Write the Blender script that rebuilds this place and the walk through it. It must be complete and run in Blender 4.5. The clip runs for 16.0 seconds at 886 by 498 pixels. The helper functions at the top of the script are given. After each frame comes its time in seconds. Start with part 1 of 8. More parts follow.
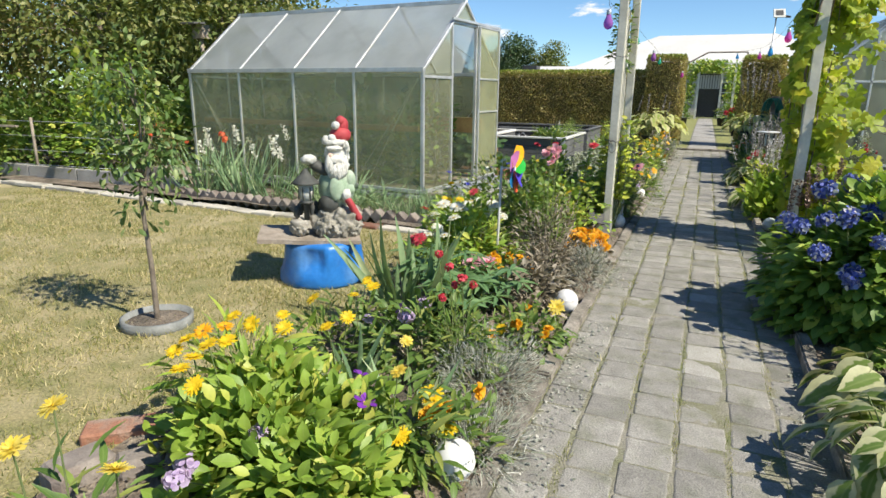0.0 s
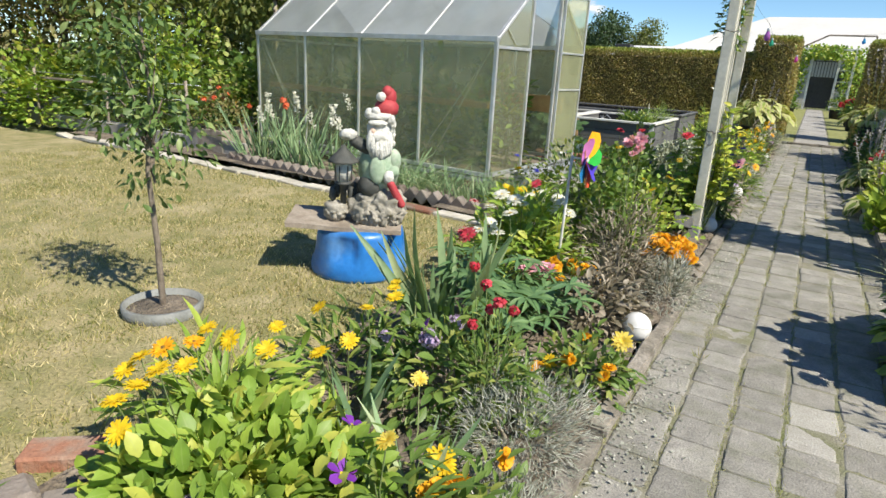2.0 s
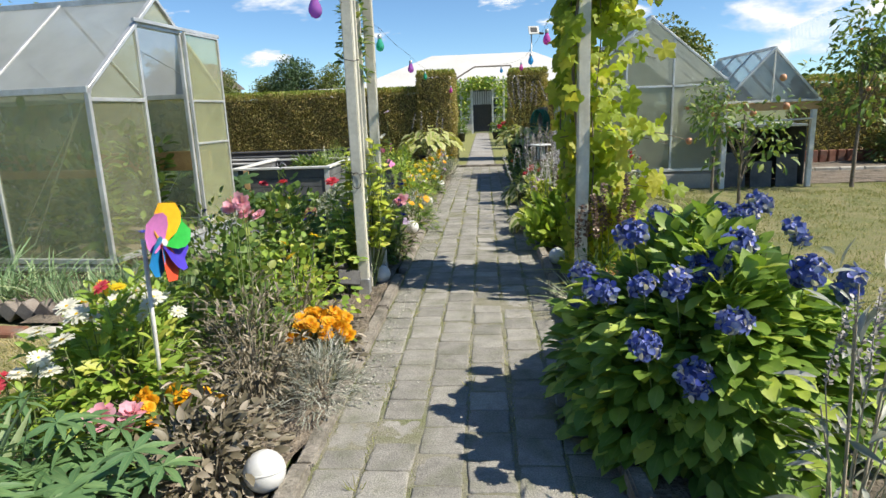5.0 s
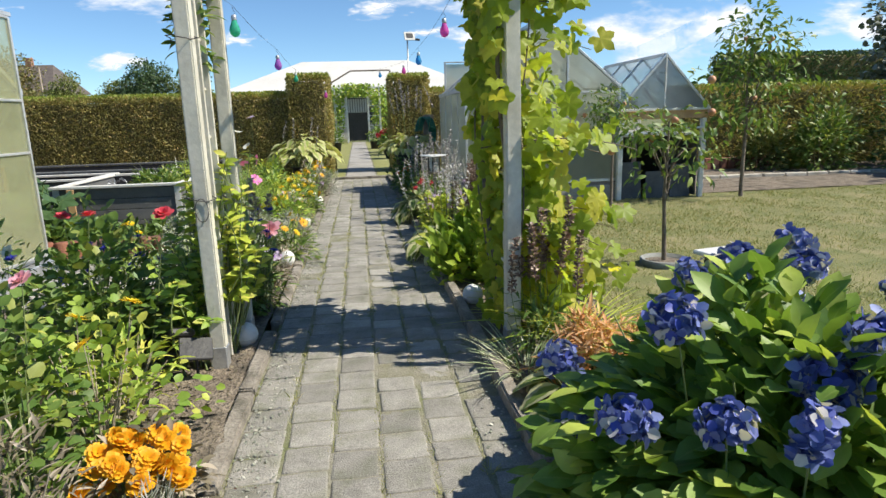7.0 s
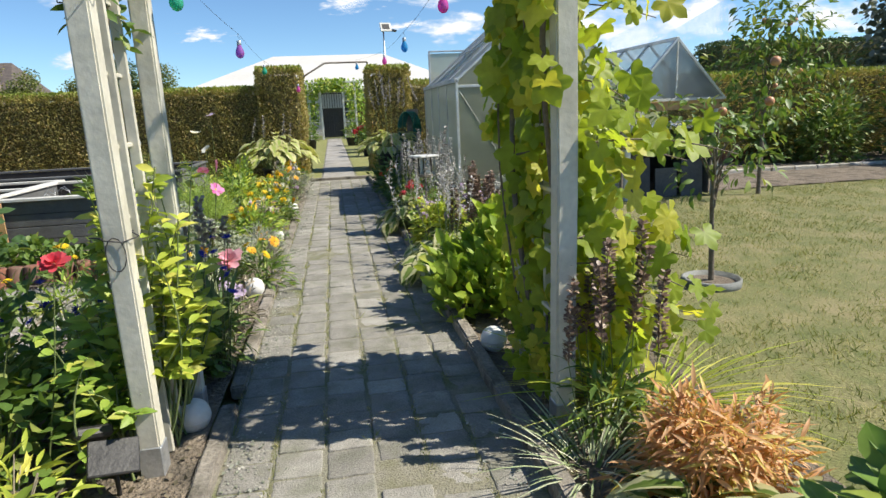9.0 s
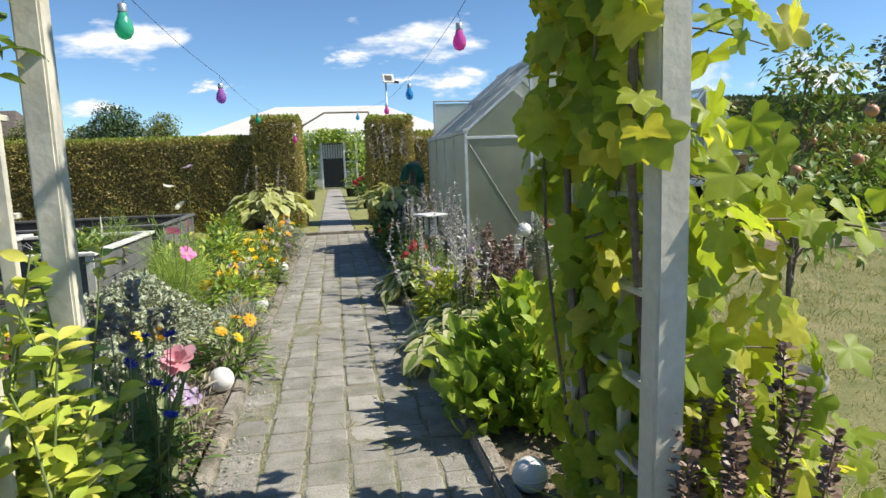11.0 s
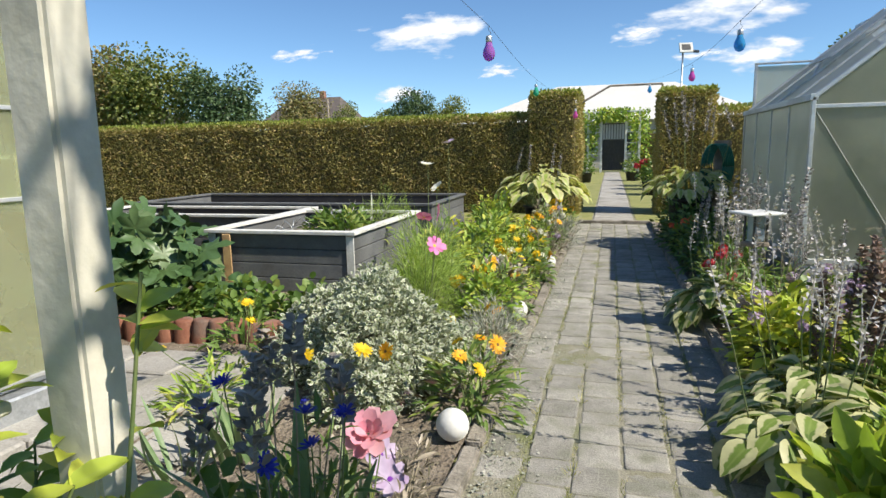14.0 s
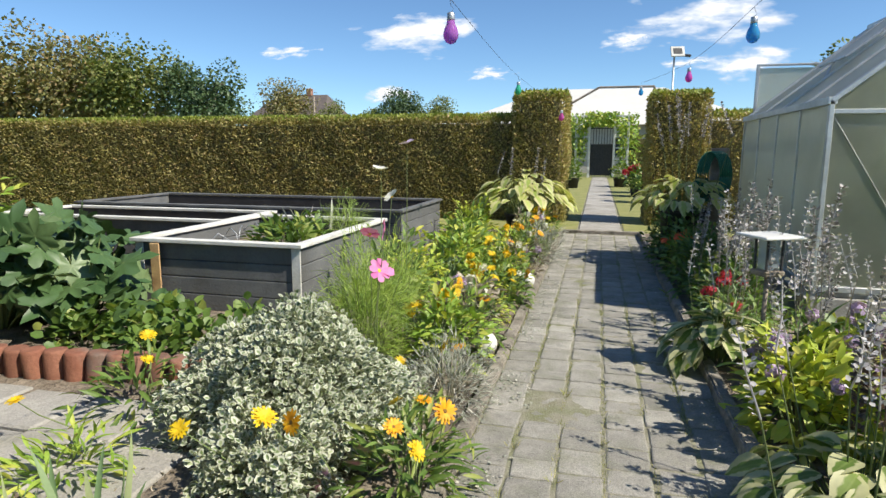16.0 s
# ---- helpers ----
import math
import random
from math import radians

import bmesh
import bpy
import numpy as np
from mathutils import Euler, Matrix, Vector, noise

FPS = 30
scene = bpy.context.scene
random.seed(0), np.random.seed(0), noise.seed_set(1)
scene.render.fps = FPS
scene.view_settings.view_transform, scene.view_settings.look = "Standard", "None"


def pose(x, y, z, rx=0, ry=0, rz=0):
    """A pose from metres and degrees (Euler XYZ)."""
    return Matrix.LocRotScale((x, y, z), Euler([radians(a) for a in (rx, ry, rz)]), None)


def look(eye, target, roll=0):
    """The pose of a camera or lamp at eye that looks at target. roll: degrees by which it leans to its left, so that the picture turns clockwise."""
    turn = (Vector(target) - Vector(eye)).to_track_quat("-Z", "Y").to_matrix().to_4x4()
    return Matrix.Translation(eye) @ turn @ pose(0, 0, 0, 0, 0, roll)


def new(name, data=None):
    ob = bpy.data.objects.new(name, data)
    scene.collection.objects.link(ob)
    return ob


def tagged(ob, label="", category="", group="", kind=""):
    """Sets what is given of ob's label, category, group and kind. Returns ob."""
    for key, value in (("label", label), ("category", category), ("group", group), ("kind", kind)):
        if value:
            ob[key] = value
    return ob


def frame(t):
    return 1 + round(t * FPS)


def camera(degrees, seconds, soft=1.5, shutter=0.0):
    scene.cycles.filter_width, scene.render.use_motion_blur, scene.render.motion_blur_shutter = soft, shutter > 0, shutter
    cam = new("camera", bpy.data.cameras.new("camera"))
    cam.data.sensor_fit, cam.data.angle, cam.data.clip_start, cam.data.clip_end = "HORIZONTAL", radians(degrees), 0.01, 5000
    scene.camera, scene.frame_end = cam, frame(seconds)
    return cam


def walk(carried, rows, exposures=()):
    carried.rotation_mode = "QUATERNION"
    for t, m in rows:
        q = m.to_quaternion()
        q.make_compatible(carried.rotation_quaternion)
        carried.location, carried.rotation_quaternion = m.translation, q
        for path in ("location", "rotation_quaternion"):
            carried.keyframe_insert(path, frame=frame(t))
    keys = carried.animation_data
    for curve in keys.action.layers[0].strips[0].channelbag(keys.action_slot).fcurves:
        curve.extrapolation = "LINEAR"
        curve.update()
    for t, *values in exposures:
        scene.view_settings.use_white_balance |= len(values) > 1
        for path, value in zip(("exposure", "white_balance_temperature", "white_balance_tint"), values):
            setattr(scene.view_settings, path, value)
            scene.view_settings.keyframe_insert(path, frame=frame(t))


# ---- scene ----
cam = camera(72.3, 16.0)
PATH = [
    (0, (0.505, -1.679, 1.271), (-0.243, 0.106, 0.767), 0.7),
    (0.5, (0.526, -1.574, 1.252), (-0.347, 0.152, 0.743), 1.6),
    (1, (0.455, -1.395, 1.246), (-0.444, 0.294, 0.664), 3.6),
    (1.5, (0.397, -1.252, 1.258), (-0.537, 0.416, 0.671), 3.7),
    (2, (0.389, -1.095, 1.249), (-0.563, 0.563, 0.662), 3.2),
    (2.5, (0.45, -0.941, 1.267), (-0.555, 0.688, 0.687), 2.0),
    (3, (0.508, -0.817, 1.252), (-0.5, 0.824, 0.715), 0.7),
    (3.5, (0.503, -0.644, 1.256), (-0.207, 1.159, 0.759), 0.3),
    (4, (0.503, -0.434, 1.238), (-0.046, 1.435, 0.787), -0.9),
    (4.5, (0.604, -0.241, 1.246), (0.32, 1.688, 0.799), -1.3),
    (4.7, (0.626, -0.171, 1.243), (0.414, 1.767, 0.799), -1.6),
    (6.8, (0.549, 0.913, 1.2), (0.701, 2.859, 0.766), -2.4),
    (7, (0.515, 1.01, 1.204), (0.77, 2.948, 0.778), -1.7),
    (7.5, (0.452, 1.195, 1.198), (0.861, 3.099, 0.745), -1.8),
    (8, (0.491, 1.463, 1.188), (0.903, 3.36, 0.708), -1.9),
    (8.5, (0.548, 1.684, 1.194), (0.948, 3.584, 0.714), -2.0),
    (9, (0.477, 1.921, 1.211), (0.803, 3.844, 0.765), -2.5),
    (9.2, (0.465, 1.993, 1.217), (0.811, 3.918, 0.798), -2.6),
    (11.3, (0.541, 2.79, 1.243), (0.882, 4.74, 0.959), -1.7),
    (11.5, (0.518, 2.852, 1.246), (0.853, 4.802, 0.958), -1.4),
    (12, (0.522, 3.062, 1.212), (0.582, 5.029, 0.854), -1.7),
    (12.5, (0.599, 3.247, 1.233), (0.383, 5.209, 0.915), -2.0),
    (13, (0.575, 3.404, 1.204), (0.152, 5.329, 0.865), -2.3),
    (13.5, (0.478, 3.625, 1.226), (0.014, 5.548, 0.931), -1.4),
    (14, (0.464, 3.802, 1.201), (-0.063, 5.704, 0.879), -1.1),
    (14.5, (0.571, 4.027, 1.223), (-0.008, 5.916, 0.911), -1.2),
    (15, (0.625, 4.152, 1.215), (0.172, 6.079, 0.928), -0.6),
    (15.5, (0.564, 4.345, 1.211), (0.275, 6.303, 0.922), 0.6),
    (16, (0.465, 4.5, 1.208), (-0.021, 6.414, 0.889), 0.2),
]
walk(cam, [(t, look(eye, target, roll)) for t, eye, target, roll in PATH])

# ---------------------------------------------------------------- light
SUN_DIR = Vector((0.98, -0.22, 1.07)).normalized()
world = bpy.data.worlds.new("sky_world")
scene.world = world
world.use_nodes = True
wn = world.node_tree
sky = wn.nodes.new("ShaderNodeTexSky")
sky.sky_type = "NISHITA"
sky.sun_disc = False
sky.sun_elevation = radians(47)
sky.sun_rotation = radians(102)
sky.air_density, sky.dust_density, sky.ozone_density = 0.78, 0.0, 4.0
wn.nodes["Background"].inputs["Strength"].default_value = 0.089
clear_air = wn.nodes.new("ShaderNodeMix")
clear_air.data_type, clear_air.blend_type = "RGBA", "MULTIPLY"
clear_air.inputs[0].default_value = 1.0
clear_air.inputs[7].default_value = (0.84, 0.98, 1.03, 1)
wn.links.new(sky.outputs[0], clear_air.inputs[6])
wn.links.new(clear_air.outputs[2], wn.nodes["Background"].inputs["Color"])
sun_data = bpy.data.lights.new("sun", "SUN")
sun_data.energy, sun_data.angle, sun_data.color = 4.5, radians(0.53), (1.0, 0.93, 0.80)
sun = new("sun", sun_data)
sun.matrix_world = look(SUN_DIR * 30, (0, 0, 0))
scene.view_settings.exposure = 0.74

# ---------------------------------------------------------------- materials
def node_mat(name):
    m = bpy.data.materials.new(name)
    m.use_nodes = True
    nt = m.node_tree
    return m, nt, nt.nodes, nt.links, nt.nodes["Principled BSDF"]


def noise_tex(nt, scale, detail=4.0, rough=0.55):
    g = nt.nodes.new("ShaderNodeNewGeometry")
    n = nt.nodes.new("ShaderNodeTexNoise")
    n.inputs["Scale"].default_value, n.inputs["Detail"].default_value, n.inputs["Roughness"].default_value = scale, detail, rough
    nt.links.new(g.outputs["Position"], n.inputs["Vector"])
    return n


def ramp(nt, src, lo, hi, a=(0, 0, 0, 1), b=(1, 1, 1, 1)):
    r = nt.nodes.new("ShaderNodeValToRGB")
    r.color_ramp.elements[0].position, r.color_ramp.elements[1].position = lo, hi
    r.color_ramp.elements[0].color, r.color_ramp.elements[1].color = a, b
    nt.links.new(src, r.inputs[0])
    return r.outputs[0]


def mixc(nt, fac, a, b, mode="MIX"):
    n = nt.nodes.new("ShaderNodeMix")
    n.data_type, n.blend_type = "RGBA", mode
    for sock, val in ((n.inputs[0], fac), (n.inputs[6], a), (n.inputs[7], b)):
        if isinstance(val, bpy.types.NodeSocket):
            nt.links.new(val, sock)
        elif isinstance(val, tuple):
            sock.default_value = (*val, 1) if len(val) == 3 else val
        else:
            sock.default_value = val
    return n.outputs[2]


def surf(name, c1, c2, scale=6.0, rough=0.8, bump=0.3, bscale=60.0, metal=0.0, c3=None, s3=1.5, vary=0.0, island=False, fine=0.25, dist=0.01):
    """A weathered surface: two colours by noise, a third in large stains, fine grain, bump, and a value shift from piece to piece."""
    m, nt, nodes, links, p = node_mat(name)
    col = mixc(nt, ramp(nt, noise_tex(nt, scale).outputs[0], 0.35, 0.65), c1, c2)
    if c3:
        col = mixc(nt, ramp(nt, noise_tex(nt, s3, 6).outputs[0], 0.48, 0.68), col, c3)
    grain = noise_tex(nt, bscale, 3)
    col = mixc(nt, fine, col, ramp(nt, grain.outputs[0], 0.3, 0.7, (0.25, 0.25, 0.25, 1), (1, 1, 1, 1)), "MULTIPLY")
    if vary:
        if island:
            src = nodes.new("ShaderNodeNewGeometry").outputs["Random Per Island"]
        else:
            src = nodes.new("ShaderNodeObjectInfo").outputs["Random"]
        v = 1 - vary
        col = mixc(nt, 1.0, col, ramp(nt, src, 0, 1, (v, v, v, 1), (1, 1, 1, 1)), "MULTIPLY")
    links.new(col, p.inputs["Base Color"])
    p.inputs["Roughness"].default_value, p.inputs["Metallic"].default_value = rough, metal
    if bump:
        b = nodes.new("ShaderNodeBump")
        b.inputs["Strength"].default_value, b.inputs["Distance"].default_value = bump, dist
        links.new(grain.outputs[0], b.inputs["Height"])
        links.new(b.outputs[0], p.inputs["Normal"])
    return m


def leafy(name, c1, c2, c3=None, trans=0.35, rough=0.5, margin=None, edge=0.62, rib=0.25, third=0.85, gain=1.5, piece=False):
    """Leaves: the colour goes from leaf to leaf between c1 and c2 (a few c3), a light midrib, a pale margin, light shining through."""
    m, nt, nodes, links, p = node_mat(name)
    c1, c2, c3 = (tuple(min(0.9, k * gain) for k in c) if c else None for c in (c1, c2, c3))
    rnd = nodes.new("ShaderNodeObjectInfo").outputs["Random"] if piece else nodes.new("ShaderNodeNewGeometry").outputs["Random Per Island"]
    r = nodes.new("ShaderNodeValToRGB")
    r.color_ramp.elements[0].color, r.color_ramp.elements[1].color = (*c1, 1), (*c2, 1)
    r.color_ramp.elements[1].position = 0.75 if c3 else 1.0
    if c3:
        e = r.color_ramp.elements.new(third)
        e.color = (*c3, 1)
    links.new(rnd, r.inputs[0])
    col = r.outputs[0]
    uv = nodes.new("ShaderNodeUVMap")
    sep = nodes.new("ShaderNodeSeparateXYZ")
    links.new(uv.outputs[0], sep.inputs[0])
    if margin:
        n = noise_tex(nt, 35, 2)
        add = nodes.new("ShaderNodeMath")
        add.operation = "MULTIPLY_ADD"
        links.new(n.outputs[0], add.inputs[0])
        add.inputs[1].default_value = 0.5
        links.new(sep.outputs[0], add.inputs[2])
        col = mixc(nt, ramp(nt, add.outputs[0], edge + 0.2, edge + 0.32), col, margin)
    if rib:
        col = mixc(nt, ramp(nt, sep.outputs[0], 0.0, 0.12, (rib, rib, rib, 1), (0, 0, 0, 1)), col, (0.45, 0.5, 0.2))
    col = mixc(nt, 0.35, col, ramp(nt, noise_tex(nt, 28, 3).outputs[0], 0.3, 0.7, (0.45, 0.45, 0.45, 1), (1, 1, 1, 1)), "MULTIPLY")
    links.new(col, p.inputs["Base Color"])
    p.inputs["Roughness"].default_value = rough
    if trans:
        t = nodes.new("ShaderNodeBsdfTranslucent")
        links.new(mixc(nt, 1.0, col, (1.0, 1.0, 0.55), "MULTIPLY"), t.inputs[0])
        mx = nodes.new("ShaderNodeMixShader")
        mx.inputs[0].default_value = trans
        links.new(p.outputs[0], mx.inputs[1])
        links.new(t.outputs[0], mx.inputs[2])
        links.new(mx.outputs[0], nodes["Material Output"].inputs[0])
    return m


def sheet_glass(name, tint, clear, rough, haze):
    """A sheet that lets part of the light straight through and scatters the rest."""
    m, nt, nodes, links, p = node_mat(name)
    streak = noise_tex(nt, 3.0, 6)
    p.inputs["Base Color"].default_value = (*haze, 1)
    links.new(mixc(nt, ramp(nt, streak.outputs[0], 0.4, 0.7), haze, tuple(c * 0.72 for c in haze)), p.inputs["Base Color"])
    p.inputs["Roughness"].default_value = rough
    tr = nodes.new("ShaderNodeBsdfTransparent")
    tr.inputs[0].default_value = (*tint, 1)
    tl = nodes.new("ShaderNodeBsdfTranslucent")
    tl.inputs[0].default_value = (*haze, 1)
    m1, m2 = nodes.new("ShaderNodeMixShader"), nodes.new("ShaderNodeMixShader")
    m1.inputs[0].default_value = 0.5
    links.new(p.outputs[0], m1.inputs[1])
    links.new(tl.outputs[0], m1.inputs[2])
    m2.inputs[0].default_value = clear
    links.new(m1.outputs[0], m2.inputs[1])
    links.new(tr.outputs[0], m2.inputs[2])
    links.new(m2.outputs[0], nodes["Material Output"].inputs[0])
    return m


def tinted_glass(name, c):
    m, nt, nodes, links, p = node_mat(name)
    p.inputs["Base Color"].default_value = (*c, 1)
    p.inputs["Roughness"].default_value = 0.05
    p.inputs["Coat Weight"].default_value = 0.6
    tr = nodes.new("ShaderNodeBsdfTransparent")
    tr.inputs[0].default_value = (*c, 1)
    mx = nodes.new("ShaderNodeMixShader")
    mx.inputs[0].default_value = 0.55
    links.new(p.outputs[0], mx.inputs[1])
    links.new(tr.outputs[0], mx.inputs[2])
    links.new(mx.outputs[0], nodes["Material Output"].inputs[0])
    return m


M_GROUND = surf("rough_grass", (0.09, 0.12, 0.035), (0.16, 0.16, 0.06), 0.6, 0.95, 0.5, 40)
M_LAWN_GREEN = surf("half_green_lawn", (0.26, 0.245, 0.10), (0.15, 0.175, 0.055), 5.0, 0.95, 0.8, 70, c3=(0.32, 0.28, 0.14), s3=2.0, fine=0.65)
M_LAWN = surf("dry_lawn", (0.40, 0.34, 0.17), (0.24, 0.235, 0.09), 5.5, 0.95, 0.9, 70, c3=(0.47, 0.40, 0.23), s3=2.2, fine=0.6)
M_SOIL = surf("dry_soil", (0.19, 0.15, 0.11), (0.30, 0.25, 0.19), 9, 0.97, 1.0, 45, c3=(0.10, 0.085, 0.065), s3=4, fine=0.5, dist=0.03)
M_JOINT = surf("mossy_joint", (0.24, 0.23, 0.15), (0.33, 0.31, 0.25), 9, 0.97, 0.9, 120, c3=(0.18, 0.20, 0.08), s3=2.5, fine=0.5)
M_PAVER = surf("paver_concrete", (0.33, 0.315, 0.28), (0.46, 0.44, 0.39), 14, 0.92, 0.9, 160, c3=(0.25, 0.25, 0.19), s3=7, vary=0.25, fine=0.55, dist=0.006)
M_PAVER_PALE = surf("paver_pale", (0.44, 0.42, 0.37), (0.54, 0.52, 0.47), 14, 0.92, 0.8, 160, c3=(0.36, 0.35, 0.29), s3=7, vary=0.15, fine=0.5, dist=0.006)
M_KERB = surf("kerb_weathered", (0.30, 0.265, 0.22), (0.40, 0.365, 0.31), 14, 0.93, 0.8, 70, c3=(0.13, 0.12, 0.09), s3=6, vary=0.25, fine=0.5)
M_SLAB = surf("slab_concrete", (0.36, 0.34, 0.31), (0.46, 0.44, 0.40), 5, 0.92, 0.5, 80, c3=(0.26, 0.25, 0.21), s3=2.5, vary=0.2, fine=0.35)
M_PALESTONE = surf("pale_stone", (0.55, 0.51, 0.43), (0.66, 0.62, 0.54), 7, 0.92, 0.5, 70, c3=(0.40, 0.37, 0.29), s3=4, vary=0.25)
M_BRICK = surf("old_brick", (0.30, 0.125, 0.075), (0.38, 0.19, 0.12), 9, 0.92, 0.6, 80, c3=(0.30, 0.27, 0.22), s3=6, vary=0.35)
M_GREYBRICK = surf("grey_brick", (0.24, 0.205, 0.18), (0.33, 0.29, 0.25), 9, 0.92, 0.6, 80, c3=(0.20, 0.15, 0.12), s3=6, vary=0.35)
M_TERRA = surf("terracotta", (0.23, 0.088, 0.052), (0.32, 0.14, 0.085), 8, 0.85, 0.4, 60, c3=(0.20, 0.14, 0.11), s3=4, vary=0.3)
M_CREAM = surf("cream_paint", (0.60, 0.575, 0.485), (0.67, 0.645, 0.55), 7, 0.6, 0.15, 40, c3=(0.50, 0.475, 0.39), s3=3, fine=0.18)
M_WHITE = surf("white_paint", (0.66, 0.65, 0.61), (0.74, 0.73, 0.69), 9, 0.55, 0.3, 60, c3=(0.58, 0.56, 0.50), s3=5, fine=0.2)
M_GREYWOOD = surf("grey_boards", (0.13, 0.135, 0.14), (0.185, 0.19, 0.19), 6, 0.7, 0.35, 50, c3=(0.105, 0.105, 0.10), s3=3, vary=0.2)
M_DARKWOOD = surf("dark_boards", (0.085, 0.085, 0.09), (0.13, 0.13, 0.13), 6, 0.8, 0.35, 50, vary=0.2)
M_LINER = surf("black_liner", (0.02, 0.02, 0.024), (0.035, 0.035, 0.04), 8, 0.5, 0.4, 20)
M_RAWWOOD = surf("raw_timber", (0.50, 0.30, 0.14), (0.58, 0.38, 0.19), 12, 0.75, 0.3, 60, c3=(0.42, 0.25, 0.12), s3=5)
M_OLDWOOD = surf("old_timber", (0.27, 0.22, 0.17), (0.37, 0.32, 0.26), 12, 0.88, 0.6, 60, c3=(0.20, 0.17, 0.13), s3=4)
M_ALU = surf("aluminium", (0.60, 0.61, 0.61), (0.70, 0.71, 0.71), 10, 0.42, 0.1, 60, metal=0.55, c3=(0.50, 0.50, 0.48), s3=4, fine=0.15)
M_STEEL = surf("galvanised_steel", (0.45, 0.47, 0.49), (0.58, 0.60, 0.62), 25, 0.45, 0.15, 90, metal=0.7)
M_IRON = surf("dark_iron", (0.03, 0.03, 0.032), (0.06, 0.06, 0.06), 20, 0.55, 0.2, 80)
M_POLY = sheet_glass("polycarbonate", (0.94, 0.95, 0.82), 0.66, 0.2, (0.66, 0.67, 0.50))
M_POLY_HAZY = sheet_glass("polycarbonate_hazy", (0.90, 0.92, 0.84), 0.36, 0.3, (0.76, 0.77, 0.70))
M_POLY_ROOF = sheet_glass("polycarbonate_roof", (0.87, 0.90, 0.9), 0.30, 0.3, (0.70, 0.73, 0.74))
# gable glass of the cold frame: paler and less clear than its roof panes
M_GLASS_PALE = sheet_glass("pale_glass", (0.86, 0.9, 0.92), 0.16, 0.3, (0.66, 0.68, 0.69))
M_GLASS = sheet_glass("dusty_glass", (0.85, 0.92, 0.95), 0.55, 0.12, (0.55, 0.63, 0.68))
M_BLUE = surf("blue_plastic", (0.015, 0.14, 0.46), (0.025, 0.19, 0.55), 5, 0.38, 0.15, 30, c3=(0.10, 0.24, 0.48), s3=4)
M_STATUE = surf("statue_stone", (0.30, 0.28, 0.23), (0.42, 0.39, 0.33), 18, 0.9, 0.7, 60, c3=(0.2, 0.19, 0.15), s3=12)
M_STATUE_WHITE = surf("statue_white", (0.58, 0.57, 0.52), (0.70, 0.69, 0.64), 25, 0.85, 0.6, 60, c3=(0.42, 0.41, 0.36), s3=14)
M_STATUE_RED = surf("statue_red", (0.36, 0.03, 0.04), (0.46, 0.06, 0.065), 15, 0.7, 0.2, 50)
M_STATUE_GREEN = surf("statue_green", (0.26, 0.36, 0.24), (0.38, 0.47, 0.34), 12, 0.8, 0.3, 50, c3=(0.48, 0.50, 0.42), s3=9)
M_STATUE_DARK = surf("statue_dark", (0.05, 0.055, 0.05), (0.09, 0.09, 0.08), 15, 0.7, 0.2, 50)
M_STATUE_SKIN = surf("statue_face", (0.62, 0.42, 0.31), (0.68, 0.48, 0.37), 15, 0.75, 0.2, 50)
M_GLOBE = surf("globe_white", (0.66, 0.66, 0.64), (0.72, 0.72, 0.70), 12, 0.35, 0.1, 40, c3=(0.62, 0.61, 0.56), s3=18, fine=0.1)
M_TENT = surf("pale_roofing", (0.58, 0.565, 0.53), (0.63, 0.615, 0.58), 0.6, 0.6, 0.1, 5, fine=0.1)
M_BLACKPOT = surf("black_plastic", (0.02, 0.02, 0.02), (0.035, 0.034, 0.032), 9, 0.55, 0.2, 40)
M_ROOFTILE = surf("dark_roof_tiles", (0.09, 0.075, 0.07), (0.14, 0.115, 0.10), 3, 0.85, 0.3, 9)
M_WALLFAR = surf("render_wall", (0.52, 0.47, 0.40), (0.6, 0.55, 0.48), 2, 0.9, 0.2, 20)
M_BARK = surf("bark", (0.15, 0.12, 0.09), (0.24, 0.20, 0.155), 22, 0.92, 0.8, 60)
M_GREENSTEM = surf("green_stem", (0.14, 0.20, 0.06), (0.20, 0.24, 0.09), 20, 0.7, 0.0)
M_DRYSTEM = surf("dry_stem", (0.33, 0.28, 0.20), (0.42, 0.37, 0.28), 20, 0.85, 0.0)
M_WIRE = surf("wire_black", (0.03, 0.03, 0.03), (0.05, 0.05, 0.05), 20, 0.6, 0.0)
M_HOSE = surf("green_hose", (0.01, 0.13, 0.09), (0.02, 0.17, 0.11), 20, 0.4, 0.0)

L_GREEN = leafy("leaf_green", (0.06, 0.115, 0.022), (0.13, 0.20, 0.04), (0.22, 0.25, 0.06))
L_BRIGHT = leafy("leaf_bright", (0.13, 0.22, 0.03), (0.24, 0.33, 0.05), (0.36, 0.38, 0.07))
L_LIME = leafy("leaf_lime", (0.24, 0.32, 0.04), (0.38, 0.42, 0.06), (0.50, 0.48, 0.10))
L_PERENNIAL = leafy("leaf_perennial", (0.17, 0.27, 0.035), (0.29, 0.37, 0.05), (0.40, 0.42, 0.08), trans=0.45)
L_VINE = leafy("leaf_vine", (0.19, 0.27, 0.03), (0.34, 0.40, 0.05), (0.48, 0.46, 0.07), trans=0.62)
L_DARK = leafy("leaf_dark", (0.03, 0.075, 0.018), (0.07, 0.125, 0.03), (0.11, 0.16, 0.04), trans=0.25)
L_DEEP = leafy("leaf_hydrangea", (0.085, 0.165, 0.028), (0.20, 0.30, 0.05), (0.36, 0.43, 0.08), trans=0.4, gain=1.45)
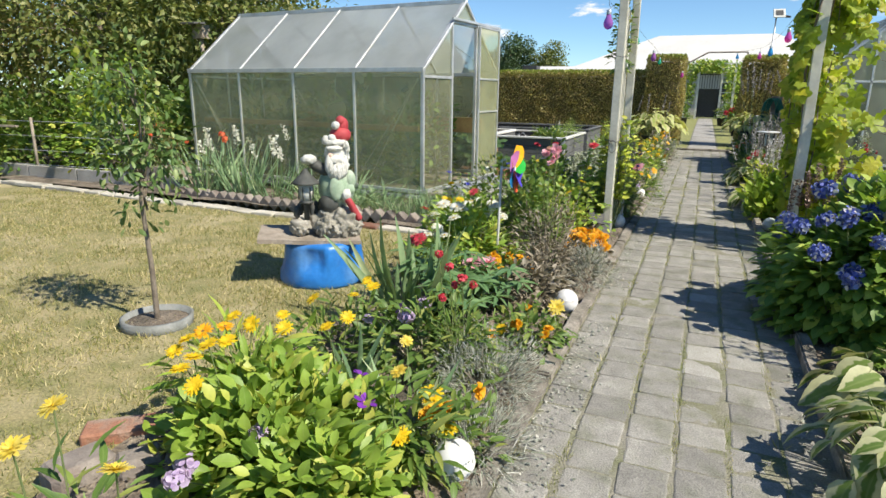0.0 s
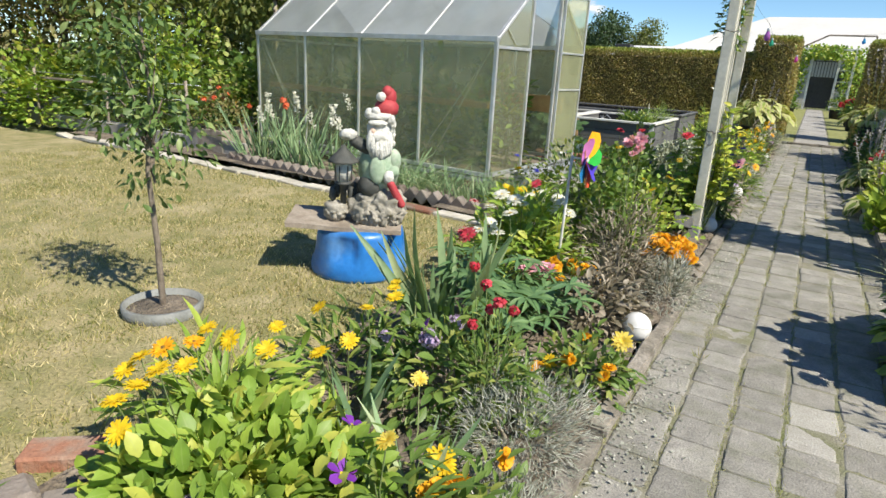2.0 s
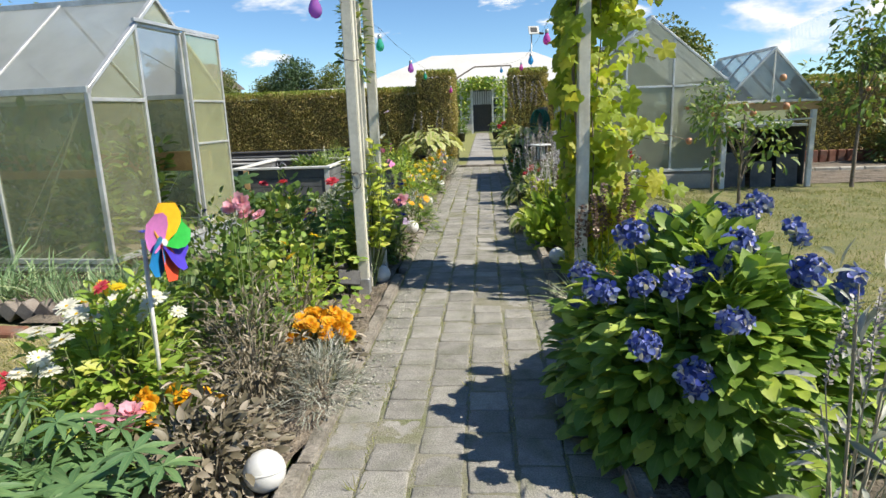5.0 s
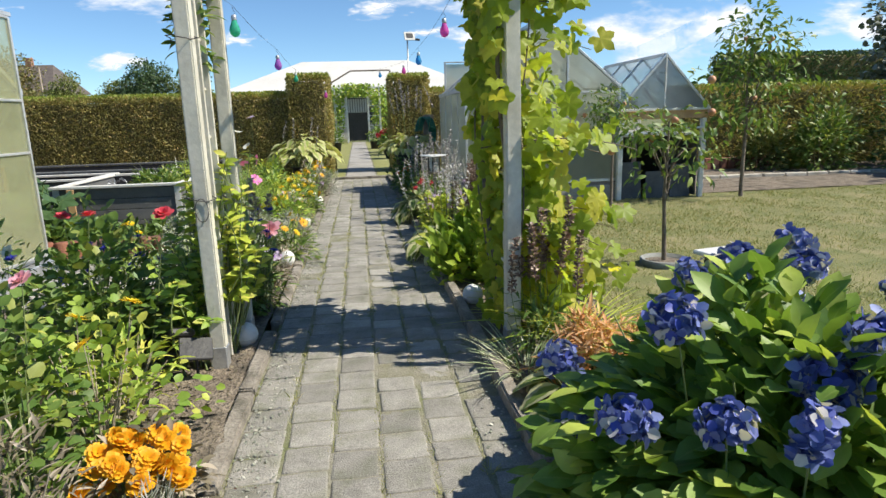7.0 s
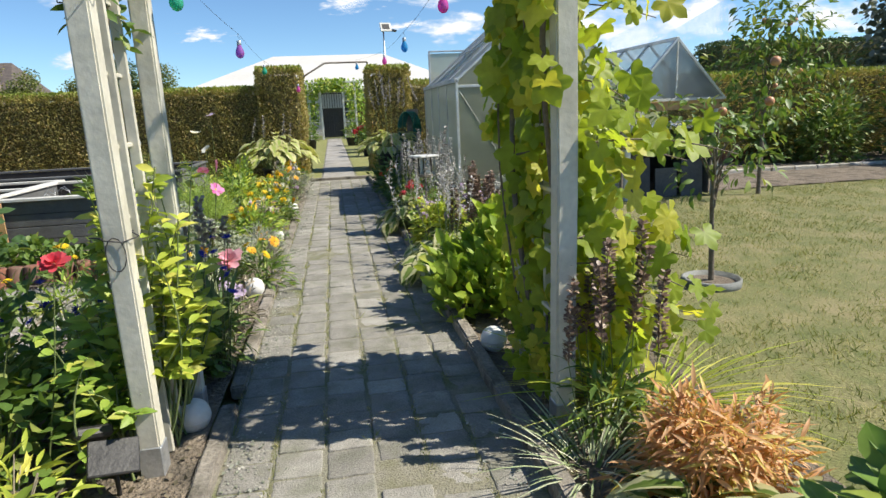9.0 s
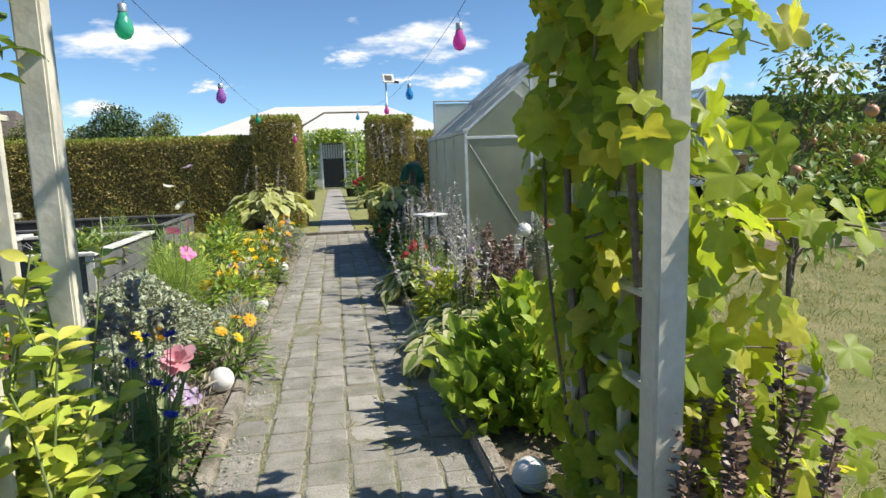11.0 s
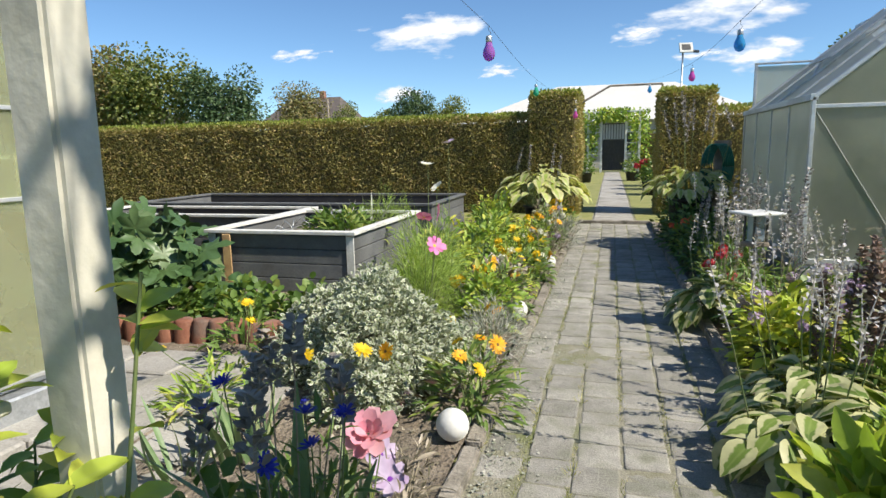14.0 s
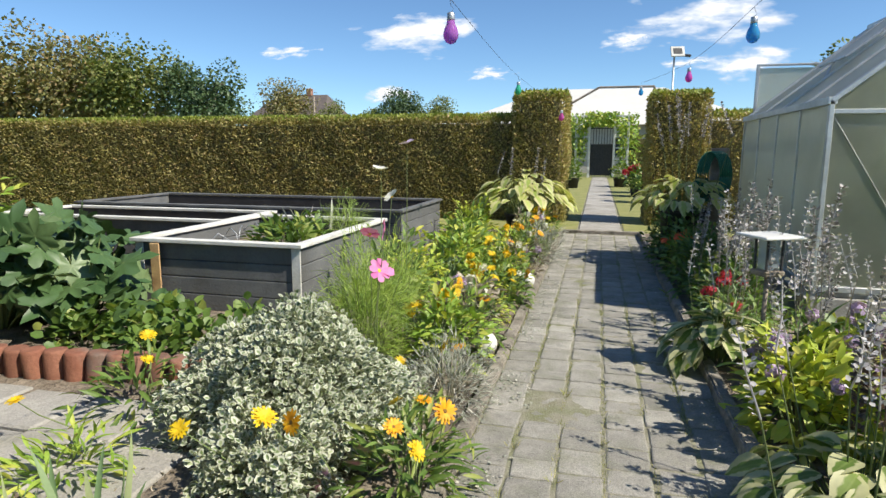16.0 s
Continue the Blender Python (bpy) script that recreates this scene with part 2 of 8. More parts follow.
L_GREY = leafy("leaf_grey", (0.14, 0.155, 0.115), (0.26, 0.27, 0.23), (0.36, 0.35, 0.31), trans=0.15, rib=0)
L_BLUEGREEN = leafy("leaf_blue_green", (0.12, 0.20, 0.10), (0.20, 0.29, 0.15), (0.32, 0.38, 0.22), trans=0.25, rib=0)
L_DRY = leafy("leaf_dry", (0.09, 0.08, 0.05), (0.20, 0.17, 0.115), (0.36, 0.31, 0.24), trans=0.15, rib=0, gain=1.25)
L_COPPER = leafy("leaf_copper", (0.42, 0.20, 0.07), (0.58, 0.38, 0.22), (0.48, 0.40, 0.10), trans=0.4, rib=0.1)
L_VARIEG = leafy("leaf_variegated", (0.09, 0.14, 0.055), (0.16, 0.21, 0.09), (0.25, 0.29, 0.15), trans=0.2, margin=(0.54, 0.56, 0.44), edge=0.42, rib=0, gain=1.3)
L_HOSTA = leafy("leaf_hosta_margin", (0.10, 0.17, 0.03), (0.19, 0.27, 0.05), margin=(0.58, 0.58, 0.32), edge=0.43, piece=True, gain=1.2)
L_HOSTA_GOLD = leafy("leaf_hosta_gold", (0.24, 0.31, 0.06), (0.37, 0.41, 0.12), margin=(0.62, 0.60, 0.30), edge=0.4, piece=True)
L_COURGETTE = leafy("leaf_courgette", (0.055, 0.115, 0.04), (0.10, 0.175, 0.06), (0.17, 0.25, 0.11), trans=0.15, piece=True, gain=0.95, rough=0.42)
L_VINE_LEAF = leafy("leaf_vine_piece", (0.20, 0.28, 0.03), (0.36, 0.42, 0.05), (0.50, 0.47, 0.07), trans=0.62, piece=True)
L_TREE_DARK2 = leafy("leaf_young_tree", (0.05, 0.10, 0.025), (0.11, 0.17, 0.045), (0.20, 0.25, 0.09), trans=0.3)
L_SILVER = leafy("leaf_silver", (0.10, 0.12, 0.085), (0.19, 0.21, 0.16), (0.27, 0.29, 0.24), trans=0.2, rib=0, gain=1.1)
L_IRIS = leafy("leaf_iris", (0.13, 0.21, 0.09), (0.20, 0.29, 0.14), (0.30, 0.35, 0.18), trans=0.25, rib=0, piece=True, gain=1.2)
L_LUPIN = leafy("leaf_lupin", (0.06, 0.125, 0.05), (0.12, 0.20, 0.075), trans=0.3, gain=1.6)
L_FEATHER = leafy("leaf_feathery", (0.18, 0.27, 0.05), (0.30, 0.38, 0.09), trans=0.4, rib=0)
L_HEDGE = leafy("leaf_hedge", (0.15, 0.14, 0.05), (0.215, 0.19, 0.065), (0.25, 0.185, 0.085), trans=0.35, rib=0, gain=2.25)
L_HEDGE_TOP = leafy("leaf_hedge_fresh", (0.19, 0.24, 0.04), (0.31, 0.34, 0.07), trans=0.45, rib=0, gain=1.4)
L_TREE = leafy("leaf_tree", (0.085, 0.125, 0.03), (0.17, 0.20, 0.05), (0.25, 0.25, 0.08), trans=0.35, rib=0, gain=1.25)
L_TREE_DARK = leafy("leaf_conifer", (0.04, 0.075, 0.03), (0.075, 0.115, 0.045), trans=0.2, rib=0)
L_TREE_OLIVE = leafy("leaf_olive", (0.14, 0.15, 0.045), (0.24, 0.22, 0.08), (0.30, 0.22, 0.10), trans=0.3, rib=0, gain=1.2)
L_GRASS = leafy("grass_blades", (0.13, 0.16, 0.04), (0.34, 0.29, 0.13), (0.50, 0.43, 0.24), trans=0.3, rib=0, gain=1.45)
L_GRASS_GREEN = leafy("grass_green", (0.13, 0.17, 0.045), (0.29, 0.30, 0.10), (0.44, 0.39, 0.20), trans=0.35, rib=0, gain=1.25)
M_RING = surf("grey_ring", (0.20, 0.21, 0.20), (0.30, 0.31, 0.30), 12, 0.8, 0.4, 60, c3=(0.15, 0.15, 0.12), s3=6)


def petal(name, c1, c2, trans=0.3):
    return leafy(name, c1, c2, trans=trans, rib=0, rough=0.6, gain=1.0)


P_YELLOW = petal("petal_yellow", (0.80, 0.52, 0.01), (0.88, 0.66, 0.02))
P_LEMON = petal("petal_lemon", (0.80, 0.60, 0.06), (0.84, 0.70, 0.16))
P_ORANGE = petal("petal_orange", (0.86, 0.37, 0.008), (0.90, 0.53, 0.015))
P_RED = petal("petal_red", (0.60, 0.03, 0.06), (0.72, 0.10, 0.13))
P_CORAL = petal("petal_coral", (0.78, 0.12, 0.05), (0.85, 0.22, 0.08))
P_PINK = petal("petal_pink", (0.80, 0.30, 0.42), (0.86, 0.50, 0.58))
P_MAGENTA = petal("petal_magenta", (0.72, 0.12, 0.42), (0.80, 0.28, 0.56))
P_PURPLE = petal("petal_purple", (0.16, 0.02, 0.36), (0.26, 0.05, 0.48))
P_LILAC = petal("petal_lilac", (0.50, 0.36, 0.62), (0.66, 0.54, 0.74))
P_WHITE = petal("petal_white", (0.76, 0.75, 0.66), (0.84, 0.83, 0.76))
P_BLUE = petal("petal_blue", (0.02, 0.03, 0.40), (0.06, 0.07, 0.55))
P_HYDRANGEA = leafy("petal_hydrangea", (0.06, 0.09, 0.46), (0.24, 0.30, 0.62), (0.72, 0.68, 0.64), trans=0.3, rib=0, third=0.82, gain=1.0)
P_CENTRE = surf("flower_centre", (0.16, 0.085, 0.02), (0.28, 0.16, 0.03), 300, 0.9, 0.5, 900)
P_SPIKE = leafy("seed_spike", (0.14, 0.088, 0.066), (0.27, 0.185, 0.135), (0.34, 0.25, 0.18), trans=0.0, rib=0, gain=1.0)
P_SPIKE_GREY = leafy("spike_grey", (0.13, 0.12, 0.11), (0.27, 0.25, 0.24), trans=0.05, rib=0)
P_APPLE = surf("apple_skin", (0.55, 0.20, 0.10), (0.62, 0.34, 0.18), 15, 0.4, 0.0)
P_GRAPE = surf("grape_green", (0.36, 0.42, 0.12), (0.44, 0.48, 0.17), 30, 0.35, 0.0)

# ---------------------------------------------------------------- mesh tools
def link_mesh(name, mesh, parent=None, label="", at=None):
    ob = new(name, mesh)
    if parent is not None:
        ob.parent = parent
    if at is not None:
        ob.matrix_basis = at
    if label:
        tagged(ob, label)
    return ob


def part(name, bm, material, parent=None, label="", at=None, smooth=False):
    mesh = bpy.data.meshes.new(name)
    bm.to_mesh(mesh)
    bm.free()
    for m in material if isinstance(material, (list, tuple)) else [material]:
        mesh.materials.append(m)
    if smooth:
        mesh.polygons.foreach_set("use_smooth", [True] * len(mesh.polygons))
    return link_mesh(name, mesh, parent, label, at)


def thing(name, label, category, at, group="", kind=""):
    ob = new(name)
    ob.empty_display_size = 0.1
    ob.matrix_basis = at
    return tagged(ob, label, category, group, kind)


def box(bm, x0, x1, y0, y1, z0, z1, bevel=0.0, mat=0):
    geo = bmesh.ops.create_cube(bm, size=1.0)
    for v in geo["verts"]:
        v.co = Vector(((x0 + x1) / 2 + v.co.x * (x1 - x0), (y0 + y1) / 2 + v.co.y * (y1 - y0), (z0 + z1) / 2 + v.co.z * (z1 - z0)))
    faces = list({f for v in geo["verts"] for f in v.link_faces})
    for f in faces:
        f.material_index = mat
    if bevel:
        edges = list({e for v in geo["verts"] for e in v.link_edges})
        bmesh.ops.bevel(bm, geom=edges, offset=bevel, segments=1, affect="EDGES", clamp_overlap=True)
    return geo


def box_bm(x0, x1, y0, y1, z0, z1, bevel=0.004):
    bm = bmesh.new()
    box(bm, x0, x1, y0, y1, z0, z1, bevel)
    return bm


def bar_bm(p, q, w, d, bevel=0.003):
    """A straight bar from p to q, w wide sideways and d deep."""
    p, q = Vector(p), Vector(q)
    bm = box_bm(-w / 2, w / 2, -d / 2, d / 2, 0, (q - p).length, bevel)
    bm.transform(Matrix.Translation(p) @ (q - p).to_track_quat("Z", "Y").to_matrix().to_4x4())
    return bm


def lathe(bm, profile, segs=24, mat=0, centre=(0, 0, 0), squash=1.0):
    """A turned shape from (radius, height) pairs."""
    rings = []
    for r, z in profile:
        rings.append([bm.verts.new((centre[0] + r * math.cos(2 * math.pi * i / segs), centre[1] + squash * r * math.sin(2 * math.pi * i / segs), centre[2] + z)) for i in range(segs)])
    for a, b in zip(rings, rings[1:]):
        for i in range(segs):
            f = bm.faces.new((a[i], a[(i + 1) % segs], b[(i + 1) % segs], b[i]))
            f.material_index = mat
            f.smooth = True
    for ring, flip in ((rings[0], True), (rings[-1], False)):
        f = bm.faces.new(ring[::-1] if flip else ring)
        f.material_index = mat


def tube_bm(points, radius, sides=6, bm=None, taper=1.0):
    bm = bm or bmesh.new()
    pts = [Vector(p) for p in points]
    rings = []
    for i, p in enumerate(pts):
        d = (pts[min(i + 1, len(pts) - 1)] - pts[max(i - 1, 0)]).normalized()
        q = d.to_track_quat("Z", "Y")
        r = radius * (1 + (taper - 1) * i / max(1, len(pts) - 1))
        rings.append([bm.verts.new(p + q @ Vector((r * math.cos(2 * math.pi * k / sides), r * math.sin(2 * math.pi * k / sides), 0))) for k in range(sides)])
    for a, b in zip(rings, rings[1:]):
        for k in range(sides):
            f = bm.faces.new((a[k], a[(k + 1) % sides], b[(k + 1) % sides], b[k]))
            f.smooth = True
    bm.faces.new(rings[0][::-1])
    bm.faces.new(rings[-1])
    return bm


# ---------------------------------------------------------------- leaves in bulk
def strip_leaf(widths, curl=0.25, fold=0.15, stalk=0.0):
    """A leaf one long along +Y with a midrib: rows of left edge, rib, right edge. Returns vertices, triangles and the distance from the rib."""
    v, u, f = [], [], []
    n = len(widths)
    for i, w in enumerate(widths):
        t = stalk + (1 - stalk) * i / (n - 1)
        z = -curl * t * t
        v += [(-w / 2, t, z + fold * w), (0, t, z), (w / 2, t, z + fold * w)]
        u += [1.0, 0.0, 1.0]
    for i in range(n - 1):
        a, b = 3 * i, 3 * i + 3
        f += [(a, a + 1, b + 1), (a, b + 1, b), (a + 1, a + 2, b + 2), (a + 1, b + 2, b + 1)]
    return np.array(v, float), np.array(f), np.array(u)


def fan_leaf(radii, spread=360.0, cup=0.12):
    """A lobed leaf: a fan of triangles round a point near its stalk."""
    v, u, f = [(0, 0.25, 0)], [0.0], []
    k = len(radii)
    for i, r in enumerate(radii):
        a = radians(-spread / 2 + spread * i / (k - 1) + 90)
        v.append((r * math.cos(a), 0.25 + r * math.sin(a), -cup * r * r + 0.05 * math.sin(i * 1.9)))
        u.append(1.0)
    for i in range(1, k):
        f.append((0, i, i + 1))
    return np.array(v, float), np.array(f), np.array(u)


T_SMALL = (np.array([(0, 0, 0), (-0.26, 0.45, 0.07), (0, 1, -0.1), (0.26, 0.45, 0.07)], float), np.array([(0, 2, 1), (0, 3, 2)]), np.array([0.0, 1.0, 0.0, 1.0]))
T_ROUND = (np.array([(0, 0, 0), (-0.42, 0.35, 0.1), (-0.3, 0.8, 0.04), (0, 1, -0.05), (0.3, 0.8, 0.04), (0.42, 0.35, 0.1), (0, 0.5, 0.0)], float),
           np.array([(6, 1, 0), (6, 2, 1), (6, 3, 2), (6, 4, 3), (6, 5, 4), (6, 0, 5)]), np.array([0.4, 1, 1, 0.7, 1, 1, 0.0]))
T_OVATE = strip_leaf((0.05, 0.34, 0.44, 0.34, 0.02), 0.25, 0.16)
T_BROAD = strip_leaf((0.06, 0.5, 0.66, 0.6, 0.36, 0.02), 0.38, 0.13)
T_LANCE = strip_leaf((0.03, 0.17, 0.2, 0.13, 0.01), 0.3, 0.18)
T_STRAP = strip_leaf((0.05, 0.06, 0.06, 0.045, 0.006), 0.12, 0.2)
T_ARCH = strip_leaf((0.03, 0.045, 0.05, 0.045, 0.03, 0.004), 0.75, 0.2)
T_BLADE = (np.array([(-0.05, 0, 0), (0.05, 0, 0), (0, 1, -0.12)], float), np.array([(0, 1, 2)]), np.array([0.5, 0.5, 1.0]))
T_NEEDLE = (np.array([(-0.025, 0, 0), (0.025, 0, 0), (0.02, 0.6, 0), (-0.02, 0.6, 0), (0, 1, -0.05)], float), np.array([(0, 1, 2), (0, 2, 3), (3, 2, 4)]), np.array([0.5] * 5))
T_VINE = fan_leaf((0.30, 0.44, 0.53, 0.50, 0.42, 0.55, 0.66, 0.60, 0.48, 0.62, 0.80, 0.62, 0.48, 0.60, 0.66, 0.55, 0.42, 0.50, 0.53, 0.44, 0.30), 310)
T_SQUASH = fan_leaf((0.36, 0.50, 0.44, 0.58, 0.66, 0.50, 0.40, 0.58, 0.70, 0.62, 0.44, 0.40, 0.60, 0.80, 0.60, 0.40, 0.44, 0.62, 0.70, 0.58, 0.40, 0.50, 0.66, 0.58, 0.44, 0.50, 0.36), 330, 0.25)
T_PETAL = strip_leaf((0.10, 0.24, 0.30, 0.16), 0.1, 0.05)
T_WIDE = strip_leaf((0.12, 0.5, 0.72, 0.45), 0.05, 0.12)


class Soup:
    """Many small leaves and stems gathered into one mesh."""
    def __init__(self, seed=1):
        self.v, self.f, self.u, self.m, self.count = [], [], [], [], 0
        self.rng = np.random.default_rng(seed)

    def add(self, tpl, pos, dirs, size, normal=(0, 0, 1), jitter=0.35, wide=1.0, mat=0):
        """One leaf at each pos, pointing along dirs, its face turned to normal as far as it can."""
        pos, dirs = np.atleast_2d(np.asarray(pos, float)), np.atleast_2d(np.asarray(dirs, float))
        n = len(pos)
        dirs = np.broadcast_to(dirs, (n, 3)) + self.rng.normal(0, jitter, (n, 3))
        y = dirs / (np.linalg.norm(dirs, axis=1, keepdims=True) + 1e-9)
        up = np.broadcast_to(np.asarray(normal, float), (n, 3)) + self.rng.normal(0, jitter, (n, 3))
        x = np.cross(y, up)
        x /= np.linalg.norm(x, axis=1, keepdims=True) + 1e-9
        z = np.cross(x, y)
        s = np.broadcast_to(np.asarray(size, float), (n,))[:, None, None]
        tv, tf, tu = tpl
        local = tv[None, :, :] * s
        out = local[..., :1] * wide * x[:, None, :] + local[..., 1:2] * y[:, None, :] + local[..., 2:3] * z[:, None, :] + pos[:, None, :]
        self.push(out.reshape(-1, 3), (tf[None] + (np.arange(n) * len(tv))[:, None, None]).reshape(-1, 3), np.tile(tu, n), mat)

    def push(self, v, f, u, mat=0):
        self.v.append(v)
        self.f.append(f + self.count)
        self.u.append(u)
        self.m.append(np.full(len(f), mat))
        self.count += len(v)

    def stem(self, pts, r0, r1, sides=4, mat=0):
        pts = np.asarray(pts, float)
        k = len(pts)
        d = np.gradient(pts, axis=0)
        d /= np.linalg.norm(d, axis=1, keepdims=True) + 1e-9
        ref = np.array([0.3, 0.9, 0.1])
        a = np.cross(d, ref)
        a /= np.linalg.norm(a, axis=1, keepdims=True) + 1e-9
        b = np.cross(d, a)
        ang = np.arange(sides) * 2 * np.pi / sides
        r = np.linspace(r0, r1, k)[:, None, None]
        v = pts[:, None, :] + r * (np.cos(ang)[None, :, None] * a[:, None, :] + np.sin(ang)[None, :, None] * b[:, None, :])
        i, j = np.meshgrid(np.arange(k - 1), np.arange(sides), indexing="ij")
        p, q = i * sides + j, i * sides + (j + 1) % sides
        f = np.concatenate([np.stack([p, q, q + sides], -1).reshape(-1, 3), np.stack([p, q + sides, p + sides], -1).reshape(-1, 3)])
        self.push(v.reshape(-1, 3), f, np.full(k * sides, 0.5), mat)

    def mesh(self, name, mats, smooth=False):
        v, f, u = np.concatenate(self.v), np.concatenate(self.f), np.concatenate(self.u)
        me = bpy.data.meshes.new(name)
        me.vertices.add(len(v))
        me.vertices.foreach_set("co", v.ravel())
        me.loops.add(f.size)
        me.loops.foreach_set("vertex_index", f.ravel())
        me.polygons.add(len(f))
        me.polygons.foreach_set("loop_start", np.arange(0, f.size, 3))
        me.polygons.foreach_set("material_index", np.concatenate(self.m))
        uv = np.zeros((f.size, 2))
        uv[:, 0] = u[f.ravel()]
        me.uv_layers.new(name="leaf").data.foreach_set("uv", uv.ravel())
        if smooth:
            me.polygons.foreach_set("use_smooth", np.ones(len(f), bool))
        me.update(calc_edges=True)
        for m in mats if isinstance(mats, (list, tuple)) else [mats]:
            me.materials.append(m)
        return me


def leaf_pieces(parent, tpl, mat, pos, dirs, size, normal, rng, jitter=0.2, name="leaf", smooth=True):
    """Large leaves, each an object of its own on one shared mesh."""
    s = Soup(1)
    s.push(tpl[0].copy(), tpl[1], tpl[2])
    me = s.mesh(name, mat, smooth)
    n = len(pos)
    dirs = unit(np.broadcast_to(dirs, (n, 3)) + rng.normal(0, jitter, (n, 3)))
    up = np.broadcast_to(np.asarray(normal, float), (n, 3)) + rng.normal(0, jitter, (n, 3))
    x = unit(np.cross(dirs, up))
    z = np.cross(x, dirs)
    size = np.broadcast_to(size, (n,))
    for i in range(n):
        m = Matrix([[x[i][k] * size[i], dirs[i][k] * size[i], z[i][k] * size[i], pos[i][k]] for k in range(3)] + [[0, 0, 0, 1]])
        link_mesh(name, me, parent, at=m)


def unit(a):
    return a / (np.linalg.norm(a, axis=-1, keepdims=True) + 1e-9)


def dome_points(rng, n, rx, ry, h, z0=0.0, shell=0.55, lumps=1.0):
    """Points in a dome, most of them near its skin, and the outward way at each."""
    d = rng.normal(size=(n, 3))
    d[:, 2] = np.abs(d[:, 2]) * 1.1
    d = unit(d)
    d[:, 2] = d[:, 2] ** 0.8
    lump = 1 + lumps * (0.16 * np.sin(d[:, 0] * 7 + rx * 40) + 0.14 * np.sin(d[:, 1] * 9 + ry * 30) + 0.1 * np.sin(d[:, 2] * 11 + h * 20))
    r = (shell + (1 - shell) * rng.random(n) ** 0.6) * lump
    return d * r[:, None] * np.array([rx, ry, h]) + np.array([0, 0, z0]), d


# ---------------------------------------------------------------- flowers
def bloom_mesh(name, tpl, layers, mat, centre_r=0.0, centre_mat=None, cup=0.25, seed=3):
    """A flower head facing +Z: layers of (petals, length, lift)."""
    s = Soup(seed)
    for k, (n, length, lift) in enumerate(layers):
        a = np.arange(n) * 2 * np.pi / n + 0.7 * k + s.rng.normal(0, 0.06, n)
        d = np.stack([np.cos(a), np.sin(a), np.full(n, lift)], -1)
        p = d * 0.12 * length + np.array([0, 0, 0.05 * length * k])
        s.add(tpl, p, d, length * (1 + s.rng.normal(0, 0.07, n)), (0, 0, 1), 0.05)
    if centre_r:
        k = 9
        a = np.arange(k) * 2 * np.pi / k
        v = np.concatenate([np.stack([centre_r * np.cos(a), centre_r * np.sin(a), np.full(k, 0.1 * centre_r)], -1), [[0, 0, 0.6 * centre_r]]])
        s.push(v, np.array([(i, (i + 1) % k, k) for i in range(k)]), np.full(k + 1, 0.5), 1)
    return s.mesh(name, [mat, centre_mat or mat])


def ball_bloom(name, r, n, petal_len, tpl, mat, seed=5, flat=0.75, loose=0.15):
    """A round flower head made of many small petals."""
    s = Soup(seed)
    d = unit(s.rng.normal(size=(n, 3)))
    d[:, 2] = np.abs(d[:, 2]) * 1.0 - 0.25
    d = unit(d)
    s.add(tpl, d * r * s.rng.uniform(1 - loose * 0.4, 1 + loose * 0.3, (n, 1)) * np.array([1, 1, flat]), unit(np.cross(d, s.rng.normal(size=(n, 3)))), petal_len, d, loose)
    s.add(tpl, d * r * np.array([1, 1, flat]), unit(np.cross(d, s.rng.normal(size=(n, 3)))), petal_len, d, loose)
    s.add(tpl, d * 0.7 * r * np.array([1, 1, flat]), unit(np.cross(d, s.rng.normal(size=(n, 3)))), petal_len * 1.2, d, 0.15)
    return s.mesh(name, mat)


def spike_mesh(name, h, r, n, tpl_size, mat, seed=7):
    """An upright spike set with small pods, foot at the origin."""
    s = Soup(seed)
    s.stem([(0, 0, 0), (0.01, 0, h * 0.5), (0, 0.01, h)], 0.004, 0.002)
    t = np.sort(s.rng.random(n))
    a = s.rng.random(n) * 6.28
    d = np.stack([np.cos(a), np.sin(a), np.full(n, 0.7)], -1)
    s.add(T_ROUND, np.stack([0 * t, 0 * t, t * h], -1) + d * (r * (1 - 0.5 * t))[:, None] * 0.4, d, tpl_size, (0, 0, 1), 0.3)
    return s.mesh(name, mat)


F_CALENDULA = bloom_mesh("calendula_head", T_PETAL, [(18, 0.034, 0.15), (14, 0.026, 0.4)], P_YELLOW, 0.011, P_YELLOW)
F_CALENDULA_O = bloom_mesh("orange_daisy_head", T_PETAL, [(18, 0.034, 0.15), (14, 0.026, 0.4)], P_ORANGE, 0.012, P_CENTRE)
F_LEMON = bloom_mesh("lemon_daisy_head", T_PETAL, [(20, 0.036, 0.15), (16, 0.028, 0.4), (10, 0.018, 0.9)], P_LEMON, 0.010, P_YELLOW)
F_MARIGOLD = bloom_mesh("marigold_head", T_WIDE, [(10, 0.027, 0.1), (9, 0.022, 0.5), (7, 0.016, 1.1)], P_ORANGE, 0.0)
F_ZINNIA = bloom_mesh("white_zinnia_head", T_PETAL, [(18, 0.04, 0.05), (14, 0.03, 0.4)], P_WHITE, 0.012, P_YELLOW)
F_ZINNIA_RED = bloom_mesh("red_zinnia_head", T_PETAL, [(18, 0.042, 0.05), (14, 0.032, 0.4)], P_RED, 0.012, P_CENTRE)
F_ROSE_RED = bloom_mesh("red_rose_head", T_WIDE, [(8, 0.045, 0.3), (7, 0.036, 0.8), (5, 0.026, 1.6)], P_RED, 0.0)
F_ROSE_PINK = bloom_mesh("pink_rose_head", T_WIDE, [(8, 0.055, 0.3), (7, 0.045, 0.8), (6, 0.03, 1.6)], P_PINK, 0.0)
F_COSMOS = bloom_mesh("cosmos_head", T_WIDE, [(8, 0.045, 0.2)], P_MAGENTA, 0.010, P_YELLOW)
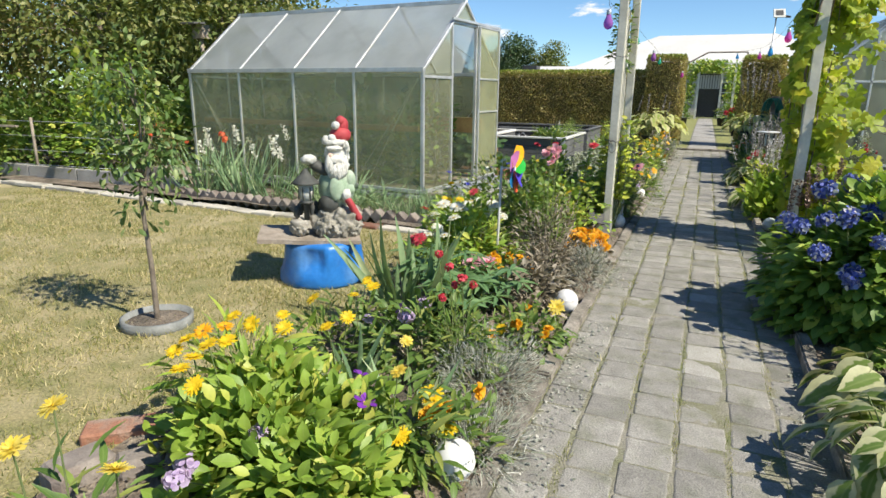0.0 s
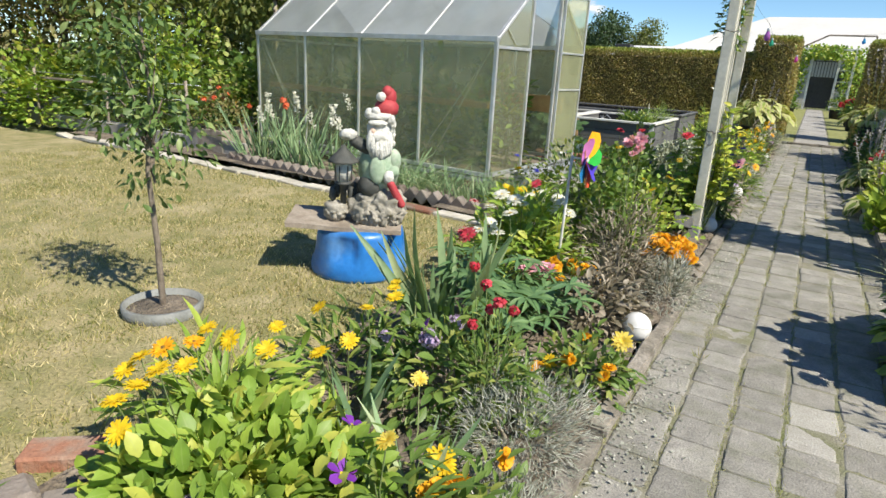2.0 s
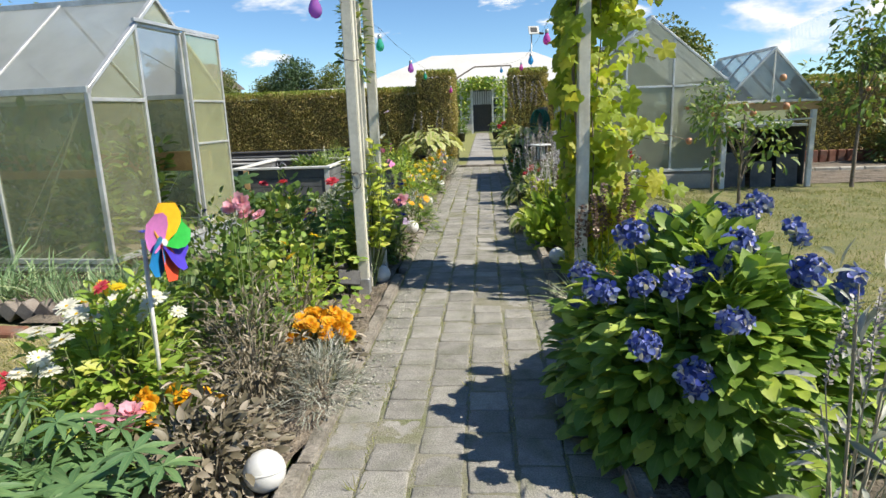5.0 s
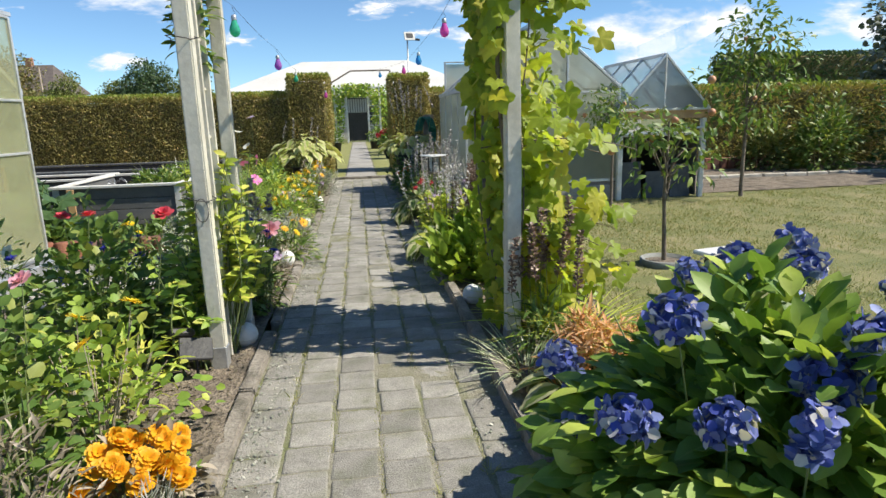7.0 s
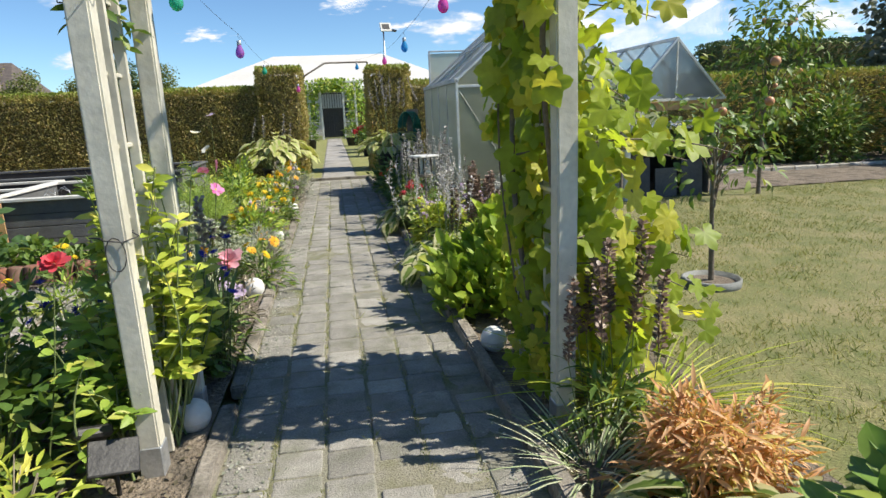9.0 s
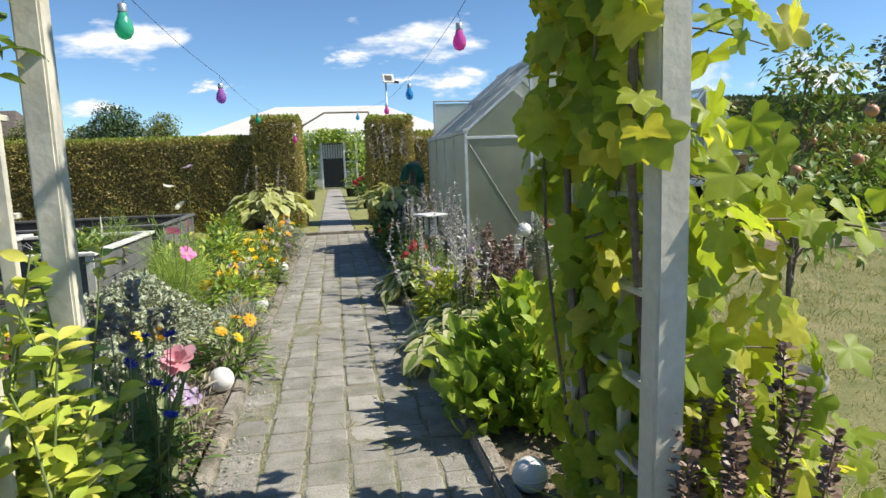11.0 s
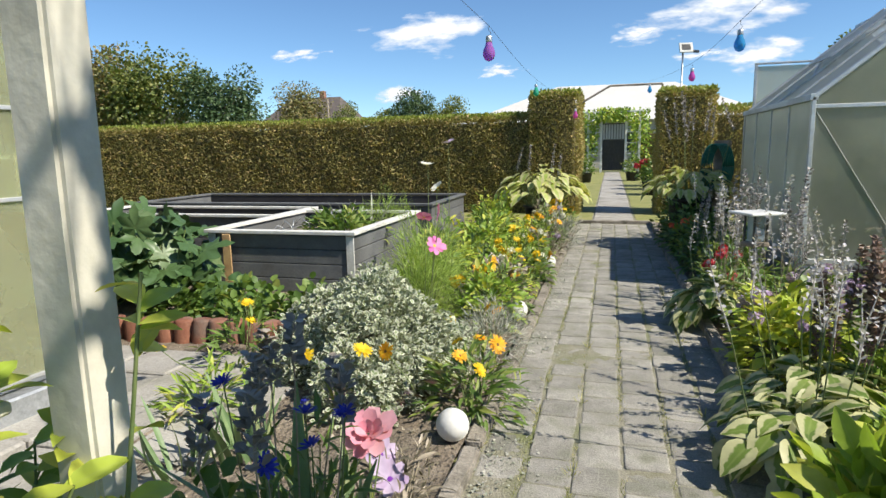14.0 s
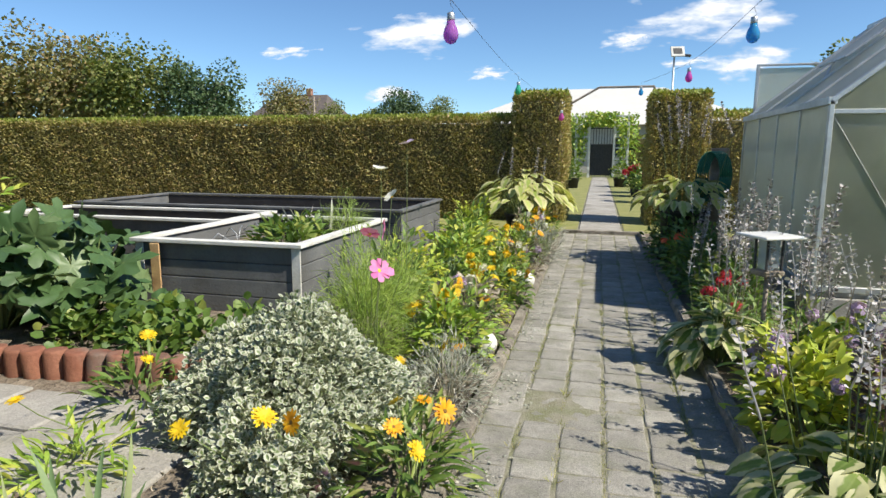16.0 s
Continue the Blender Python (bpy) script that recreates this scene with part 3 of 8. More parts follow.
F_COSMOS_LILAC = bloom_mesh("lilac_cosmos_head", T_WIDE, [(8, 0.045, 0.3)], P_LILAC, 0.010, P_PURPLE)
F_COSMOS_WHITE = bloom_mesh("white_cosmos_head", T_WIDE, [(8, 0.04, 0.4)], P_WHITE, 0.010, P_YELLOW)
F_PANSY = bloom_mesh("purple_pansy_head", T_WIDE, [(5, 0.032, 0.3)], P_PURPLE, 0.006, P_YELLOW)
F_CORNFLOWER = bloom_mesh("cornflower_head", T_PETAL, [(12, 0.026, 0.5), (8, 0.018, 1.0)], P_BLUE, 0.0)
F_RED_SMALL = ball_bloom("red_cluster_head", 0.026, 16, 0.022, T_ROUND, P_RED)
F_CORAL = ball_bloom("orange_cluster_head", 0.035, 20, 0.028, T_ROUND, P_CORAL)
F_WHITE_SMALL = ball_bloom("white_cluster_head", 0.025, 14, 0.025, T_ROUND, P_WHITE)
F_LILAC = ball_bloom("lilac_cluster_head", 0.03, 22, 0.02, T_ROUND, P_LILAC)
F_HYDRANGEA = ball_bloom("hydrangea_head", 0.047, 60, 0.028, T_ROUND, P_HYDRANGEA, flat=0.55, loose=0.5)
F_YELLOW_SMALL = ball_bloom("yellow_umbel_head", 0.03, 18, 0.024, T_ROUND, P_YELLOW, flat=0.3)
F_SPIKE_DARK = spike_mesh("dark_spike_head", 0.34, 0.03, 130, 0.026, P_SPIKE)
F_SPIKE_GREY = spike_mesh("grey_spike_head", 0.36, 0.025, 70, 0.022, P_SPIKE_GREY)
F_STALK_WHITE = spike_mesh("white_stalk_head", 0.22, 0.035, 26, 0.03, P_WHITE)
F_STALK_LILAC = spike_mesh("pale_stalk_head", 0.26, 0.03, 30, 0.02, petal("petal_pale_lilac", (0.42, 0.40, 0.42), (0.68, 0.65, 0.68)))


def plant(name, label, x, y, group="", z=0.0, turn=0.0, category="plant"):
    return thing(name, label, category, pose(x, y, z, 0, 0, turn), group)


def set_blooms(p, blooms, pts, rng, stem_mat, stems, bname="flower", tilt=25.0, scale=(0.85, 1.2), foot=None, lean=24.0):
    """A flower head of its own at each point; blooms: a mesh or several to choose from."""
    for q in pts:
        me = blooms[int(rng.integers(len(blooms)))] if isinstance(blooms, (list, tuple)) else blooms
        s = rng.uniform(*scale)
        m = pose(*q) @ pose(0, 0, 0, lean * rng.uniform(0.3, 1.6) if tilt > 10 else 0, 0, 0) @ pose(0, 0, 0, rng.normal(0, tilt), rng.normal(0, tilt), rng.random() * 360) @ Matrix.Scale(s, 4)
        link_mesh(bname, me, p, at=m)
        if stems is not None:
            f = np.array(foot if foot is not None else (q[0] * 0.55, q[1] * 0.55, 0.02))
            q = np.array(q)
            stems.stem([f, (f * 0.45 + q * 0.55) + np.array([*rng.normal(0, 0.012, 2), 0]), q], 0.0035, 0.002, 3)


def bush(name, label, x, y, rx, ry, h, n, tpl, size, mat, seed, blooms=None, nb=0, bz=(0.85, 1.1), stems=10, stem_mat=None, group="", z=0.0, shell=0.45, droop=0.25, bscale=(0.85, 1.2), category="plant", spots=None, wide=1.0, tilt=25.0, lumps=1.0, nz=0.8, loose=0.35):
    """A leafy plant: stems, a dome of leaves and flower heads."""
    p = plant(name, label, x, y, group, z, category=category)
    s = Soup(seed)
    rng = s.rng
    pts, d = dome_points(rng, n, rx, ry, h, 0.01, shell, lumps)
    pts[:, 2] = np.maximum(pts[:, 2], 0.015)
    s.add(tpl, pts, d + np.array([0, 0, -droop]), size * (0.65 + 0.6 * rng.random(n)), d * 0.6 + np.array([0, 0, nz]), loose, wide)
    link_mesh("foliage", s.mesh(name + "_leaves", mat), p)
    st = Soup(seed + 1)
    for i in range(stems):
        q, _ = dome_points(rng, 1, rx * 0.85, ry * 0.85, h * 0.92, 0, 0.8)
        q = q[0]
        f = np.array([q[0] * 0.25, q[1] * 0.25, 0])
        st.stem([f, f * 0.5 + q * 0.5 + np.array([0, 0, h * 0.08]), q], 0.005, 0.002, 4)
    if blooms:
        if spots is None:
            q, _ = dome_points(rng, nb, rx * 0.95, ry * 0.95, 1.0, 0, 0.7)
            q[:, 2] = h * rng.uniform(bz[0], bz[1], nb) * (1 - 0.25 * ((q[:, 0] / rx) ** 2 + (q[:, 1] / ry) ** 2))
        else:
            q = [(a - x, b - y, c - z) for a, b, c in spots]
        set_blooms(p, blooms, q, rng, stem_mat, st, scale=bscale, tilt=tilt)
    if st.count:
        tagged(link_mesh("stem", st.mesh(name + "_stems", stem_mat or M_GREENSTEM), p), kind="stuff")
    return p


def hosta(name, label, x, y, r, h, n, size, mat, seed, group="", z=0.0, tpl=None, stalks=None, ns=0, sh=0.6):
    """A clump of broad leaves on arching stalks."""
    p = plant(name, label, x, y, group, z)
    s, st = Soup(seed), Soup(seed + 1)
    rng = s.rng
    a = rng.random(n) * 6.283
    rad = np.sqrt(rng.random(n))
    base = np.stack([np.cos(a) * rad * 0.25 * r, np.sin(a) * rad * 0.25 * r, np.zeros(n)], -1)
    tip = np.stack([np.cos(a) * rad * (r - size * 0.4), np.sin(a) * rad * (r - size * 0.4), h * (1 - 0.5 * rad ** 2) * rng.uniform(0.75, 1.05, n)], -1)
    d = np.stack([np.cos(a), np.sin(a), 0.35 - 0.9 * rad], -1)
    leaf_pieces(p, tpl or T_BROAD, mat, tip, d, size * rng.uniform(0.7, 1.15, n), (0, 0, 1), rng)
    for f, q in zip(base, tip):
        st.stem([f, f * 0.4 + q * 0.6 + np.array([0, 0, 0.06 * h]), q], 0.005, 0.003, 3)
    if stalks:
        for i in range(ns):
            b = rng.normal(0, r * 0.45, 2)
            f = np.array([b[0] * 0.5, b[1] * 0.5, 0])
            q = np.array([b[0], b[1], sh * rng.uniform(0.75, 1.1)])
            st.stem([f, f * 0.5 + q * 0.5, q], 0.004, 0.003, 3)
            link_mesh("flower_stalk", stalks[i % len(stalks)], p, at=pose(*q, rng.normal(0, 10), rng.normal(0, 10), rng.random() * 360))
    tagged(link_mesh("stem", st.mesh(name + "_stem", M_GREENSTEM), p), kind="stuff")
    return p


def blades(name, label, x, y, n, length, spread, mat, seed, tpl=None, wide=1.0, lean=0.35, group="", z=0.0, blooms=None, nb=0, bh=0.5, tilt=25.0, pieces=False):
    """A tuft of strap leaves from the ground, some with flower stems."""
    p = plant(name, label, x, y, group, z)
    s, st = Soup(seed), Soup(seed + 1)
    rng = s.rng
    a = rng.random(n) * 6.283
    rad = np.sqrt(rng.random(n)) * spread
    base = np.stack([np.cos(a) * rad, np.sin(a) * rad, np.zeros(n)], -1)
    d = np.stack([np.cos(a) * lean, np.sin(a) * lean, np.ones(n)], -1)
    if pieces:
        t = tpl or T_STRAP
        t = (t[0] * np.array([wide, 1, wide]), t[1], t[2])
        leaf_pieces(p, t, mat, base, d, length * rng.uniform(0.55, 1.1, n), rng.normal(size=(n, 3)), rng, 0.16)
        return p
    s.add(tpl or T_STRAP, base, d, length * rng.uniform(0.55, 1.1, n), np.stack([-np.cos(a), -np.sin(a), np.full(n, 0.6)], -1) if tpl is T_ARCH else rng.normal(size=(n, 3)), 0.16, wide)
    link_mesh("foliage", s.mesh(name + "_leaves", mat), p)
    if blooms:
        for i in range(nb):
            b = rng.normal(0, spread * 0.7, 2)
            q = (b[0] * 1.4, b[1] * 1.4, bh * rng.uniform(0.75, 1.1))
            set_blooms(p, blooms, [q], rng, None, st, foot=(b[0], b[1], 0), tilt=tilt)
        tagged(link_mesh("stem", st.mesh(name + "_stems", M_GREENSTEM), p), kind="stuff")
    return p


def tree(name, label, x, y, h, trunk_r, crown, crown_z, n, size, mat, seed, limbs=8, tpl=T_SMALL, bark=M_BARK, category="tree", group="", clumps=12, fruit=0, z=0.0):
    """A tapered trunk with limbs and a crown of leaf clumps; crown: half widths."""
    p = thing(name, label, category, pose(x, y, z), group)
    s, w = Soup(seed), Soup(seed + 1)
    rng = s.rng
    wob = rng.normal(0, trunk_r * 0.8, (5, 2))
    tp = np.array([(wob[i][0] * i / 3, wob[i][1] * i / 3, (crown_z + crown[2] * 0.5) * i / 4) for i in range(5)])
    w.stem(tp, trunk_r, trunk_r * 0.35, 8)
    c = unit(rng.normal(size=(clumps, 3))) * (0.25 + 0.65 * rng.random((clumps, 1)) ** 0.5)
    c = c * np.array(crown) + np.array([0, 0, crown_z])
    for i in range(min(limbs, clumps)):
        f = tp[2] * (1 - 0.5 * rng.random()) + tp[3] * 0.5
        f = np.array([tp[3][0] * 0.6, tp[3][1] * 0.6, min(c[i][2] * 0.85, tp[4][2] * rng.uniform(0.45, 0.95))])
        mid = (f + c[i]) / 2 + np.array([0, 0, 0.05 * h])
        w.stem([f, mid, c[i]], trunk_r * 0.38, trunk_r * 0.08, 5)
    per = n // clumps
    cr = np.array(crown).mean() * (0.42 + 0.25 * rng.random(clumps))
    for i in range(clumps):
        d = unit(rng.normal(size=(per, 3)))
        q = c[i] + d * cr[i] * (0.25 + 0.75 * rng.random((per, 1)) ** 0.5) * np.array([1, 1, 0.8])
        s.add(tpl, q, d + np.array([0, 0, -0.3]), size * rng.uniform(0.6, 1.25, per), d * 0.4 + np.array([0, 0, 0.9]), 0.5)
    link_mesh("trunk", w.mesh(name + "_trunk", bark, True), p)
    link_mesh("crown", s.mesh(name + "_crown", mat), p)
    for i in range(fruit):
        bm = bmesh.new()
        bmesh.ops.create_uvsphere(bm, u_segments=8, v_segments=6, radius=0.03)
        q = c[i % clumps] + rng.normal(0, 0.12, 3)
        part("apple", bm, P_APPLE, p, at=pose(*q), smooth=True)
    return p


def hedge(name, label, x0, x1, y0, y1, h, n, size, mat, seed, fresh=None, kind_cat="hedge", core=None):
    """A clipped hedge: a dark twiggy core inside a skin of leaves on all faces, a little uneven."""
    p = thing(name, label, kind_cat, pose((x0 + x1) / 2, (y0 + y1) / 2, 0))
    w, d = (x1 - x0) / 2, (y1 - y0) / 2
    s = Soup(seed)
    rng = s.rng
    bm = box_bm(-w + 0.10, w - 0.10, -d + 0.10, d - 0.10, 0.0, h - 0.10, 0.03)
    part("core", bm, core or M_HEDGECORE, p)
    areas = np.array([w * h, w * h, d * h, d * h, 2 * w * d])
    face = rng.choice(5, n, p=areas / areas.sum())
    a, b = rng.uniform(-1, 1, n), rng.random(n)
    pos, nor = np.zeros((n, 3)), np.zeros((n, 3))
    for k, (fx, fy) in enumerate(((0, -1), (0, 1), (-1, 0), (1, 0))):
        i = face == k
        pos[i] = np.stack([a[i] * w if fy else np.full(i.sum(), fx * w), a[i] * d if fx else np.full(i.sum(), fy * d), b[i] * h], -1)
        nor[i] = (fx, fy, 0.15)
    i = face == 4
    pos[i] = np.stack([a[i] * w, (b[i] * 2 - 1) * d, np.full(i.sum(), h)], -1)
    nor[i] = (0, 0, 1)
    wave = 0.012 * np.sin(pos[:, 0] * 1.3 + seed) + 0.012 * np.sin(pos[:, 2] * 4.1 + pos[:, 0] * 5.7) + 0.012 * np.sin(pos[:, 0] * 9.1 - pos[:, 2] * 7.3)
    pos += nor * (wave - 0.10 * rng.random(n) ** 2)[:, None]
    s.add(T_SMALL, pos, nor + np.array([0, 0, 0.3]), size * rng.uniform(0.6, 1.3, n), nor + rng.normal(0, 0.35, (n, 3)), 0.5)
    link_mesh("foliage", s.mesh(name + "_foliage", mat), p)
    if fresh:
        k = n // 8
        s2 = Soup(seed + 3)
        q = np.stack([s2.rng.uniform(-w, w, k), s2.rng.uniform(-d, d, k), h - 0.05 + 0.1 * s2.rng.random(k)], -1)
        s2.add(T_SMALL, q, (0, 0, 1), size * 1.3, (0, -1, 0.3), 0.5)
        link_mesh("fresh_growth", s2.mesh(name + "_shoots", fresh), p)
    return p


M_HEDGECORE = surf("hedge_core", (0.15, 0.13, 0.05), (0.21, 0.175, 0.075), 40, 0.95, 0.9, 60)

# ---------------------------------------------------------------- ground
def sheet(name, x0, x1, y0, y1, z, material, step, rough, label, seed=0, cut=None, edge=0.0):
    """A ground sheet with gentle unevenness; cut(x, y) tells where it is left out."""
    nx, ny = max(1, round((x1 - x0) / step)), max(1, round((y1 - y0) / step))
    bm = bmesh.new()
    grid = []
    for j in range(ny + 1):
        row = []
        for i in range(nx + 1):
            x, y = x0 + (x1 - x0) * i / nx, y0 + (y1 - y0) * j / ny
            if edge and i in (0, nx):
                x += edge * noise.noise((x, y * 2.1, seed))
            if edge and j in (0, ny):
                y += edge * noise.noise((x * 2.1, y, seed + 4))
            dz = rough * (noise.noise((x * 2.0, y * 2.0, seed)) + 0.5 * noise.noise((x * 7, y * 7, seed)))
            row.append(bm.verts.new((x, y, z + dz)))
        grid.append(row)
    for j in range(ny):
        for i in range(nx):
            c = (grid[j][i].co + grid[j + 1][i + 1].co) / 2
            if cut is None or not cut(c.x, c.y):
                bm.faces.new((grid[j][i], grid[j][i + 1], grid[j + 1][i + 1], grid[j + 1][i])).smooth = True
    return tagged(part(name, bm, material), label, "ground", kind="structure")


sheet("ground", -600, 600, -400, 900, -0.06, M_GROUND, 60, 0.0, "rough green grassland reaching the horizon")
sheet("lawn_left", -10, -1.28, -5, 3.45, 0.0, M_LAWN, 0.16, 0.002, "dry yellowish mown lawn round the small tree", 3, edge=0.12)
sheet("lawn_right", 1.75, 12, -3.5, 9.3, 0.0, M_LAWN_GREEN, 0.2, 0.002, "mown lawn, half dry, around the apple tree", 5)
sheet("lawn_back_left", -2.4, 0.18, 13.75, 34, 0.025, surf("green_turf", (0.20, 0.22, 0.06), (0.28, 0.27, 0.10), 3, 0.95, 0.6, 90), 0.4, 0.004, "short green turf beside the flagstones", 6)
sheet("lawn_back_right", 0.88, 3.4, 13.75, 34, 0.025, bpy.data.materials["green_turf"], 0.4, 0.004, "short green turf beside the flagstones", 7)
sheet("soil_front_bed", -1.28, -0.09, -4, 3.5, 0.022, M_SOIL, 0.06, 0.016, "dry grey-brown soil of the flower bed", 8, edge=0.12)
sheet("soil_middle_bed", -2.35, -0.09, 3.42, 13.7, 0.022, M_SOIL, 0.08, 0.018, "dry grey-brown soil among flowers and vegetables", 9, cut=lambda x, y: -2.35 < x < -1.6 and 5.3 < y < 6.7)
sheet("soil_greenhouse_bed", -8.6, -2.3, 3.66, 4.9, 0.03, M_SOIL, 0.1, 0.02, "soil strip in front of the greenhouse", 10)
sheet("soil_vegetables", -9.5, -2.3, 6.5, 14.9, 0.02, M_SOIL, 0.15, 0.02, "bare soil of the vegetable plot", 11)
sheet("soil_shrubbery", -16, -5.9, 4.5, 6.55, 0.025, M_SOIL, 0.2, 0.02, "soil under the shrubs", 15)
sheet("soil_right_bed", 1.10, 1.95, -3.5, 13.7, 0.03, M_SOIL, 0.07, 0.018, "dark soil of the border beside the path", 12)
sheet("soil_right_plot", 1.9, 13, 9.25, 15.5, 0.015, M_SOIL, 0.2, 0.02, "grey gravelly soil behind the lawn", 13)
sheet("path_base", -0.02, 1.1, -4.2, 13.72, -0.0025, M_JOINT, 0.08, 0.003, "mossy sand between the paving stones", 14)
sheet("flagstone_base", 0.16, 0.9, 13.72, 34.5, 0.016, M_JOINT, 0.2, 0.003, "sandy bed of the flagstones", 16)


def kerb_piece(x0, x1, y0, y1, h, seed):
    bm = bmesh.new()
    box(bm, x0, x1, y0, y1, -0.05, h)
    bmesh.ops.subdivide_edges(bm, edges=[e for e in bm.edges if abs((e.verts[0].co - e.verts[1].co).y) > 0.2], cuts=10)
    bmesh.ops.bevel(bm, geom=[e for e in bm.edges if e.calc_face_angle(0) > 1], offset=0.009, segments=2, affect="EDGES")
    for v in bm.verts:
        v.co.x += 0.006 * noise.noise(v.co * 5 + Vector((seed, 0, 0)))
        v.co.z += 0.010 * noise.noise(v.co * 4 + Vector((0, seed, 3)))
    return bm


kerb_left = thing("kerb_left", "weathered concrete edging strips along the path", "kerb", pose(0, 0, 0), kind="structure")
for i, (a, b) in enumerate(((-4.2, -3.2), (-3.18, -2.2), (-2.18, -1.2), (-1.18, -0.2), (-0.18, 0.82), (0.84, 1.85), (1.87, 2.86), (2.88, 3.62), (3.64, 4.42), (4.62, 5.6), (5.62, 6.02), (6.06, 7.05), (7.07, 8.06), (8.08, 9.1), (9.12, 10.1), (10.12, 11.1), (11.12, 12.1), (12.12, 13.1), (13.12, 13.7))):
    part("kerbstone", kerb_piece(-0.085, -0.012, a, b, 0.022 + 0.008 * (i % 3), i * 3.1), M_KERB, kerb_left)
kerb_right = thing("kerb_right", "dark weathered edging boards along the border", "kerb", pose(0, 0, 0), kind="structure")
for i in range(18):
    a = -4.2 + i * 1.0
    part("kerbstone", kerb_piece(1.065, 1.13, a, min(a + 0.985, 13.7), 0.06 + 0.01 * (i % 2), i * 2.3 + 9), M_KERB, kerb_right)
step_stone = part("step", kerb_piece(-0.02, 1.12, 13.70, 13.80, 0.045, 4), M_KERB)
tagged(step_stone, "low stone threshold across the end of the paved path", "step", kind="structure")

# ---------------------------------------------------------------- posts and trellis
def square_post(label, x, y, h, w=0.098, shoe=True, lean=0.0, group="pergola posts"):
    p = thing("post", label, "post", pose(x, y, 0, 0, lean, 0), group)
    bm = bmesh.new()
    box(bm, -w / 2, w / 2, -w / 2, w / 2, 0.04, h)
    bmesh.ops.subdivide_edges(bm, edges=[e for e in bm.edges if abs((e.verts[0].co - e.verts[1].co).z) > 1], cuts=16)
    bmesh.ops.bevel(bm, geom=[e for e in bm.edges if e.calc_face_angle(0) > 1], offset=0.006, segments=2, affect="EDGES")
    for v in bm.verts:
        v.co.x += 0.004 * noise.noise((x, v.co.z * 1.5, 1))
        v.co.y += 0.004 * noise.noise((y, v.co.z * 1.5, 2))
    part("shaft", bm, M_CREAM, p)
    if shoe:
        bm = box_bm(-w / 2 - 0.004, w / 2 + 0.004, -w / 2 - 0.004, w / 2 + 0.004, -0.03, 0.13, 0.003)
        part("post_shoe", bm, M_STEEL, p, "galvanised steel post shoe")
    return p


post_a = square_post("cream-painted square timber post beside the path", -0.226, 3.976, 2.45, w=0.07, lean=0.0)
square_post("cream-painted square timber post holding the trellis", -0.168, 4.386, 2.45, w=0.066)
square_post("cream-painted post overgrown by the grape vine", 1.25, 3.92, 2.5, w=0.074)
# raised above the view to cast shadow on the left post; real height unknown
square_post("cream-painted post hidden in the grape vine", 1.275, 4.45, 3.2, w=0.074)
# wire loops on the first post
for z, r in ((0.86, 0.062), (1.58, 0.060)):
    bm = tube_bm([(r * math.cos(a) - 0.02 * (i % 2), r * math.sin(a), 0.01 * math.sin(a * 2)) for i, a in enumerate(np.linspace(0, 6.2, 13))], 0.0025, 5)
    part("wire_loop", bm, M_WIRE, post_a, "dark wire wound round the post", pose(0, 0, z))
bm = tube_bm([(0.03 * math.cos(a), -0.042, 0.055 * math.sin(a) - 0.05) for a in np.linspace(1.6, 7.9, 14)], 0.002, 5)
part("wire_loop", bm, M_WIRE, post_a, at=pose(0, 0, 0.86))


def trellis(x, y0, y1, label, uprights, rows=8):
    t = thing("trellis", label, "trellis", pose(x, y0, 0), "trellis panels")
    for y in uprights:
        part("upright_slat", bar_bm((0, y - y0, 0.03), (0, y - y0, 0.14 + 0.23 * rows), 0.036, 0.018), M_CREAM, t)
    for k in range(rows):
        z = 0.22 + 0.23 * k
        part("cross_slat", bar_bm((-0.02, 0.0, z), (-0.02, y1 - y0, z), 0.034, 0.016), M_CREAM, t)
    return t


trellis(-0.21, 4.037, 4.322, "cream-painted square lattice trellis between two posts", (4.09, 4.228))
# unseen upper rows added for the shadow on the left post
trellis(1.275, 3.98, 4.39, "cream-painted lattice trellis carrying the vine", (4.15,), rows=12)

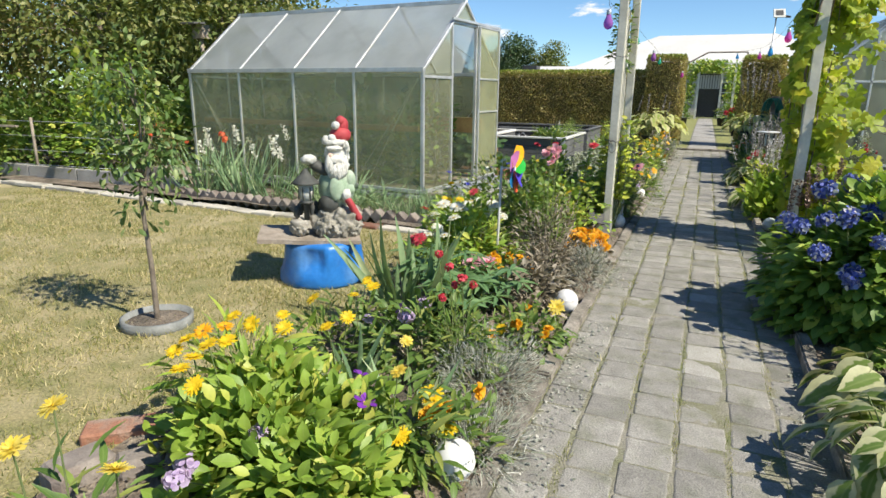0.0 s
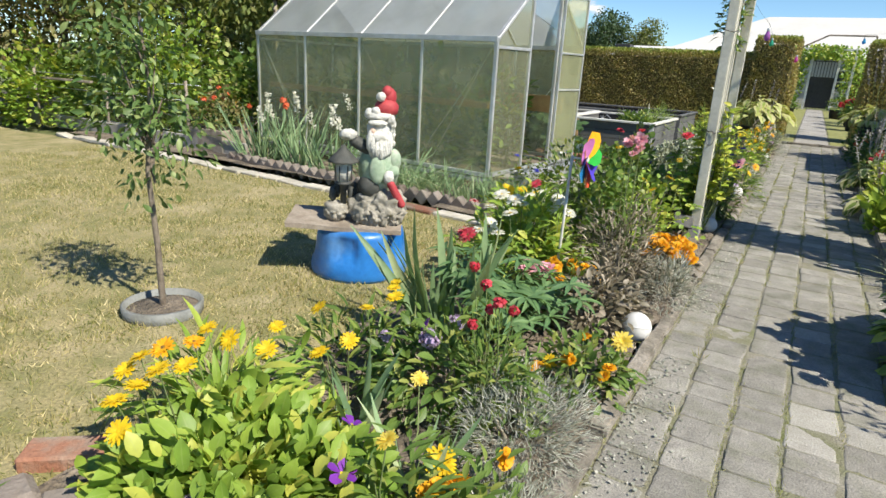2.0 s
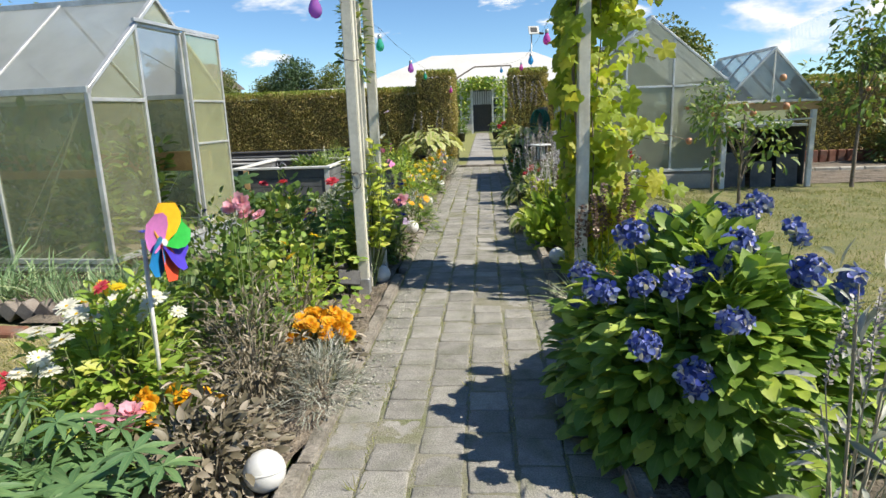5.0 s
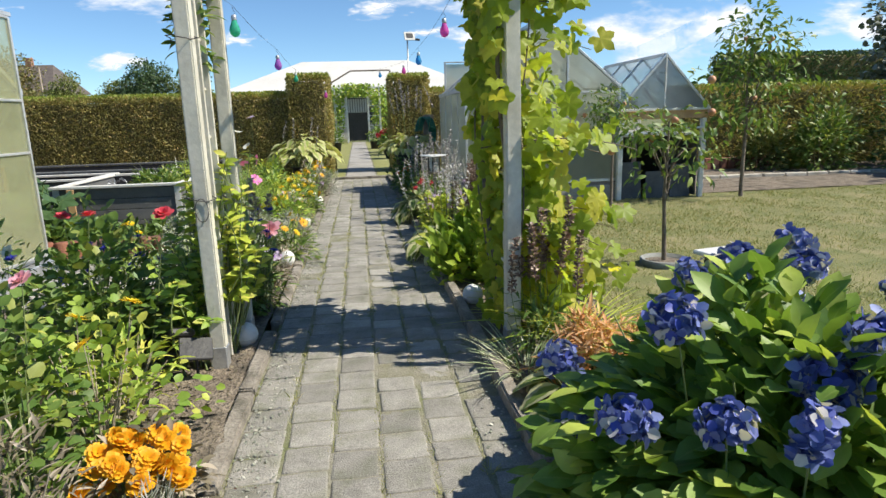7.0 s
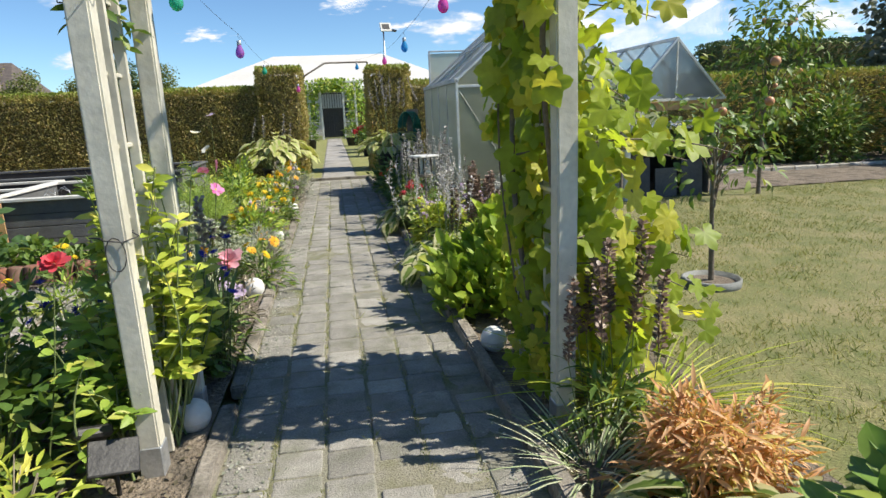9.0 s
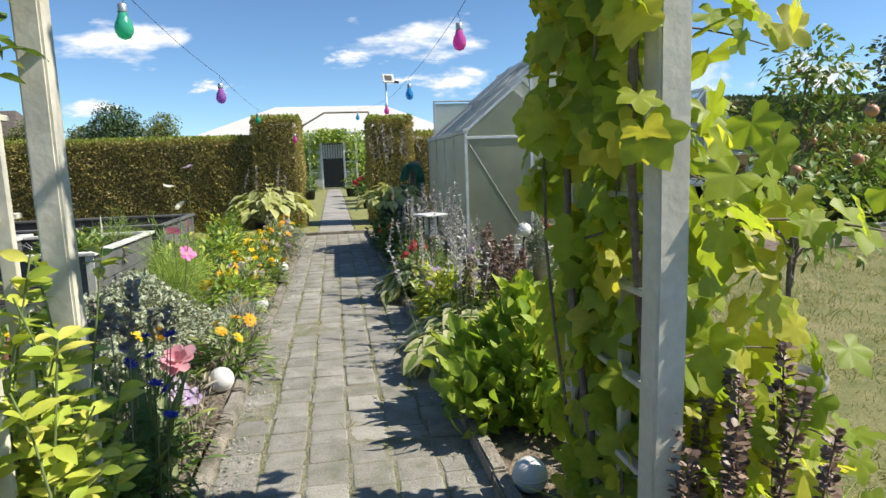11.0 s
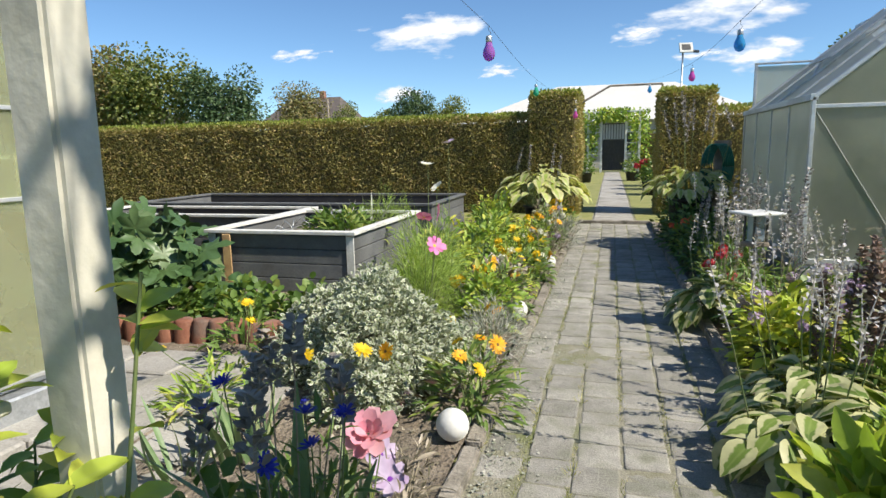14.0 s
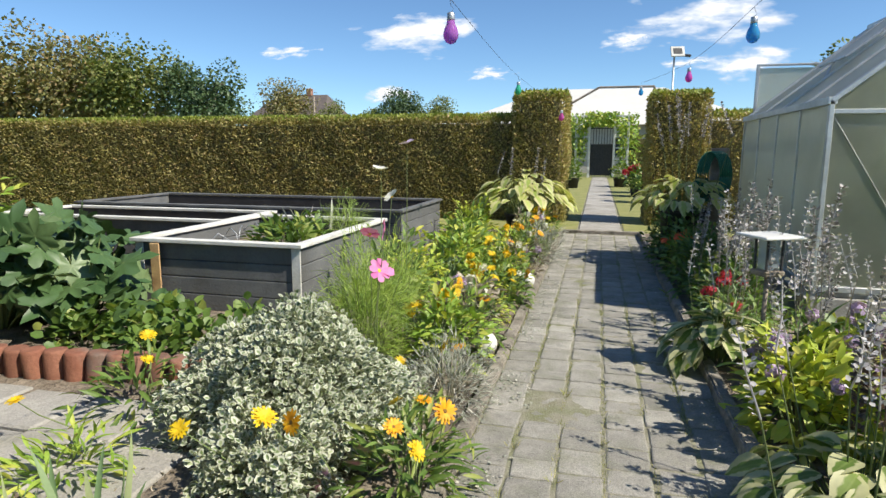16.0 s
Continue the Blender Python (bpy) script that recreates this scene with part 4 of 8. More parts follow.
# ---------------------------------------------------------------- greenhouses
def greenhouse(name, label, m, length, width, eave, ridge, z0, bays, side_door, pane):
    """Ridge along local x from 0 to -length; gable with the door at x = 0; the long front at y = 0."""
    g = thing(name, label, "greenhouse", m)
    half = width / 2
    def bar(nm, p, q, w=0.035, d=0.03, mat=M_ALU):
        part(nm, bar_bm(p, q, w, d), mat, g)
    for y in (0, width):
        part("base_rail", bar_bm((0, y, z0 - 0.05), (-length, y, z0 - 0.05), 0.1, 0.03), M_STEEL, g)
        bar("sill", (0, y, z0 + 0.01), (-length, y, z0 + 0.01), 0.05, 0.04)
        bar("eave", (0.02, y, eave), (-length - 0.02, y, eave), 0.055, 0.05)
        for i in range(bays + 1):
            x = -length * i / bays
            bar("glazing_bar", (x, y, z0), (x, y, eave), 0.04 if i in (0, bays) else 0.03)
            bar("roof_bar", (x, y, eave), (x, half, ridge), 0.045 if i in (0, bays) else 0.03)
        for i in range(bays):
            xa, xb = -length * i / bays - 0.012, -length * (i + 1) / bays + 0.012
            part("side_pane", box_bm(xb, xa, y - 0.004, y + 0.004, z0 + 0.02, eave - 0.02, 0), pane, g)
            bm = bmesh.new()
            k = 0.015
            up = Vector((0, ridge - eave, -(half if y == 0 else -half))).normalized() * 0.004
            a, b = Vector((0, y, eave)), Vector((0, half, ridge))
            vs = [bm.verts.new((xx, p.y, p.z)) for xx, p in ((xa, a), (xb, a), (xb, b), (xa, b))]
            bm.faces.new(vs)
            bmesh.ops.solidify(bm, geom=bm.faces[:], thickness=0.006)
            part("roof_pane", bm, M_POLY_ROOF, g)
        for x0, x1 in ((-0.02, -length / bays), (-length + 0.02, -length + length / bays)):
            bar("brace", (x0, y + (0.012 if y == 0 else -0.012), eave - 0.05), (x1, y + (0.012 if y == 0 else -0.012), z0 + 0.1), 0.014, 0.006)
            bar("roof_brace", (x0, y * 0.985 + 0.01, eave), (x1, half, ridge - 0.02), 0.014, 0.006)
    bar("ridge_bar", (0.02, half, ridge), (-length - 0.02, half, ridge), 0.06, 0.05)
    da, db = half - 0.31, half + 0.31
    top = z0 + 1.86
    for x, door in ((0, side_door), (-length, False)):
        bar("gable_sill", (x, 0, z0 + 0.01), (x, width, z0 + 0.01), 0.05, 0.04)
        bar("gable_rail", (x, 0, eave - 0.07), (x, da if door else width, eave - 0.07))
        if door:
            bar("gable_rail", (x, db, eave - 0.07), (x, width, eave - 0.07))
            bar("door_head", (x, da, top), (x, db, top))
            for y in (da, db):
                bar("door_jamb", (x, y, z0), (x, y, top), 0.035)
        else:
            bar("gable_bar", (x, half - 0.33, z0), (x, half - 0.33, eave + (ridge - eave) * (half - 0.33) / half))
            bar("gable_bar", (x, half + 0.33, z0), (x, half + 0.33, eave + (ridge - eave) * (half - 0.33) / half))
            bar("brace", (x, 0.02, eave - 0.1), (x, half - 0.35, z0 + 0.05), 0.014, 0.006)
        spans = ((0, da), (db, width)) if door else ((0, half - 0.33), (half - 0.33, half + 0.33), (half + 0.33, width))
        for a, b in spans:
            bm = bmesh.new()
            za = eave + (ridge - eave) * min(a, width - a) / half
            zb = eave + (ridge - eave) * min(b, width - b) / half
            pts = [(a + 0.01, z0 + 0.02), (b - 0.01, z0 + 0.02), (b - 0.01, zb - 0.02)]
            if a < half < b:
                pts.append((half, ridge - 0.03))
            pts.append((a + 0.01, za - 0.02))
            bm.faces.new([bm.verts.new((x, p, q)) for p, q in pts])
            bmesh.ops.solidify(bm, geom=bm.faces[:], thickness=0.006)
            part("gable_pane", bm, pane, g)
        if door:
            bm = bmesh.new()
            pts = [(da, top + 0.02), (db, top + 0.02), (db, eave + (ridge - eave) * da / half - 0.02), (half, ridge - 0.03), (da, eave + (ridge - eave) * da / half - 0.02)]
            bm.faces.new([bm.verts.new((x, p, q)) for p, q in pts])
            bmesh.ops.solidify(bm, geom=bm.faces[:], thickness=0.006)
            part("gable_pane", bm, pane, g)
    return g, (da, db, top, z0)


GA = pose(-2.30, 4.40, 0, 0, 0, -6.0)
gh_a, (da, db, top, z0) = greenhouse("greenhouse", "aluminium greenhouse with milky polycarbonate panes and open door", GA, 3.62, 1.92, 1.49, 2.28, 0.17, 4, True, M_POLY)
# the door leaf slid aside in front of the gable
leaf = part("door", bar_bm((0.04, db + 0.02, top), (0.04, db + 0.60, top), 0.03, 0.02), M_ALU, gh_a, "sliding greenhouse door pushed open")
for p, q in (((0.04, db + 0.02, z0 + 0.03), (0.04, db + 0.02, top)), ((0.04, db + 0.60, z0 + 0.03), (0.04, db + 0.60, top)), ((0.04, db + 0.02, z0 + 0.03), (0.04, db + 0.60, z0 + 0.03)), ((0.04, db + 0.02, 1.02), (0.04, db + 0.60, 1.02)), ((0.04, db + 0.02, 1.42), (0.04, db + 0.60, 1.42))):
    part("door_bar", bar_bm(p, q, 0.03, 0.02), M_ALU, leaf)
part("door_pane", box_bm(0.036, 0.042, db + 0.03, db + 0.59, z0 + 0.04, top - 0.01, 0), M_POLY, leaf)
part("door_rail", bar_bm((0.03, da - 0.05, top + 0.03), (0.03, db + 0.65, top + 0.03), 0.03, 0.03), M_ALU, gh_a)
# the plinth tray in front of the door
part("threshold", box_bm(-0.05, 0.10, 0.62, 1.95, 0.02, 0.15, 0.01), M_STEEL, gh_a, "pale metal threshold under the door")
for xa, xb in ((-3.55, -2.85), (-0.08, -0.75)):
    part("brace", bar_bm((xa, 0.03, 1.40), (xb, 0.03, 0.25), 0.02, 0.008), M_ALU, gh_a)
for xa, xb in ((-2.75, -3.55), (-0.85, -0.08)):
    part("brace", bar_bm((xa, 0.80, 2.10), (xb, 0.08, 1.53), 0.02, 0.008), M_ALU, gh_a)
part("inner_shelf", bar_bm((-0.1, 0.09, 0.86), (-3.5, 0.09, 0.86), 0.045, 0.06), M_RAWWOOD, gh_a, "orange-brown timber shelf edge inside")
part("inner_shelf", bar_bm((-0.1, 1.74, 0.83), (-3.5, 1.74, 0.83), 0.05, 0.2), M_RAWWOOD, gh_a)
sheet("soil_greenhouse", -6.0, -2.25, 4.75, 6.4, 0.03, M_SOIL, 0.3, 0.01, "soil floor inside the greenhouse", 21)
for i, (lx, ly) in enumerate(((-0.5, 0.5), (-1.1, 0.45), (-1.7, 0.5), (-2.3, 0.45), (-2.95, 0.5), (-0.7, 1.45), (-1.6, 1.5), (-2.6, 1.45), (-3.2, 1.3))):
    q = GA @ Vector((lx, ly, 0))
    bush("tomato_plant", "green tomato plant inside the greenhouse", q.x, q.y, 0.26, 0.26, 1.05 + 0.12 * (i % 3), 260, T_OVATE, 0.13, L_GREEN, 60 + i, group="greenhouse tomatoes", z=0.03)

gh_b, _ = greenhouse("greenhouse", "greenhouse with hazy polycarbonate panes and a lifted roof vent", pose(1.94, 9.115, 0, 0, 0, -90), 2.45, 2.12, 1.545, 2.42, 0.27, 4, False, M_POLY_HAZY)
# the roof vent, ajar near the ridge
bm = bmesh.new()
V0, V1 = (0.40, 1.965), (1.00, 2.45)
bm.faces.new([bm.verts.new(c) for c in ((-1.05, V0[0], V0[1]), (-1.65, V0[0], V0[1]), (-1.65, V1[0], V1[1]), (-1.05, V1[0], V1[1]))])
bmesh.ops.solidify(bm, geom=bm.faces[:], thickness=0.01)
vent = part("roof_vent", bm, M_POLY_ROOF, gh_b, "translucent roof vent standing ajar")
for p, q in (((-1.05, *V0), (-1.65, *V0)), ((-1.05, *V0), (-1.05, *V1)), ((-1.65, *V0), (-1.65, *V1)), ((-1.35, V0[0] + 0.02, V0[1]), (-1.35, 0.36, 1.84))):
    part("vent_frame", bar_bm(p, q, 0.022, 0.02), M_STEEL, vent)
screen = thing("wind_screen", "upright milky sheet on posts behind the second greenhouse", "screen", pose(2.04, 11.74, 0))
part("sheet", box_bm(0.03, 1.72, -0.004, 0.004, 0.3, 2.08, 0), M_POLY_HAZY, screen)
for x in (0.015, 0.87, 1.735):
    part("post", box_bm(x - 0.015, x + 0.015, -0.02, 0.02, 0, 2.1, 0.003), M_ALU, screen)
part("top_rail", box_bm(0.0, 1.75, -0.02, 0.02, 2.102, 2.122, 0.003), M_ALU, screen)
part("plinth", box_bm(-2.5, 0.03, -0.03, 2.15, 0.0, 0.22, 0.01), M_SLAB, gh_b, "grey concrete plinth")
for i, (lx, ly) in enumerate(((0.4, 0.55), (0.6, 1.3), (1.0, 1.7), (1.5, 0.6), (1.6, 1.5))):
    bush("tomato_plant", "green tomato plant inside the hazy greenhouse", 1.94 + lx + 0.0, 9.115 + ly, 0.22, 0.22, 0.75 + 0.1 * (i % 2), 160, T_OVATE, 0.12, L_GREEN, 80 + i, group="second greenhouse tomatoes", z=0.22)

# glass-roofed potting frame on the right
CW, CD, CR = 1.27, 2.0, 1.93
frame_c = thing("cold_frame", "timber cold frame on white legs with a steep glass roof", "cold frame", pose(4.0, 8.95, 0))
part("beam", box_bm(-0.02, CW + 0.02, 0.0, 0.06, 1.09, 1.20, 0.006), M_RAWWOOD, frame_c, "bare timber beam under the glass roof")
part("beam", box_bm(-0.02, CW + 0.02, CD, CD + 0.06, 1.09, 1.20, 0.006), M_RAWWOOD, frame_c)
for x in (0.0, CW - 0.05):
    part("beam", box_bm(x, x + 0.05, 0.062, CD - 0.002, 1.09, 1.20, 0.006), M_RAWWOOD, frame_c)
for x in (0.0, CW - 0.07):
    for y in (0.0, CD):
        part("leg", box_bm(x, x + 0.07, y, y + 0.06, 0, 1.088, 0.006), M_WHITE, frame_c)
part("shelf", box_bm(0.072, CW - 0.072, 0.062, CD - 0.05, 0.86, 0.89, 0.004), M_WHITE, frame_c, "white painted shelf board")
part("shelf_front", bar_bm((0.05, -0.012, 0.93), (CW - 0.05, -0.012, 0.965), 0.11, 0.02), M_WHITE, frame_c, "pale weathered board along the shelf")
# dark boards added between the legs, standing in for the shade under the frame
part("back_panel", box_bm(0.07, CW - 0.07, CD - 0.04, CD - 0.01, 0.02, 0.86, 0.003), M_DARKWOOD, frame_c)
for x in (0.075, CW - 0.09):
    part("side_panel", box_bm(x, x + 0.015, 0.07, CD - 0.06, 0.02, 0.85, 0.003), M_DARKWOOD, frame_c)
for x0, h in ((0.10, 0.52), (0.47, 0.38), (0.83, 0.47)):
    part("front_board", box_bm(x0, x0 + 0.30, 0.10, 0.12, 0.0, h, 0.004), M_DARKWOOD, frame_c, at=pose(0, 0, 0, -4, 0, 0))
for y in (0.0, 0.68, 1.36, CD + 0.06):
    part("rafter", bar_bm((-0.03, y, 1.21), (CW / 2, y, CR), 0.03, 0.03), M_ALU, frame_c)
    part("rafter", bar_bm((CW + 0.03, y, 1.21), (CW / 2, y, CR), 0.03, 0.03), M_ALU, frame_c)
part("ridge", bar_bm((CW / 2, -0.01, CR), (CW / 2, CD + 0.07, CR), 0.04, 0.04), M_ALU, frame_c)
for xa, xb in ((-0.03, CW / 2 - 0.01), (CW + 0.03, CW / 2 + 0.01)):
    for k in range(3):
        bm = bmesh.new()
        ya, yb = 0.02 + 0.68 * k, 0.66 + 0.68 * k
        bm.faces.new([bm.verts.new(c) for c in ((xa, ya, 1.215), (xa, yb, 1.215), (xb, yb, CR - 0.01), (xb, ya, CR - 0.01))])
        bmesh.ops.solidify(bm, geom=bm.faces[:], thickness=0.005)
        part("roof_pane", bm, M_GLASS, frame_c)
for y in (0.0, CD + 0.06):
    bm = bmesh.new()
    bm.faces.new([bm.verts.new(c) for c in ((0.0, y, 1.225), (CW, y, 1.225), (CW / 2, y, CR - 0.03))])
    bmesh.ops.solidify(bm, geom=bm.faces[:], thickness=0.005)
    part("gable_pane", bm, M_GLASS_PALE, frame_c, "pale gable glass, hardly see-through")
part("gable_bar", bar_bm((-0.03, -0.02, 1.215), (CW + 0.03, -0.02, 1.215), 0.03, 0.03), M_WHITE, frame_c)
part("gable_bar", bar_bm((CW * 0.5, -0.012, 1.23), (CW * 0.5, -0.012, CR - 0.02), 0.02, 0.012), M_WHITE, frame_c)

# ---------------------------------------------------------------- raised beds
def raised_bed(label, x0, x1, y0, y1, h, rim, board, soil_z):
    b = thing("raised_bed", label, "raised bed", pose(x0, y0, 0), "raised beds")
    w, d = x1 - x0, y1 - y0
    n = 4
    for k in range(n):
        za, zb = 0.02 + (h - 0.05) * k / n, 0.02 + (h - 0.05) * (k + 1) / n - 0.006
        part("board", box_bm(0, w, 0, 0.025, za, zb, 0.004), board, b)
        part("board", box_bm(0, w, d - 0.025, d, za, zb, 0.004), board, b)
        part("board", box_bm(0, 0.025, 0.027, d - 0.027, za, zb, 0.004), board, b)
        part("board", box_bm(w - 0.025, w, 0.027, d - 0.027, za, zb, 0.004), board, b)
    part("liner", box_bm(0.027, w - 0.027, 0.027, 0.035, 0.1, h - 0.035, 0), M_LINER, b, "black plastic liner")
    part("liner", box_bm(0.027, w - 0.027, d - 0.035, d - 0.027, 0.1, h - 0.035, 0), M_LINER, b)
    for xa, xb, ya, yb in ((-0.03, w + 0.03, -0.04, 0.045), (-0.03, w + 0.03, d - 0.045, d + 0.03), (-0.03, 0.05, 0.047, d - 0.047), (w - 0.05, w + 0.03, 0.047, d - 0.047)):
        part("rim", box_bm(xa, xb, ya, yb, h - 0.03, h, 0.004), rim, b)
    for x in (0.0, w - 0.06):
        part("corner_post", box_bm(x - 0.005, x + 0.065, -0.012, -0.002, 0.0, h - 0.032, 0.003), rim, b)
    part("soil_fill", box_bm(0.03, w - 0.03, 0.03, d - 0.03, 0.05, soil_z, 0.0), M_SOIL, b, "dark soil fill")
    return b


bed_1 = raised_bed("grey board raised bed with a white-painted rim", -2.93, -1.56, 8.36, 10.1, 0.555, M_WHITE, M_GREYWOOD, 0.36)
part("stake", box_bm(0.16, 0.24, -0.055, -0.042, 0.0, 0.52, 0.004), M_RAWWOOD, bed_1, "bare orange timber stake")
raised_bed("long dark grey raised bed with dark rim", -6.0, -1.64, 10.9, 12.6, 0.56, M_GREYWOOD, M_GREYWOOD, 0.36)
raised_bed("dark grey raised bed beside the hedge", -5.9, -3.1, 9.75, 10.7, 0.53, M_WHITE, M_DARKWOOD, 0.33)

# ---------------------------------------------------------------- hedges and distance
hedge("hedge", "long clipped brown-green hedge with a flat top", -12.6, -0.75, 14.95, 15.75, 1.78, 120000, 0.050, L_HEDGE, 101, L_HEDGE_TOP)
hedge("hedge_pillar", "taller clipped hedge end beside the passage", -0.95, -0.08, 14.85, 15.85, 2.14, 17000, 0.05, L_HEDGE, 102, L_HEDGE_TOP)
hedge("hedge_pillar", "taller clipped dark hedge end beside the passage", 1.26, 2.12, 14.85, 15.85, 2.1, 17000, 0.05, L_HEDGE, 103, L_HEDGE_TOP)
hedge("hedge", "clipped hedge behind the second greenhouse", 2.05, 4.4, 14.95, 15.7, 1.8, 14000, 0.05, L_HEDGE, 104, L_HEDGE_TOP)
hedge("hedge", "clipped hedge behind the gravelly plot", 7.0, 11.8, 12.7, 13.5, 1.62, 30000, 0.05, L_HEDGE, 105, L_HEDGE_TOP)
hedge("hedge", "tall dark evergreen hedge beyond the plots", 14.0, 30.0, 22.0, 23.6, 3.1, 40000, 0.11, L_TREE_DARK, 106)

arch = thing("metal_arch", "thin dark metal frame spanning the hedge passage", "arch", pose(0, 15.3, 0))
for p, q in (((-0.15, 0, 0), (-0.15, 0, 1.95)), ((-0.15, 0, 1.95), (0.42, 0, 2.27)), ((0.42, 0, 2.27), (1.30, 0, 2.27)), ((1.30, 0, 2.27), (1.30, 0, 0))):
    part("tube", bar_bm(p, q, 0.035, 0.035, 0.008), M_OLDWOOD, arch)

barn = thing("exhibition_hall", "long low building with a pale hipped roof", "building", pose(0.4, 42, 0))
bm = bmesh.new()
vs = [bm.verts.new(c) for c in ((-9.2, -0.5, 2.75), (9.0, -0.5, 2.75), (9.0, 11.5, 2.75), (-9.2, 11.5, 2.75), (-3.6, 5.5, 5.35), (4.0, 5.5, 5.35))]
for f in ((0, 1, 5, 4), (1, 2, 5), (2, 3, 4, 5), (3, 0, 4), (3, 2, 1, 0)):
    bm.faces.new([vs[i] for i in f])
roof = part("roof", bm, M_TENT, barn, "pale cream sheet roof")
part("wall", box_bm(-8.8, 8.6, 0, 11, -0.1, 2.74, 0.0), M_WALLFAR, barn, "dull rendered wall")
for i in range(6):
    w = part("window", box_bm(-7.6 + 2.8 * i, -6.4 + 2.8 * i, -0.05, -0.003, 0.9, 2.1, 0.01), M_WHITE, barn)
    part("pane", box_bm(-7.52 + 2.8 * i, -6.48 + 2.8 * i, -0.06, -0.052, 0.98, 2.02, 0.0), M_IRON, w)
barn2 = thing("outbuilding", "low pale-roofed outbuilding beside the hall", "building", pose(-9.2, 41, 0))
bm = bmesh.new()
vs = [bm.verts.new(c) for c in ((-3.2, -0.3, 2.35), (2.0, -0.3, 2.35), (2.0, 6, 2.35), (-3.2, 6, 2.35), (-1.8, 2.8, 3.1), (1.4, 2.8, 3.1))]
for f in ((0, 1, 5, 4), (1, 2, 5), (2, 3, 4, 5), (3, 0, 4), (3, 2, 1, 0)):
    bm.faces.new([vs[i] for i in f])
part("roof", bm, M_TENT, barn2)
part("wall", box_bm(-3.0, 1.8, 0, 5.8, -0.1, 2.34, 0.0), M_WALLFAR, barn2)
part("dark_box", box_bm(-2.4, -1.4, 0.2, 1.2, 2.36, 3.05, 0.03), M_IRON, barn2)


def house(label, x, y, w, d, wall_h, ridge_h):
    h = thing("house", label, "house", pose(x, y, 0), "distant houses")
    part("wall", box_bm(-w / 2, w / 2, 0, d, -0.1, wall_h, 0), M_WALLFAR, h)
    bm = bmesh.new()
    vs = [bm.verts.new(c) for c in ((-w / 2 - 0.4, -0.4, wall_h), (w / 2 + 0.4, -0.4, wall_h), (w / 2 + 0.4, d + 0.4, wall_h), (-w / 2 - 0.4, d + 0.4, wall_h), (-w / 2 + 1.2, d / 2, ridge_h), (w / 2 - 1.2, d / 2, ridge_h))]
    for f in ((0, 1, 5, 4), (1, 2, 5), (2, 3, 4, 5), (3, 0, 4), (3, 2, 1, 0)):
        bm.faces.new([vs[i] for i in f])
    r = part("roof", bm, M_ROOFTILE, h)
    part("chimney", box_bm(0.6, 1.2, d / 2 - 0.3, d / 2 + 0.3, ridge_h - 0.6, ridge_h + 0.7, 0.02), M_BRICK, r)
    for i in range(3):
        wd = part("window", box_bm(-w / 2 + 1.2 + i * w / 3.3, -w / 2 + 2.2 + i * w / 3.3, -0.04, -0.002, 1.0, 2.1, 0.01), M_WHITE, h)
        part("pane", box_bm(-w / 2 + 1.28 + i * w / 3.3, -w / 2 + 2.12 + i * w / 3.3, -0.05, -0.042, 1.08, 2.02, 0), M_IRON, wd)
    return h


house("house with a dark tiled roof behind the hedge", -32.9, 66, 8.6, 8, 4.7, 7.5)
house("far house with a dark tiled roof", -52, 62, 11, 8, 2.8, 6.0)
pole = thing("utility_pole", "grey wooden utility pole behind the hedge", "pole", pose(-26.6, 60, 0))
part("shaft", tube_bm([(0, 0, 0), (0, 0, 6.4)], 0.1, 8, taper=0.7), M_OLDWOOD, pole)
part("crossarm", box_bm(-0.5, 0.5, -0.04, 0.04, 5.9, 6.0, 0.01), M_OLDWOOD, pole)
part("insulator", tube_bm([(-0.4, 0, 6.0), (-0.4, 0, 6.15)], 0.04, 6), M_IRON, pole)

solar = thing("solar_lamp", "solar panel lamp on a thin steel pole", "lamp", pose(2.42, 23.5, 0))
part("pole", tube_bm([(0, 0, 0), (0, 0, 3.95)], 0.025, 8), M_STEEL, solar)
bm = box_bm(-0.19, 0.19, -0.02, 0.02, -0.17, 0.17, 0.01)
part("panel", bm, M_WHITE, solar, "pale framed solar panel", pose(0.08, -0.03, 4.02, -30, 0, 8))
part("cell_panel", box_bm(-0.12, 0.12, -0.026, -0.021, -0.10, 0.10, 0.0), M_IRON, solar, at=pose(0.08, -0.03, 4.02, -30, 0, 8))
part("lamp_head", box_bm(-0.36, -0.1, -0.05, 0.05, 3.88, 3.95, 0.015), M_IRON, solar, at=pose(0, 0, 0, 0, 8, 0))

# arbour and gate at the far end of the flagstones
arbour = thing("arbour", "white lattice arbour overgrown with green climbers", "arbour", pose(0.55, 33.5, 0))
for x in (-1.15, -0.55, 0.55, 1.15):
    part("post", box_bm(x - 0.05, x + 0.05, -0.05, 0.05, 0, 2.75, 0.008), M_WHITE, arbour)
    part("post", box_bm(x - 0.05, x + 0.05, 1.2, 1.3, 0, 2.75, 0.008), M_WHITE, arbour)
for k in range(5):
    for xa, xb in ((-1.15, -0.55), (0.55, 1.15)):
        part("lattice_slat", box_bm(xa + 0.055, xb - 0.055, -0.012, 0.012, 0.35 + 0.5 * k, 0.39 + 0.5 * k, 0.003), M_WHITE, arbour)
s = Soup(131)
q = np.stack([s.rng.uniform(-1.6, 1.6, 2800), s.rng.uniform(-0.4, 1.5, 2800), 2.4 + 0.6 * s.rng.random(2800)], -1)
q[:, 2] -= 2.1 * (np.abs(q[:, 0]) > 0.7) * s.rng.random(2800) ** 1.6
s.add(T_ROUND, q, (0, 0, -1), 0.13, (0, -0.5, 0.8), 0.7)
